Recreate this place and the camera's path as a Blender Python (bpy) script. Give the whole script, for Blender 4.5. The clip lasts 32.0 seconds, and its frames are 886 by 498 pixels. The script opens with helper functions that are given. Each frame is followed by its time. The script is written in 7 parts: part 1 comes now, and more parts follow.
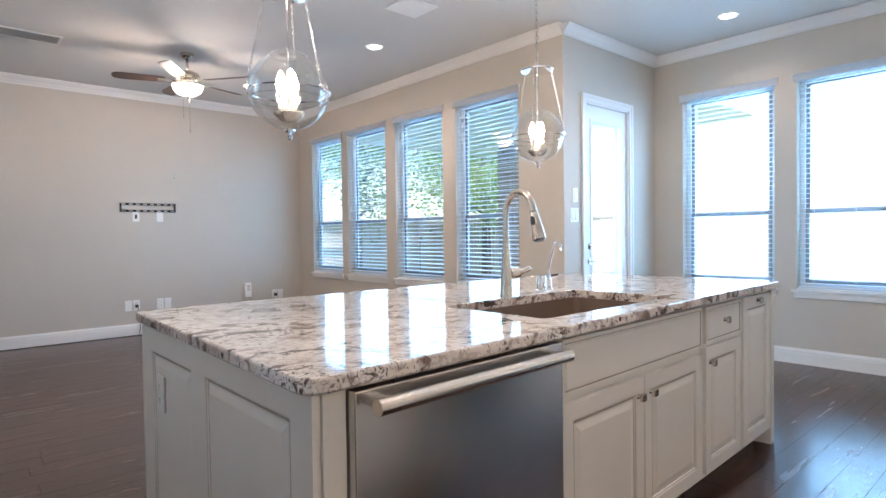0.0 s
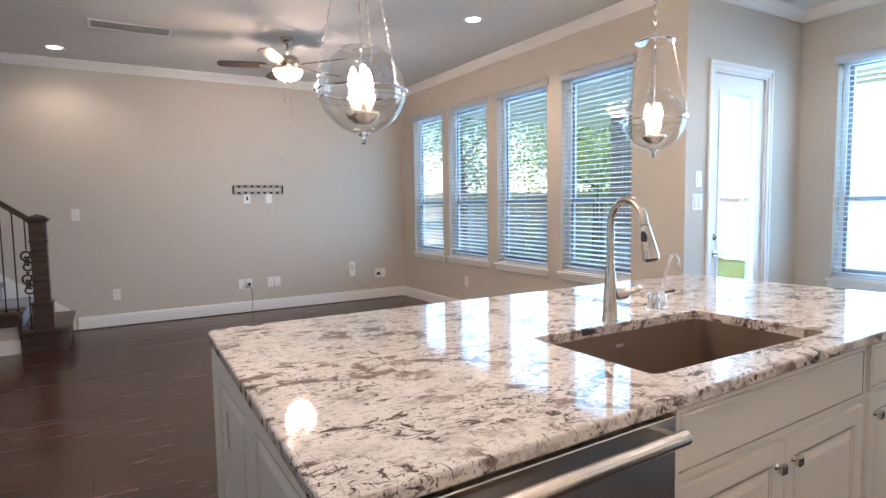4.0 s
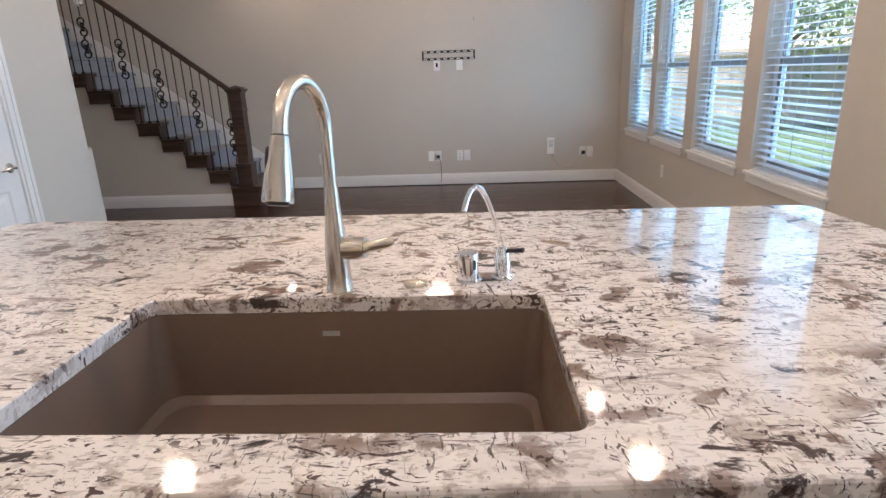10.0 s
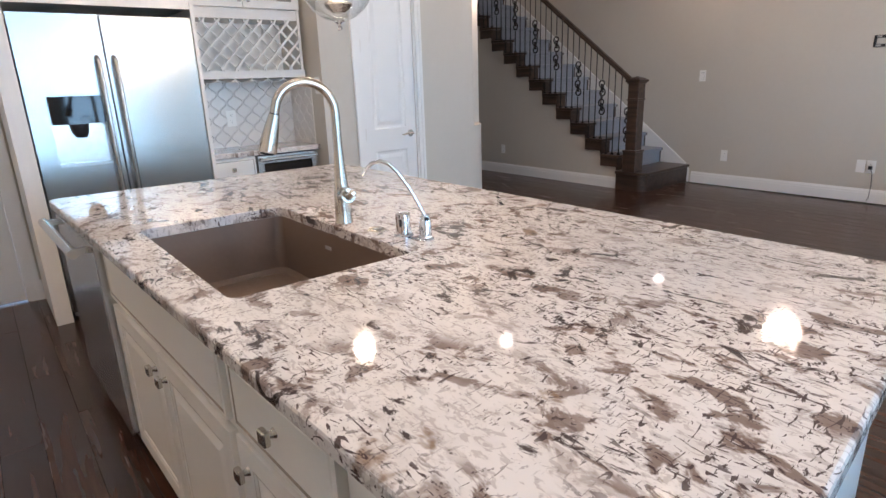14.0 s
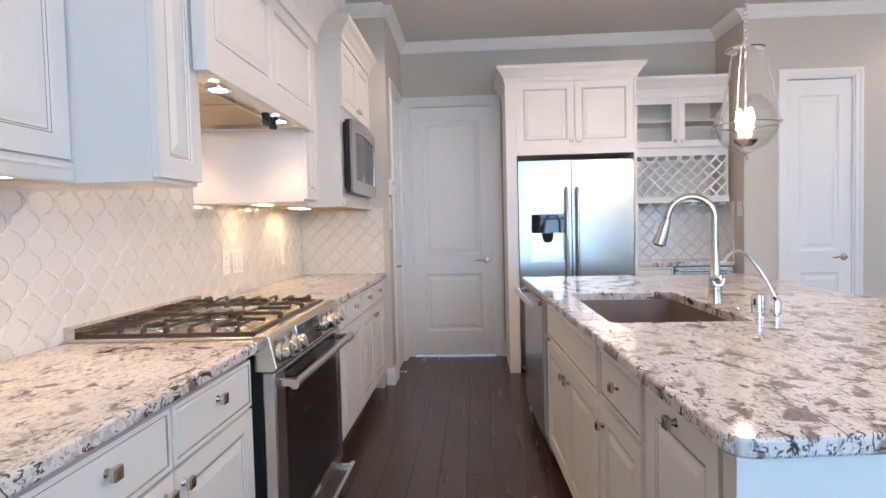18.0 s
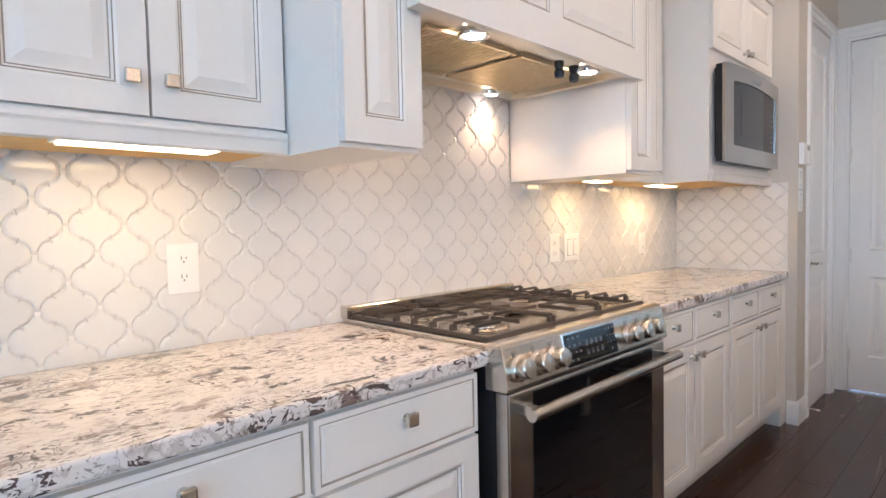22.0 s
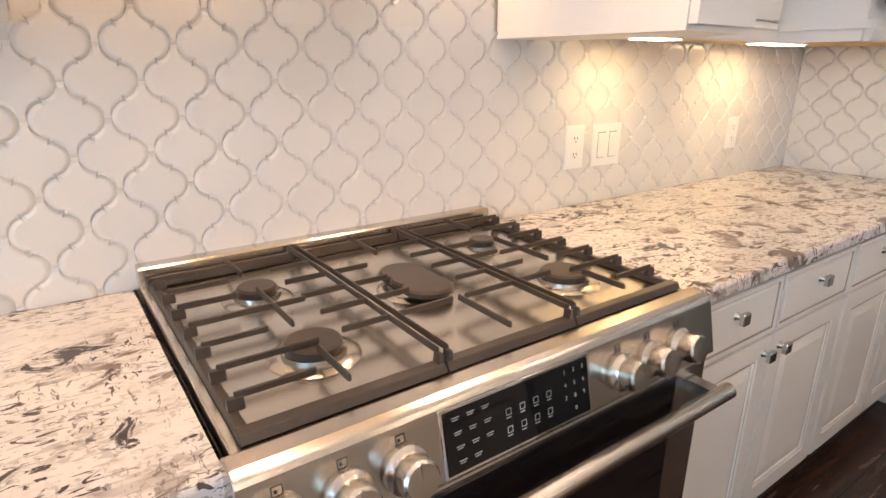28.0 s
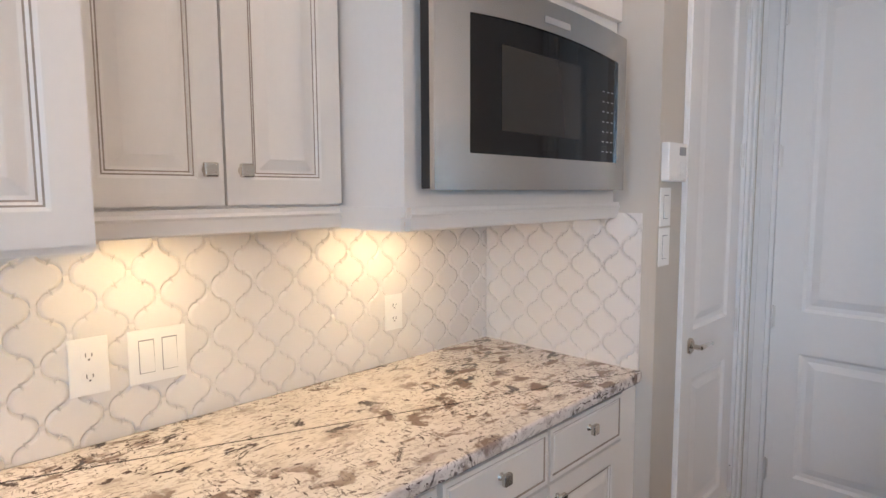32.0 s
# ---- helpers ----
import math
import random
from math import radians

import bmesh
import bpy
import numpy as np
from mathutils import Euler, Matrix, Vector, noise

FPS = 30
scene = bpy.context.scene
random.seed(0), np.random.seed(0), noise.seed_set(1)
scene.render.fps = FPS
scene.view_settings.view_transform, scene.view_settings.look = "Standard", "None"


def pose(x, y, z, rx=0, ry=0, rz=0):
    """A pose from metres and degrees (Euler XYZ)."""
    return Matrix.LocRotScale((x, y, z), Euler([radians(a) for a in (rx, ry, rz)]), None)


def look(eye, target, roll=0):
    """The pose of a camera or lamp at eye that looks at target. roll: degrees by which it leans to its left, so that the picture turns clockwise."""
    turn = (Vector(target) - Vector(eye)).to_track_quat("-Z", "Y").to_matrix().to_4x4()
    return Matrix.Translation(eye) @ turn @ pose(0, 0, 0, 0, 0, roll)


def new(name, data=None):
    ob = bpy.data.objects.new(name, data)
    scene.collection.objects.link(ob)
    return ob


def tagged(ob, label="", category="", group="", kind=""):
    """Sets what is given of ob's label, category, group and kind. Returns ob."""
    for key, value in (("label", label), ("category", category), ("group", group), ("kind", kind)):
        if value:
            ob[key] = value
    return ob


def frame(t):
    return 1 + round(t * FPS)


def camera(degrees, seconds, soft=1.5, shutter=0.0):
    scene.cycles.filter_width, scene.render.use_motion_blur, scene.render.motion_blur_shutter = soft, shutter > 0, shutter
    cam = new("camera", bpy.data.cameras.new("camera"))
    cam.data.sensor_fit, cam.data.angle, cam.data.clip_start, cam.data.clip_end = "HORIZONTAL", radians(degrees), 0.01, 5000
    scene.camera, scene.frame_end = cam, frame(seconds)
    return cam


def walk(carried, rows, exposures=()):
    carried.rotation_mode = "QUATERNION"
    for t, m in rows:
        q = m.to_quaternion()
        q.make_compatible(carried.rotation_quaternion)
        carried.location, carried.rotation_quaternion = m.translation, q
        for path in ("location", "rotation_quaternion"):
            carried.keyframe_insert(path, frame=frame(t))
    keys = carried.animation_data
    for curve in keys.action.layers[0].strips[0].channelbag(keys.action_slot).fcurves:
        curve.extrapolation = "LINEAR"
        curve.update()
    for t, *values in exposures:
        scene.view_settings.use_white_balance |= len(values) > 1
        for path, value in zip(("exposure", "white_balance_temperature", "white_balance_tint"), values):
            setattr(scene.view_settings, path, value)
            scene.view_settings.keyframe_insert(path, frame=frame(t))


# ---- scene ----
cam = camera(75.6, 32.0)
EXPOSURES = [(0, 1.74, 6000, 18), (2, 1.62, 6350, 21), (4, 1.66, 6400, 20), (7, 1.58, 6450, 20), (11, 1.44, 6400, 20), (13, 1.42, 6350, 20), (16, 1.52, 6600, 23), (19, 1.48, 6500, 24), (21, 1.52, 6480, 22), (23, 1.46, 6700, 23), (28, 1.46, 6850, 23), (32, 1.34, 6350, 22)]
PATH = [
    (0, (-0.151, 0.266, 1.202), (1.18, 1.759, 1.153), -0.8),
    (0.5, (-0.155, 0.3, 1.219), (0.999, 1.933, 1.167), -1.0),
    (1, (-0.143, 0.319, 1.248), (0.797, 2.083, 1.187), -1.2),
    (1.5, (-0.106, 0.336, 1.257), (0.692, 2.169, 1.193), -1.2),
    (2, (-0.11, 0.337, 1.266), (0.659, 2.182, 1.197), -1.4),
    (2.5, (-0.017, 0.314, 1.265), (0.761, 2.155, 1.194), -1.2),
    (3, (-0.011, 0.345, 1.255), (0.894, 2.127, 1.197), -0.9),
    (3.5, (0.06, 0.436, 1.352), (1.062, 2.166, 1.284), -0.9),
    (4, (0.116, 0.459, 1.387), (1.135, 2.172, 1.227), -0.9),
    (4.5, (0.2, 0.457, 1.428), (1.216, 2.142, 1.074), -1.0),
    (6.5, (1.081, 0.437, 1.364), (1.959, 2.164, 0.871), -1.8),
    (7, (1.27, 0.48, 1.371), (2.03, 2.262, 0.873), -2.1),
    (7.5, (1.426, 0.592, 1.391), (2.052, 2.424, 0.89), -2.1),
    (8, (1.556, 0.682, 1.399), (2.046, 2.553, 0.889), -2.2),
    (8.5, (1.705, 0.699, 1.402), (1.996, 2.601, 0.859), -2.2),
    (9, (1.849, 0.695, 1.413), (1.977, 2.607, 0.84), -2.2),
    (9.5, (1.959, 0.703, 1.419), (2.001, 2.615, 0.837), -2.1),
    (10, (2.118, 0.781, 1.395), (2.023, 2.69, 0.806), -2.1),
    (10.5, (2.282, 0.829, 1.37), (1.985, 2.713, 0.767), -2.0),
    (11, (2.502, 0.866, 1.367), (1.981, 2.696, 0.751), -2.2),
    (11.5, (2.653, 0.938, 1.359), (1.948, 2.703, 0.737), -2.0),
    (12, (2.796, 0.977, 1.374), (1.89, 2.648, 0.752), -2.0),
    (12.5, (2.985, 1.023, 1.353), (1.898, 2.583, 0.734), -2.0),
    (13, (3.134, 1.044, 1.334), (1.911, 2.503, 0.72), -2.1),
    (13.5, (3.339, 1.069, 1.361), (1.996, 2.417, 0.745), -2.0),
    (15.5, (3.955, 1.104, 1.394), (2.039, 1.622, 1.145), -1.6),
    (16, (4.035, 1.097, 1.378), (2.065, 1.401, 1.215), -1.6),
    (16.5, (4.115, 1.133, 1.341), (2.12, 1.233, 1.244), -1.5),
    (17, (4.204, 1.134, 1.341), (2.207, 1.069, 1.254), -1.6),
    (17.5, (4.31, 1.057, 1.306), (2.314, 0.955, 1.223), -1.5),
    (18, (4.389, 0.98, 1.287), (2.394, 0.864, 1.205), -1.4),
    (18.5, (4.427, 0.928, 1.272), (2.436, 0.751, 1.192), -1.4),
    (19, (4.439, 0.893, 1.262), (2.462, 0.605, 1.179), -1.4),
    (19.5, (4.397, 0.891, 1.246), (2.446, 0.457, 1.161), -1.3),
    (20, (4.288, 0.968, 1.241), (2.41, 0.285, 1.156), -1.3),
    (20.5, (4.174, 1.064, 1.221), (2.404, 0.138, 1.138), -1.4),
    (21, (4.018, 1.105, 1.217), (2.362, -0.014, 1.138), -1.5),
    (21.5, (3.829, 1.139, 1.234), (2.308, -0.157, 1.151), -1.5),
    (22, (3.65, 1.202, 1.249), (2.244, -0.218, 1.156), -1.2),
    (22.5, (3.479, 1.273, 1.266), (2.171, -0.235, 1.16), -1.1),
    (23, (3.36, 1.317, 1.262), (2.141, -0.265, 1.148), -1.0),
    (23.5, (3.252, 1.349, 1.264), (2.088, -0.273, 1.145), -0.9),
    (24, (3.161, 1.339, 1.265), (2.01, -0.29, 1.123), -0.9),
    (24.5, (3.091, 1.302, 1.259), (1.984, -0.35, 1.048), -0.8),
    (26.5, (2.882, 0.829, 1.409), (1.741, -0.717, 0.855), 0.5),
    (27, (2.797, 0.787, 1.398), (1.666, -0.754, 0.808), 0.4),
    (27.5, (2.706, 0.804, 1.379), (1.591, -0.74, 0.767), 0.3),
    (28, (2.657, 0.826, 1.362), (1.556, -0.724, 0.743), 0.3),
    (28.5, (2.634, 0.855, 1.349), (1.531, -0.695, 0.731), 0.2),
    (29, (2.572, 0.899, 1.368), (1.448, -0.636, 0.75), 0.2),
    (29.5, (2.373, 0.904, 1.37), (1.171, -0.592, 0.809), 0.3),
    (30, (2.165, 0.945, 1.412), (0.858, -0.499, 0.956), 0.0),
    (30.5, (1.954, 0.999, 1.455), (0.6, -0.434, 1.121), -0.3),
    (31, (1.792, 1.057, 1.498), (0.426, -0.382, 1.239), -0.4),
    (31.5, (1.68, 1.083, 1.515), (0.306, -0.354, 1.302), -0.5),
    (32, (1.6, 1.092, 1.509), (0.189, -0.313, 1.317), -0.3),
]
walk(cam, [(t, look(eye, target, roll)) for t, eye, target, roll in PATH], EXPOSURES)

# ---- light ----
world = bpy.data.worlds.new("sky")
scene.world = world
world.use_nodes = True
wn = world.node_tree
sky = wn.nodes.new("ShaderNodeTexSky")
sky.sky_type, sky.sun_disc = 'NISHITA', False
sky.sun_elevation, sky.sun_rotation = radians(62), radians(200)
wn.links.new(sky.outputs[0], wn.nodes["Background"].inputs[0])
wn.nodes["Background"].inputs[1].default_value = 0.15


def lamp(name, kind, m, power, color=(1, 1, 1), **more):
    d = bpy.data.lights.new(name, kind)
    d.energy, d.color = power, color
    if kind == 'AREA':
        d.shape = 'RECTANGLE'
        d.size, d.size_y = more.get("size", (0.5, 0.5))
    if kind in ('POINT', 'SPOT'):
        d.shadow_soft_size = more.get("soft", 0.03)
    if kind == 'SPOT':
        d.spot_size, d.spot_blend = radians(more.get("cone", 110)), 0.6
    if kind == 'SUN':
        d.angle = radians(0.6)
    ob = new(name, d)
    ob.matrix_world = m
    return ob


lamp("sun", 'SUN', look((-15, -9, 40), (0, 0, 0)), 5.0, (1, 0.95, 0.88))
WARM, SOFT = (1.0, 0.72, 0.42), (1.0, 0.80, 0.62)
DAY = (0.34, 0.68, 1.0)
EAST = ((2.16, 3.02), (1.12, 1.98))
NORTH = ((7.0, 7.8), (5.985, 6.84), (4.93, 5.785), (3.85, 4.722))
for y0, y1 in EAST:
    lamp("window_daylight", 'AREA', look((5.80, (y0 + y1) / 2, 1.6), (0, (y0 + y1) / 2, 1.45)), 24, DAY, size=(y1 - y0, 1.85))
for y0, y1 in NORTH:
    lamp("window_daylight", 'AREA', look((4.20, (y0 + y1) / 2, 1.6), (0, (y0 + y1) / 2, 1.45)), 11, DAY, size=(y1 - y0, 1.85))

# ---- materials ----


def material(name, color, rough=0.5, metal=0.0, **k):
    """A procedural surface: colour varied at two scales, with fine relief."""
    m = bpy.data.materials.new(name)
    m.use_nodes = True
    t = m.node_tree
    b = t.nodes["Principled BSDF"]
    b.inputs["Roughness"].default_value, b.inputs["Metallic"].default_value = rough, metal
    b.inputs["Base Color"].default_value = (*color, 1)
    var, scale, bump = k.get("var", 0.06), k.get("scale", 6.0), k.get("bump", 0.0)
    co = t.nodes.new("ShaderNodeTexCoord")
    src = co.outputs["Object"]
    if k.get("stretch"):
        mp = t.nodes.new("ShaderNodeMapping")
        mp.inputs["Scale"].default_value = k["stretch"]
        t.links.new(src, mp.inputs[0])
        src = mp.outputs[0]
    n1 = t.nodes.new("ShaderNodeTexNoise")
    n1.inputs["Scale"].default_value, n1.inputs["Detail"].default_value = scale, 5
    n2 = t.nodes.new("ShaderNodeTexNoise")
    n2.inputs["Scale"].default_value, n2.inputs["Detail"].default_value = scale * 14, 3
    for n in (n1, n2):
        t.links.new(src, n.inputs["Vector"])
    if var:
        mix = t.nodes.new("ShaderNodeMixRGB")
        mix.blend_type = 'MULTIPLY'
        mix.inputs[0].default_value = 1
        ramp = t.nodes.new("ShaderNodeMapRange")
        ramp.inputs[1].default_value, ramp.inputs[2].default_value = 0.3, 0.7
        ramp.inputs[3].default_value, ramp.inputs[4].default_value = 1 - var, 1 + var
        add = t.nodes.new("ShaderNodeMath")
        add.operation = 'MULTIPLY_ADD'
        add.inputs[1].default_value = 0.35
        t.links.new(n2.outputs[0], add.inputs[0])
        sub = t.nodes.new("ShaderNodeMath")
        sub.operation = 'MULTIPLY_ADD'
        sub.inputs[1].default_value, sub.inputs[2].default_value = 0.65, 0.0
        t.links.new(n1.outputs[0], sub.inputs[0])
        t.links.new(sub.outputs[0], add.inputs[2])
        t.links.new(add.outputs[0], ramp.inputs[0])
        mix.inputs[1].default_value = (*color, 1)
        t.links.new(ramp.outputs[0], mix.inputs[2])
        last = mix.outputs[0]
        if k.get("each"):
            info = t.nodes.new("ShaderNodeObjectInfo")
            r2 = t.nodes.new("ShaderNodeMapRange")
            r2.inputs[3].default_value, r2.inputs[4].default_value = 1 - k["each"], 1 + k["each"]
            t.links.new(info.outputs["Random"], r2.inputs[0])
            m2 = t.nodes.new("ShaderNodeMixRGB")
            m2.blend_type = 'MULTIPLY'
            m2.inputs[0].default_value = 1
            t.links.new(last, m2.inputs[1])
            t.links.new(r2.outputs[0], m2.inputs[2])
            last = m2.outputs[0]
        if k.get("island"):
            info = t.nodes.new("ShaderNodeNewGeometry")
            r2 = t.nodes.new("ShaderNodeMapRange")
            r2.inputs[3].default_value, r2.inputs[4].default_value = 1 - k["island"], 1 + k["island"]
            t.links.new(info.outputs["Random Per Island"], r2.inputs[0])
            m2 = t.nodes.new("ShaderNodeMixRGB")
            m2.blend_type = 'MULTIPLY'
            m2.inputs[0].default_value = 1
            t.links.new(last, m2.inputs[1])
            t.links.new(r2.outputs[0], m2.inputs[2])
            last = m2.outputs[0]
        t.links.new(last, b.inputs["Base Color"])
    if bump:
        bp = t.nodes.new("ShaderNodeBump")
        bp.inputs["Strength"].default_value, bp.inputs["Distance"].default_value = bump, k.get("deep", 0.002)
        n3 = t.nodes.new("ShaderNodeTexNoise")
        n3.inputs["Scale"].default_value, n3.inputs["Detail"].default_value = k.get("grain", scale * 20), 3
        t.links.new(src, n3.inputs["Vector"])
        t.links.new(n3.outputs[0], bp.inputs["Height"])
        t.links.new(bp.outputs[0], b.inputs["Normal"])
    if k.get("rvar"):
        r3 = t.nodes.new("ShaderNodeMapRange")
        r3.inputs[1].default_value, r3.inputs[2].default_value = 0.3, 0.7
        r3.inputs[3].default_value, r3.inputs[4].default_value = rough - k["rvar"], rough + k["rvar"]
        t.links.new(n1.outputs[0], r3.inputs[0])
        t.links.new(r3.outputs[0], b.inputs["Roughness"])
    if k.get("coat"):
        b.inputs["Coat Weight"].default_value = k["coat"]
        b.inputs["Coat Roughness"].default_value = 0.08
    if k.get("aniso"):
        b.inputs["Anisotropic"].default_value = k["aniso"]
    return m


def glow(name, color, strength):
    m = bpy.data.materials.new(name)
    m.use_nodes = True
    b = m.node_tree.nodes["Principled BSDF"]
    b.inputs["Base Color"].default_value = (0.9, 0.9, 0.9, 1)
    b.inputs["Emission Color"].default_value, b.inputs["Emission Strength"].default_value = (*color, 1), strength
    return m


def clear(name, rough=0.0, color=(1, 1, 1), ior=1.45):
    m = bpy.data.materials.new(name)
    m.use_nodes = True
    b = m.node_tree.nodes["Principled BSDF"]
    b.inputs["Base Color"].default_value = (*color, 1)
    b.inputs["Transmission Weight"].default_value, b.inputs["Roughness"].default_value, b.inputs["IOR"].default_value = 1, rough, ior
    return m


def thin_glass(name, edge=0.55, face=0.025):
    """Window glass: lets light straight through, with a faint reflection."""
    m = bpy.data.materials.new(name)
    m.use_nodes = True
    t = m.node_tree
    t.nodes.remove(t.nodes["Principled BSDF"])
    out = t.nodes["Material Output"]
    tr, gl, mx = t.nodes.new("ShaderNodeBsdfTransparent"), t.nodes.new("ShaderNodeBsdfGlossy"), t.nodes.new("ShaderNodeMixShader")
    tr.inputs[0].default_value = (0.97, 0.985, 0.98, 1)
    gl.inputs["Roughness"].default_value = 0.0
    fr = t.nodes.new("ShaderNodeLayerWeight")
    fr.inputs[0].default_value = 0.12
    half = t.nodes.new("ShaderNodeMath")
    half.operation = 'MULTIPLY_ADD'
    half.inputs[1].default_value, half.inputs[2].default_value = edge, face
    t.links.new(fr.outputs["Facing"], half.inputs[0])
    t.links.new(half.outputs[0], mx.inputs[0])
    t.links.new(tr.outputs[0], mx.inputs[1])
    t.links.new(gl.outputs[0], mx.inputs[2])
    t.links.new(mx.outputs[0], out.inputs[0])
    return m


def granite():
    """White granite with brown-black mineral flecks, grey clouds and rusty patches, polished."""
    m = bpy.data.materials.new("granite")
    m.use_nodes = True
    t = m.node_tree
    b = t.nodes["Principled BSDF"]
    b.inputs["Roughness"].default_value = 0.06
    b.inputs["Specular IOR Level"].default_value = 0.6
    co = t.nodes.new("ShaderNodeTexCoord")

    def noise_at(scale, detail, stretch=(1, 1, 1), turn=0.0, rough=0.55, distort=0.0, shift=0.0):
        mp = t.nodes.new("ShaderNodeMapping")
        mp.inputs["Scale"].default_value, mp.inputs["Rotation"].default_value = stretch, (0, 0, turn)
        mp.inputs["Location"].default_value = (shift, shift * 0.7, shift * 0.3)
        n = t.nodes.new("ShaderNodeTexNoise")
        n.inputs["Scale"].default_value, n.inputs["Detail"].default_value = scale, detail
        n.inputs["Roughness"].default_value, n.inputs["Distortion"].default_value = rough, distort
        t.links.new(co.outputs["Object"], mp.inputs[0])
        t.links.new(mp.outputs[0], n.inputs["Vector"])
        return n.outputs[0]

    def step(v, lo, hi):
        r = t.nodes.new("ShaderNodeMapRange")
        r.inputs[1].default_value, r.inputs[2].default_value = lo, hi
        r.interpolation_type = 'SMOOTHSTEP'
        t.links.new(v, r.inputs[0])
        return r.outputs[0]

    def times(a, c):
        n = t.nodes.new("ShaderNodeMath")
        n.operation = 'MULTIPLY'
        t.links.new(a, n.inputs[0])
        t.links.new(c, n.inputs[1])
        return n.outputs[0]

    def blend(base, color, mask, most=1.0):
        n = t.nodes.new("ShaderNodeMixRGB")
        if most < 1:
            k = t.nodes.new("ShaderNodeMath")
            k.operation = 'MULTIPLY'
            k.inputs[1].default_value = most
            t.links.new(mask, k.inputs[0])
            mask = k.outputs[0]
        t.links.new(mask, n.inputs[0])
        if isinstance(base, tuple):
            n.inputs[1].default_value = base
        else:
            t.links.new(base, n.inputs[1])
        n.inputs[2].default_value = color
        return n.outputs[0]

    zones = step(noise_at(3.4, 4, (0.8, 1.4, 1), 0.5), 0.40, 0.56)
    zones2 = step(noise_at(2.9, 4, (1, 1.3, 1), -0.4, shift=9), 0.38, 0.58)
    grey = step(noise_at(8, 6, (1, 1.5, 1), 0.5, 0.65), 0.43, 0.64)
    c = blend((0.76, 0.71, 0.67, 1), (0.50, 0.45, 0.41, 1), grey, 0.26)
    dots = step(noise_at(38, 4, (1, 2.2, 1), 0.4, 0.55, 0.8, shift=2), 0.53, 0.60)
    c = blend(c, (0.33, 0.27, 0.24, 1), dots, 0.45)
    tan = times(step(noise_at(10, 5, (1, 1.5, 1), 0.9, 0.6, 0.5, shift=5), 0.525, 0.60), zones2)
    c = blend(c, (0.17, 0.105, 0.078, 1), tan, 0.88)
    rust = step(noise_at(6, 4, (1, 1.2, 1), 0.2, 0.6, 0.6, shift=31), 0.67, 0.73)
    c = blend(c, (0.22, 0.12, 0.05, 1), rust, 0.7)
    strokes = step(noise_at(22, 3, (0.8, 2.3, 1.5), 0.55, 0.55, 2.2, shift=7), 0.585, 0.612)
    c = blend(c, (0.075, 0.046, 0.042, 1), times(strokes, zones), 0.95)
    strokes2 = step(noise_at(25, 3, (2.2, 0.8, 1.5), 0.35, 0.55, 2.4, shift=13), 0.60, 0.628)
    c = blend(c, (0.08, 0.055, 0.05, 1), times(strokes2, zones2), 0.95)
    blots = step(noise_at(8, 6, (1, 1.6, 1), 0.6, 0.68, 1.0, shift=21), 0.585, 0.635)
    c = blend(c, (0.050, 0.032, 0.029, 1), blots, 0.95)
    t.links.new(c, b.inputs["Base Color"])
    return m


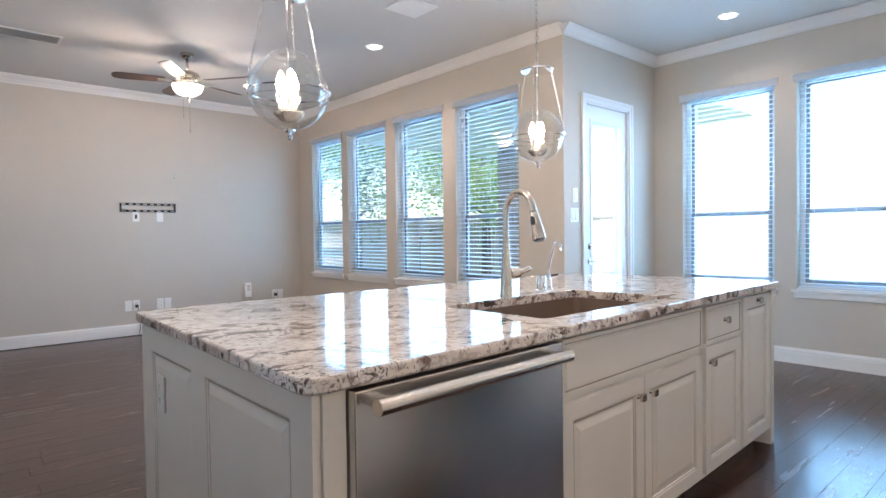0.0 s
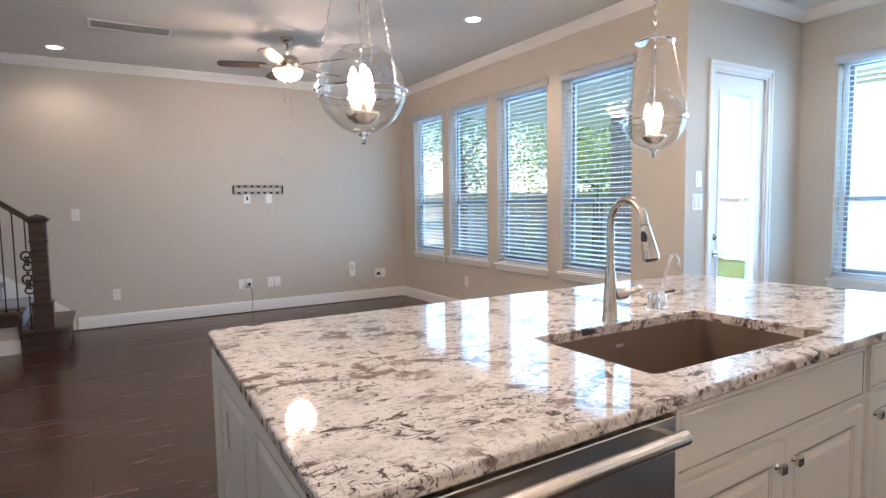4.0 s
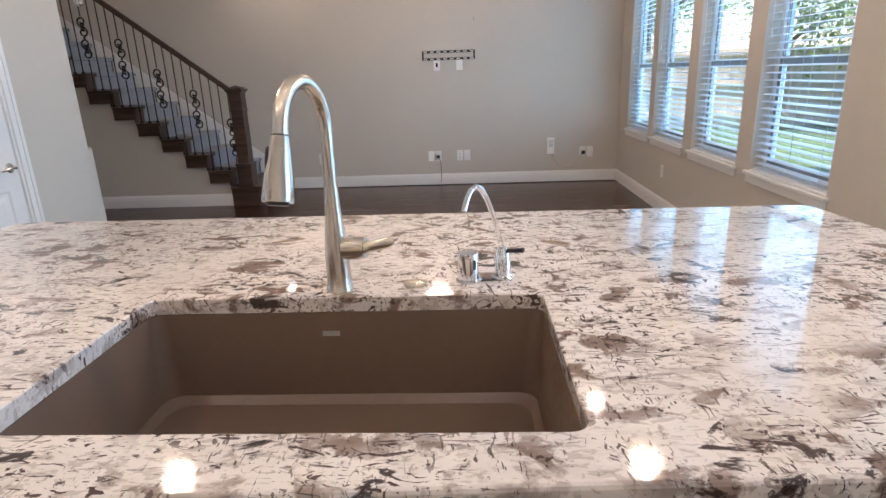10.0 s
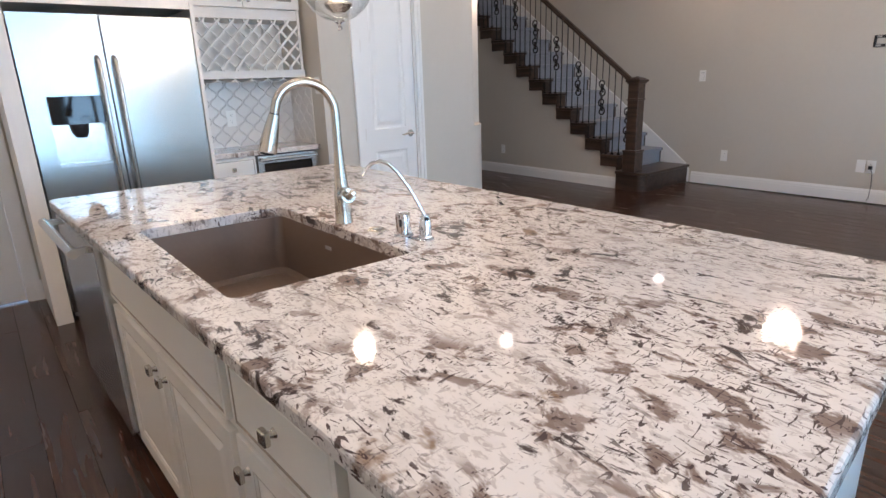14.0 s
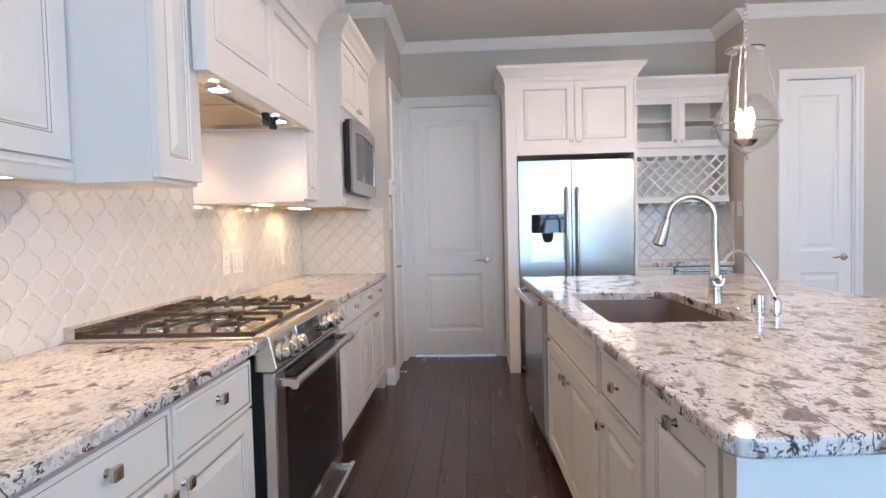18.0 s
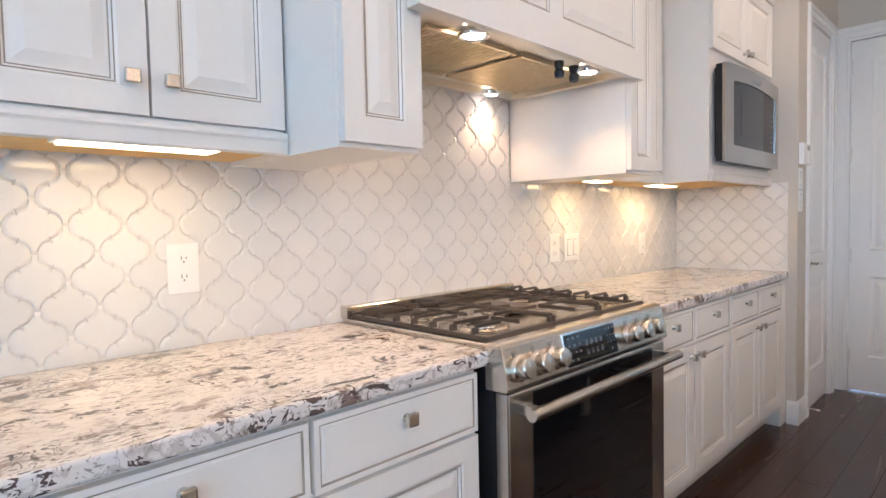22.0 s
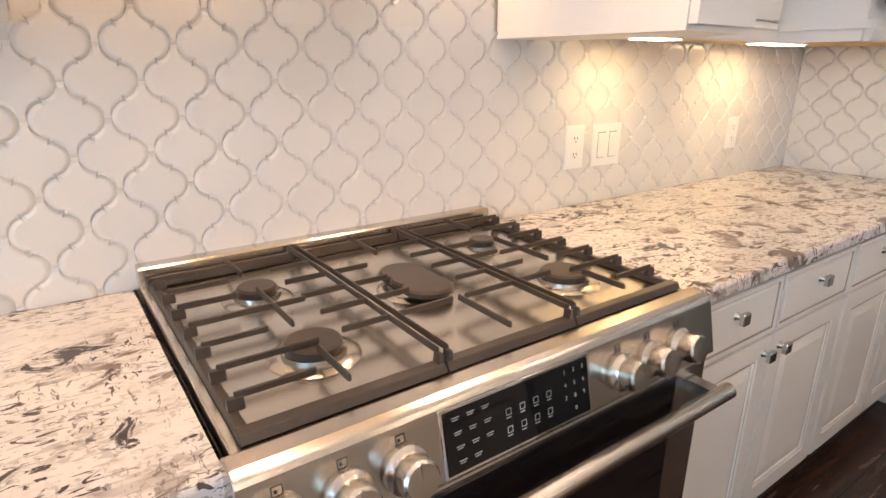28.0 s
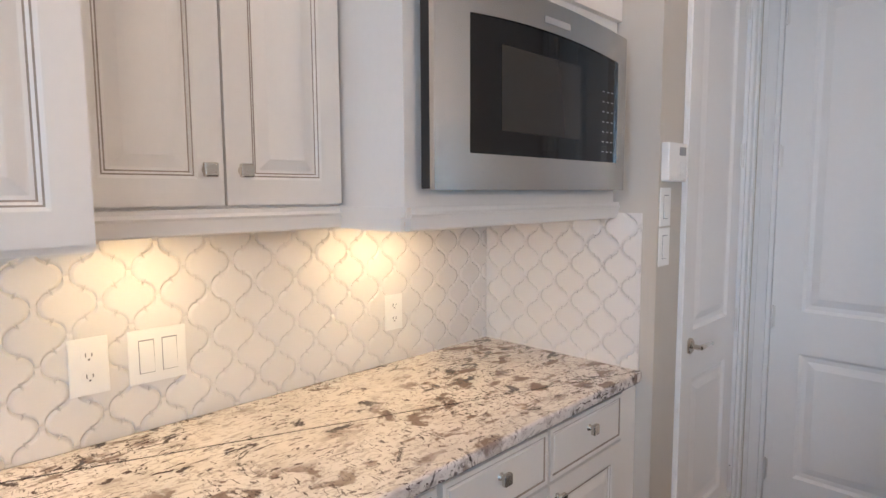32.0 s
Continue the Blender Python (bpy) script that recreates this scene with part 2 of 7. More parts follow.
def plank_wood(name, dark, light, rough):
    """Hand-scraped dark wood, grain along the plank's own x, tone changing from piece to piece."""
    m = bpy.data.materials.new(name)
    m.use_nodes = True
    t = m.node_tree
    b = t.nodes["Principled BSDF"]
    b.inputs["Roughness"].default_value = rough
    co, geo, info = t.nodes.new("ShaderNodeTexCoord"), t.nodes.new("ShaderNodeNewGeometry"), t.nodes.new("ShaderNodeObjectInfo")
    mp = t.nodes.new("ShaderNodeMapping")
    mp.inputs["Scale"].default_value = (1.2, 14, 14)
    addv = t.nodes.new("ShaderNodeVectorMath")
    addv.operation = 'ADD'
    both = t.nodes.new("ShaderNodeMath")
    both.operation = 'ADD'
    t.links.new(geo.outputs["Random Per Island"], both.inputs[0])
    t.links.new(info.outputs["Random"], both.inputs[1])
    big = t.nodes.new("ShaderNodeMath")
    big.operation = 'MULTIPLY'
    big.inputs[1].default_value = 37
    t.links.new(both.outputs[0], big.inputs[0])
    t.links.new(co.outputs["Object"], mp.inputs[0])
    t.links.new(mp.outputs[0], addv.inputs[0])
    t.links.new(big.outputs[0], addv.inputs[1])
    n = t.nodes.new("ShaderNodeTexNoise")
    n.inputs["Scale"].default_value, n.inputs["Detail"].default_value, n.inputs["Distortion"].default_value = 1.6, 8, 0.6
    t.links.new(addv.outputs[0], n.inputs["Vector"])
    ramp = t.nodes.new("ShaderNodeValToRGB")
    ramp.color_ramp.elements[0].position, ramp.color_ramp.elements[0].color = 0.32, (*dark, 1)
    ramp.color_ramp.elements[1].position, ramp.color_ramp.elements[1].color = 0.72, (*light, 1)
    t.links.new(n.outputs[0], ramp.inputs[0])
    frac = t.nodes.new("ShaderNodeMath")
    frac.operation = 'FRACT'
    t.links.new(both.outputs[0], frac.inputs[0])
    r2 = t.nodes.new("ShaderNodeMapRange")
    r2.inputs[3].default_value, r2.inputs[4].default_value = 0.75, 1.3
    t.links.new(frac.outputs[0], r2.inputs[0])
    mul = t.nodes.new("ShaderNodeMixRGB")
    mul.blend_type = 'MULTIPLY'
    mul.inputs[0].default_value = 1
    t.links.new(ramp.outputs[0], mul.inputs[1])
    t.links.new(r2.outputs[0], mul.inputs[2])
    t.links.new(mul.outputs[0], b.inputs["Base Color"])
    r3 = t.nodes.new("ShaderNodeMapRange")
    r3.inputs[3].default_value, r3.inputs[4].default_value = rough - 0.06, rough + 0.10
    t.links.new(n.outputs[0], r3.inputs[0])
    t.links.new(r3.outputs[0], b.inputs["Roughness"])
    bp = t.nodes.new("ShaderNodeBump")
    bp.inputs["Strength"].default_value, bp.inputs["Distance"].default_value = 0.14, 0.002
    t.links.new(n.outputs[0], bp.inputs["Height"])
    t.links.new(bp.outputs[0], b.inputs["Normal"])
    return m


WALL = material("greige_wall_paint", (0.57, 0.525, 0.46), 0.7, var=0.025, scale=1.5, bump=0.12, grain=160, deep=0.0015)
CEIL = material("ceiling_paint", (0.66, 0.65, 0.62), 0.8, var=0.02, scale=1.5, bump=0.12, grain=120, deep=0.0015)
TRIM = material("white_trim_paint", (0.80, 0.79, 0.77), 0.35, var=0.02, scale=3)
PAINT = material("cream_cabinet_paint", (0.78, 0.75, 0.705), 0.38, var=0.025, scale=4, rvar=0.05)
GLAZE = material("umber_glaze_in_grooves", (0.33, 0.28, 0.23), 0.5, var=0.25, scale=25)
GRANITE = granite()
FLOOR = plank_wood("dark_hickory_planks", (0.026, 0.011, 0.007), (0.080, 0.037, 0.024), 0.23)
STAIN = plank_wood("dark_stained_oak", (0.030, 0.018, 0.013), (0.085, 0.050, 0.034), 0.32)
STEEL = material("brushed_steel", (0.60, 0.58, 0.555), 0.26, 1.0, var=0.035, scale=7, stretch=(30, 30, 0.5))
FRIDGE = material("fridge_steel", (0.43, 0.435, 0.425), 0.25, 1.0, var=0.03, scale=7, stretch=(30, 30, 0.5))
STEELH = material("brushed_steel_across", (0.66, 0.61, 0.545), 0.24, 1.0, var=0.025, scale=2.5, stretch=(1, 18, 18))
NICKEL = material("brushed_nickel", (0.62, 0.57, 0.50), 0.25, 1.0, var=0.04, scale=20)
CHROME = material("polished_chrome", (0.85, 0.85, 0.86), 0.06, 1.0, var=0.0)
BLACK = material("black_plastic", (0.015, 0.015, 0.016), 0.35, var=0.1, scale=30)
BLACKGLASS = material("black_glass", (0.006, 0.006, 0.007), 0.04, var=0.0)
IRON = material("black_cast_iron", (0.050, 0.036, 0.027), 0.40, var=0.2, scale=40, bump=0.2, grain=300, deep=0.001)
WIRON = material("wrought_iron", (0.02, 0.017, 0.016), 0.45, 0.3, var=0.2, scale=40)
TILE = material("glossy_white_ceramic", (0.75, 0.72, 0.69), 0.10, var=0.02, scale=9, each=0.02)
GROUT = material("pale_grout", (0.78, 0.75, 0.71), 0.8, var=0.05, scale=60)
PLATE = material("white_plastic", (0.84, 0.83, 0.80), 0.3, var=0.015, scale=30)
GREYP = material("grey_plastic", (0.30, 0.30, 0.30), 0.4, var=0.05, scale=30)
SINKM = material("taupe_composite", (0.165, 0.112, 0.082), 0.36, var=0.06, scale=60, rvar=0.06)
RAWWOOD = material("honey_maple_underside", (0.74, 0.46, 0.16), 0.5, var=0.12, scale=4, stretch=(2, 14, 14))
CARPET = material("blue_grey_carpet", (0.30, 0.31, 0.34), 0.95, var=0.14, scale=50, bump=0.5, grain=400, deep=0.004)
BLADE = material("walnut_fan_blade", (0.045, 0.025, 0.017), 0.4, var=0.2, scale=3, stretch=(2, 20, 20))
SLAT = material("white_blind_slat", (0.80, 0.80, 0.79), 0.45, var=0.02, scale=8)
tr = SLAT.node_tree
tl, mx = tr.nodes.new("ShaderNodeBsdfTranslucent"), tr.nodes.new("ShaderNodeMixShader")
tl.inputs[0].default_value = (0.80, 0.84, 0.88, 1)
mx.inputs[0].default_value = 0.6
tr.links.new(tr.nodes["Principled BSDF"].outputs[0], mx.inputs[1])
tr.links.new(tl.outputs[0], mx.inputs[2])
tr.links.new(mx.outputs[0], tr.nodes["Material Output"].inputs[0])
GLASS = thin_glass("window_glass")
GLOBE = thin_glass("clear_blown_glass", 1.1, 0.05)
FROST = clear("frosted_glass", 0.45, (1, 0.97, 0.92))
BRONZE = material("grey_metal_sash", (0.26, 0.265, 0.27), 0.4, var=0.05, scale=8)
BULB = glow("warm_bulb", (1.0, 0.84, 0.60), 36)
CANLIGHT = glow("can_lens", (1.0, 0.93, 0.82), 10)
FANGLOW = glow("fan_bowl_glass", (1.0, 0.88, 0.66), 3.5)
STRIP = glow("strip_lens", (1.0, 0.84, 0.55), 5)

# ---- building blocks ----


def box(bm, x0, x1, y0, y1, z0, z1, mat=0):
    vs = [bm.verts.new((x, y, z)) for z in (z0, z1) for x, y in ((x0, y0), (x1, y0), (x1, y1), (x0, y1))]
    fs = [bm.faces.new([vs[i] for i in q]) for q in ((3, 2, 1, 0), (4, 5, 6, 7), (0, 1, 5, 4), (1, 2, 6, 5), (2, 3, 7, 6), (3, 0, 4, 7))]
    for q in fs:
        q.material_index = mat
    return fs


def bevel(bm, w, seg=2):
    bm.normal_update()
    es = [e for e in bm.edges if len(e.link_faces) == 2 and e.calc_face_angle(0) > 0.6]
    bmesh.ops.bevel(bm, geom=es, offset=w, segments=seg, affect='EDGES', profile=0.5)


def lathe(bm, prof, n=24, cx=0.0, cy=0.0, mat=0):
    """Turn a profile of (radius, z) round the z axis."""
    rings = []
    for r, z in prof:
        rings.append([bm.verts.new((cx + r * math.cos(2 * math.pi * i / n), cy + r * math.sin(2 * math.pi * i / n), z)) for i in range(n)] if r > 1e-6 else [bm.verts.new((cx, cy, z))])
    for a, c in zip(rings, rings[1:]):
        for i in range(n):
            j = (i + 1) % n
            q = [a[i % len(a)], a[j % len(a)], c[j % len(c)], c[i % len(c)]]
            u = []
            for v in q:
                if v not in u:
                    u.append(v)
            if len(u) > 2:
                f = bm.faces.new(u)
                f.material_index, f.smooth = mat, True
    return rings


def tube(bm, pts, r, n=8, mat=0, caps=True, radii=None):
    """Sweep a round bar along points."""
    pts = [Vector(p) for p in pts]
    up, rings = None, []
    for i, p in enumerate(pts):
        d = (pts[min(i + 1, len(pts) - 1)] - pts[max(i - 1, 0)]).normalized()
        if up is None:
            up = d.orthogonal().normalized()
        up = (up - d * up.dot(d)).normalized()
        side = d.cross(up)
        rr = radii[i] if radii else r
        rings.append([bm.verts.new(p + (up * math.cos(2 * math.pi * k / n) + side * math.sin(2 * math.pi * k / n)) * rr) for k in range(n)])
    for a, c in zip(rings, rings[1:]):
        for k in range(n):
            f = bm.faces.new((a[k], a[(k + 1) % n], c[(k + 1) % n], c[k]))
            f.smooth, f.material_index = True, mat
    if caps:
        bm.faces.new(rings[0][::-1]).material_index = mat
        bm.faces.new(rings[-1]).material_index = mat


def prism(bm, poly, a, c, axis='x', mat=0):
    """A solid from a closed outline swept along an axis from a to c. For x the outline is (y, z), for y (x, z), for z (x, y)."""
    put = {'x': lambda u, v, s: (s, u, v), 'y': lambda u, v, s: (u, s, v), 'z': lambda u, v, s: (u, v, s)}[axis]
    lo, hi = [bm.verts.new(put(u, v, a)) for u, v in poly], [bm.verts.new(put(u, v, c)) for u, v in poly]
    n = len(poly)
    fs = [bm.faces.new((lo[i], lo[(i + 1) % n], hi[(i + 1) % n], hi[i])) for i in range(n)]
    fs += [bm.faces.new(lo[::-1]), bm.faces.new(hi)]
    for q in fs:
        q.material_index = mat
    bmesh.ops.recalc_face_normals(bm, faces=fs)
    return fs


def mesh_of(name, bm, mats):
    me = bpy.data.meshes.new(name)
    bm.normal_update()
    for e in bm.edges:
        if len(e.link_faces) == 2 and e.calc_face_angle(0) > 0.55:
            e.smooth = False
    bm.to_mesh(me)
    bm.free()
    for m in (mats if isinstance(mats, (list, tuple)) else [mats]):
        me.materials.append(m)
    return me


def part(name, bm, mats, parent=None, label="", at=None):
    """Link a bmesh (or a shared mesh) as one mesh object under its parent."""
    ob = new(name, bm if isinstance(bm, bpy.types.Mesh) else mesh_of(name, bm, mats))
    if parent is not None:
        ob.parent = parent
    if at is not None:
        ob.matrix_basis = at
    if label:
        ob["label"] = label
    return ob


def thing(name, m, label, category, group=""):
    e = new(name)
    e.empty_display_size = 0.05
    e.matrix_basis = m
    return tagged(e, label, category, group)


def struct(name, bm, mats, label=""):
    return tagged(part(name, bm, mats), label or name.replace("_", " "), kind="structure")


def panelled(bm, w, h, t, panels, rings, x0=0.0, z0=0.0, back=True):
    """A slab w x h, front at y=0 facing -y, back at y=t, with panels let into the front. panels: (xa, xb, za, zb). rings: (inset, depth, material) from the panel's rim inwards."""
    xs = sorted({0.0, w, *[v for p in panels for v in p[:2]]})
    zs = sorted({0.0, h, *[v for p in panels for v in p[2:]]})
    V = {}

    def vert(x, y, z):
        k = (round(x, 5), round(y, 5), round(z, 5))
        if k not in V:
            V[k] = bm.verts.new((x0 + x, y, z0 + z))
        return V[k]
    for xa, xb in zip(xs, xs[1:]):
        for za, zb in zip(zs, zs[1:]):
            if not any(p[0] <= xa and xb <= p[1] and p[2] <= za and zb <= p[3] for p in panels):
                bm.faces.new((vert(xa, 0, za), vert(xb, 0, za), vert(xb, 0, zb), vert(xa, 0, zb)))
    for xa, xb, za, zb in panels:
        # the rim follows the grid so that no gap opens
        prev = [vert(xa, 0, za), vert(xb, 0, za), vert(xb, 0, zb), vert(xa, 0, zb)]
        for inset, depth, mat in rings:
            cur = [bm.verts.new((x0 + x, depth, z0 + z)) for x, z in ((xa + inset, za + inset), (xb - inset, za + inset), (xb - inset, zb - inset), (xa + inset, zb - inset))]
            for i in range(4):
                f = bm.faces.new((prev[i], prev[(i + 1) % 4], cur[(i + 1) % 4], cur[i]))
                f.material_index = mat
            prev = cur
        bm.faces.new(prev)
    c = [bm.verts.new((x0 + x, t, z0 + z)) for x, z in ((0, 0), (w, 0), (w, h), (0, h))]
    f = [vert(0, 0, 0), vert(w, 0, 0), vert(w, 0, h), vert(0, 0, h)]
    for i in range(4):
        a = bm.verts.new(f[i].co)
    for i in range(4):
        j = (i + 1) % 4
        bm.faces.new((f[j], f[i], c[i], c[j]))
    bm.faces.new(c[::-1])
    bm.verts.index_update()
    loose = [v for v in bm.verts if not v.link_faces]
    bmesh.ops.delete(bm, geom=loose, context='VERTS')


CAB = ((0.006, 0.003, 0), (0.009, 0.003, 1), (0.013, 0.008, 0), (0.016, 0.008, 1), (0.022, 0.008, 0), (0.046, 0.0015, 0), (0.049, 0.0015, 0))
DRAW = ((0.004, 0.003, 1), (0.008, 0.003, 0), (0.010, 0.0, 0))
DOOR = ((0.012, 0.010, 0), (0.030, 0.012, 0), (0.060, 0.003, 0))


def cab_door_mesh(w, h, rail=0.055):
    bm = bmesh.new()
    p = (rail, w - rail, rail, h - rail)
    panelled(bm, w, h, 0.020, [p], CAB)
    return mesh_of("cabinet_door", bm, [PAINT, GLAZE])


def drawer_mesh(w, h):
    bm = bmesh.new()
    panelled(bm, w, h, 0.020, [(0.012, w - 0.012, 0.012, h - 0.012)], DRAW)
    return mesh_of("drawer_front", bm, [PAINT, GLAZE])


def knob_mesh():
    """Square pillow knob on a round foot, pointing to -y."""
    bm = bmesh.new()
    lathe(bm, ((0.0, 0.0), (0.011, 0.0), (0.008, 0.006), (0.006, 0.014), (0.0, 0.016)), 12)
    for v in bm.verts:
        v.co = Vector((v.co.x, -v.co.z, v.co.y))
    b2 = bmesh.new()
    box(b2, -0.015, 0.015, -0.028, -0.014, -0.015, 0.015)
    bevel(b2, 0.0035, 2)
    me = bpy.data.meshes.new("t")
    b2.to_mesh(me)
    b2.free()
    bm.from_mesh(me)
    bpy.data.meshes.remove(me)
    return mesh_of("knob", bm, NICKEL)


KNOB = knob_mesh()


def front(name, mesh, parent, x, y, z, knob=None):
    """A door or drawer front on a cabinet, its lower left corner at x, y, z; knob: its place on the front."""
    d = part(name, mesh, None, parent, at=pose(x, y, z))
    if knob:
        part("knob", KNOB, None, d, "brushed nickel square knob", at=pose(knob[0], 0, knob[1]))
    return d


SOUTH, WEST = (lambda x, y, z: pose(x, y, z, 0, 0, 180)), (lambda x, y, z: pose(x, y, z, 0, 0, 90))

# ---- the shell ----
CH = 3.05
XE, XN, YD, YT, YS = 5.63, 4.02, 3.327, 8.20, -0.435
XW, YP, YQ, XH = -1.183, 0.285, 3.26, -0.61


def wall_run(name, axis, at, a, b, depth, openings, z1=CH, label="greige painted wall"):
    """A wall along an axis ('x' runs in x, at y=at), its room face at 'at', thickness towards depth's sign, with openings (a, b, z0, z1)."""
    bm = bmesh.new()
    cuts = sorted({a, b, *[v for o in openings for v in o[:2]]})
    zc = sorted({0.0, z1, *[v for o in openings for v in o[2:]]})
    lo, hi = min(at, at + depth), max(at, at + depth)
    for u0, u1 in zip(cuts, cuts[1:]):
        z0 = 0.0
        holes = sorted((o[2], o[3]) for o in openings if o[0] <= u0 and u1 <= o[1])
        spans = []
        for h0, h1 in holes:
            if h0 > z0:
                spans.append((z0, h0))
            z0 = h1
        if z0 < z1:
            spans.append((z0, z1))
        for s0, s1 in spans:
            if axis == 'x':
                box(bm, u0, u1, lo, hi, s0, s1)
            else:
                box(bm, lo, hi, u0, u1, s0, s1)
    bmesh.ops.remove_doubles(bm, verts=bm.verts, dist=1e-5)
    return struct(name, bm, WALL, label)


WZ0, WZ1 = 0.69, 2.60
PD = (0.345, 1.165, 0.0, 2.455)
HD = (3.60, 4.16, 0.0, 2.455)
D2 = (-1.02, -0.43, 0.0, 2.455)
XD = (4.355, 5.10, 0.0, 2.415)
wall_run("wall_south", 'x', YS - 0.004, -0.19, 5.80, -0.14, [])
wall_run("wall_stub", 'y', -0.19, YS - 0.004, YP, -0.10, [])
wall_run("wall_closet", 'x', YP, XW - 0.14, -0.29, -0.10, [D2])
wall_run("wall_west", 'y', XW, YP, YQ + 0.1, -0.14, [PD])
wall_run("wall_bar_side", 'x', YQ, XW, XH - 0.1, 0.10, [])
wall_run("wall_pantry", 'y', XH, YQ, 4.72, -0.10, [HD])
wall_run("wall_windows", 'y', XN, YD, YT, 0.16, [(a, b, WZ0, WZ1) for a, b in NORTH])
wall_run("wall_patio_door", 'x', YD, XN + 0.16, XE, 0.16, [XD])
wall_run("wall_east", 'y', XE, -0.58, YD + 0.16, 0.16, [(a, b, WZ0 - 0.02, WZ1 - 0.02) for a, b in EAST])
wall_run("wall_television", 'x', YT, -5.0, XN + 0.16, 0.16, [], z1=5.6)
wall_run("wall_hall_end", 'y', -5.0, 3.0, YT + 0.16, -0.14, [], z1=5.6)
wall_run("wall_hall_side", 'x', 4.99, -5.0, -1.06, -0.12, [])
# rounded end of the pantry wall, with a lit niche
R, CX, CY = 0.45, XH - 0.45, 4.72
bm = bmesh.new()
for i in range(18):
    a0, a1 = math.pi / 2 * i / 18, math.pi / 2 * (i + 1) / 18
    for z0, z1 in (((0, 0.95), (2.30, CH)) if 3 <= i < 13 else ((0, CH),)):
        q = [(CX + r * math.cos(a), CY + r * math.sin(a)) for r, a in ((R - 0.1, a0), (R, a0), (R, a1), (R - 0.1, a1))]
        prism(bm, q, z0, z1, 'z')
bmesh.ops.remove_doubles(bm, verts=bm.verts, dist=1e-5)
struct("wall_round_end", bm, WALL, "rounded wall end with a tall lit niche")
bm = bmesh.new()
q = [(CX + 0.12 * math.cos(a), CY + 0.12 * math.sin(a)) for a in (0.2, 0.7, 1.2)] + [(CX + 0.345 * math.cos(a), CY + 0.345 * math.sin(a)) for a in (1.2, 0.7, 0.2)]
prism(bm, q, 0.90, 0.948, 'z')
prism(bm, q, 2.302, 2.35, 'z')
q2 = [(CX + 0.10 * math.cos(a), CY + 0.10 * math.sin(a)) for a in (0.0, 0.7, 1.4)] + [(CX + 0.14 * math.cos(a), CY + 0.14 * math.sin(a)) for a in (1.4, 0.7, 0.0)]
prism(bm, q2, 0.9, 2.35, 'z')
struct("niche_lining", bm, TRIM, "white lining of the wall niche")
lamp("niche_spot", 'SPOT', look((CX + 0.23, CY + 0.2, 2.28), (CX + 0.25, CY + 0.22, 1.0)), 6, SOFT, cone=120)

# floor base; the planks lie on it
bm = bmesh.new()
box(bm, -5.2, XE + 0.16, -0.6, YT + 0.2, -0.10, -0.012)
struct("floor", bm, FLOOR, "dark hand-scraped wood plank floor")

# ceiling with the stairwell left open
bm = bmesh.new()
box(bm, -1.6, XE + 0.16, -0.6, YT + 0.16, CH, CH + 0.1)
box(bm, -5.2, -1.6, -0.6, 4.99, CH, CH + 0.1)
struct("ceiling", bm, CEIL, "pale painted ceiling")
bm = bmesh.new()
box(bm, -5.2, -1.5, 4.87, YT + 0.16, 5.6, 5.7)
box(bm, -5.1, -1.6, 4.87, 4.99, CH + 0.1, 5.6)
box(bm, -1.6, -1.5, 4.87, YT + 0.16, CH + 0.1, 5.6)
struct("ceiling_stairwell", bm, WALL, "painted stairwell above the ceiling")


def moulding(name, runs, prof, mat, label):
    """Trim along straight runs. runs: (x0, y0, x1, y1), the room on the left of the way; prof: (out from the wall, z)."""
    bm = bmesh.new()
    for x0, y0, x1, y1 in runs:
        d = Vector((x1 - x0, y1 - y0, 0)).normalized()
        nrm = Vector((-d.y, d.x, 0))
        lo = [bm.verts.new(Vector((x0, y0, 0)) + nrm * o + Vector((0, 0, z))) for o, z in prof]
        hi = [bm.verts.new(Vector((x1, y1, 0)) + nrm * o + Vector((0, 0, z))) for o, z in prof]
        n = len(prof)
        fs = [bm.faces.new((lo[i], lo[(i + 1) % n], hi[(i + 1) % n], hi[i])) for i in range(n)]
        fs += [bm.faces.new(lo[::-1]), bm.faces.new(hi)]
        bmesh.ops.recalc_face_normals(bm, faces=fs)
    return struct(name, bm, mat, label)


BASEP = ((0.002, 0), (0.016, 0), (0.016, 0.095), (0.013, 0.10), (0.013, 0.118), (0.008, 0.128), (0.006, 0.138), (0.002, 0.14))
CROWN = ((0.002, CH - 0.10), (0.011, CH - 0.10), (0.013, CH - 0.086), (0.022, CH - 0.076), (0.035, CH - 0.054), (0.056, CH - 0.033), (0.064, CH - 0.021), (0.069, CH - 0.014), (0.069, CH - 0.002), (0.002, CH - 0.002))
arc = [(CX + R * math.cos(math.pi / 2 * i / 12), CY + R * math.sin(math.pi / 2 * i / 12)) for i in range(13)]
arcruns = [(*arc[i + 1], *arc[i]) for i in range(12)]
moulding("baseboard", [(XE, -0.43, XE, YD), (XE, YD, XD[1] + 0.06, YD), (XD[0] - 0.06, YD, XN, YD), (XN, YD, XN, YT), (XN, YT, -0.18, YT),
         (XH, HD[0] - 0.06, XH, YQ), (XH, 4.72, XH, HD[1] + 0.06), *arcruns,
         (XH, YQ, -0.775, YQ), (-0.37, YP, -0.172, YP), (-0.19, 0.303, -0.19, 0.238), (XW, 1.26, XW, PD[1] + 0.07)], BASEP, TRIM, "white painted baseboard")
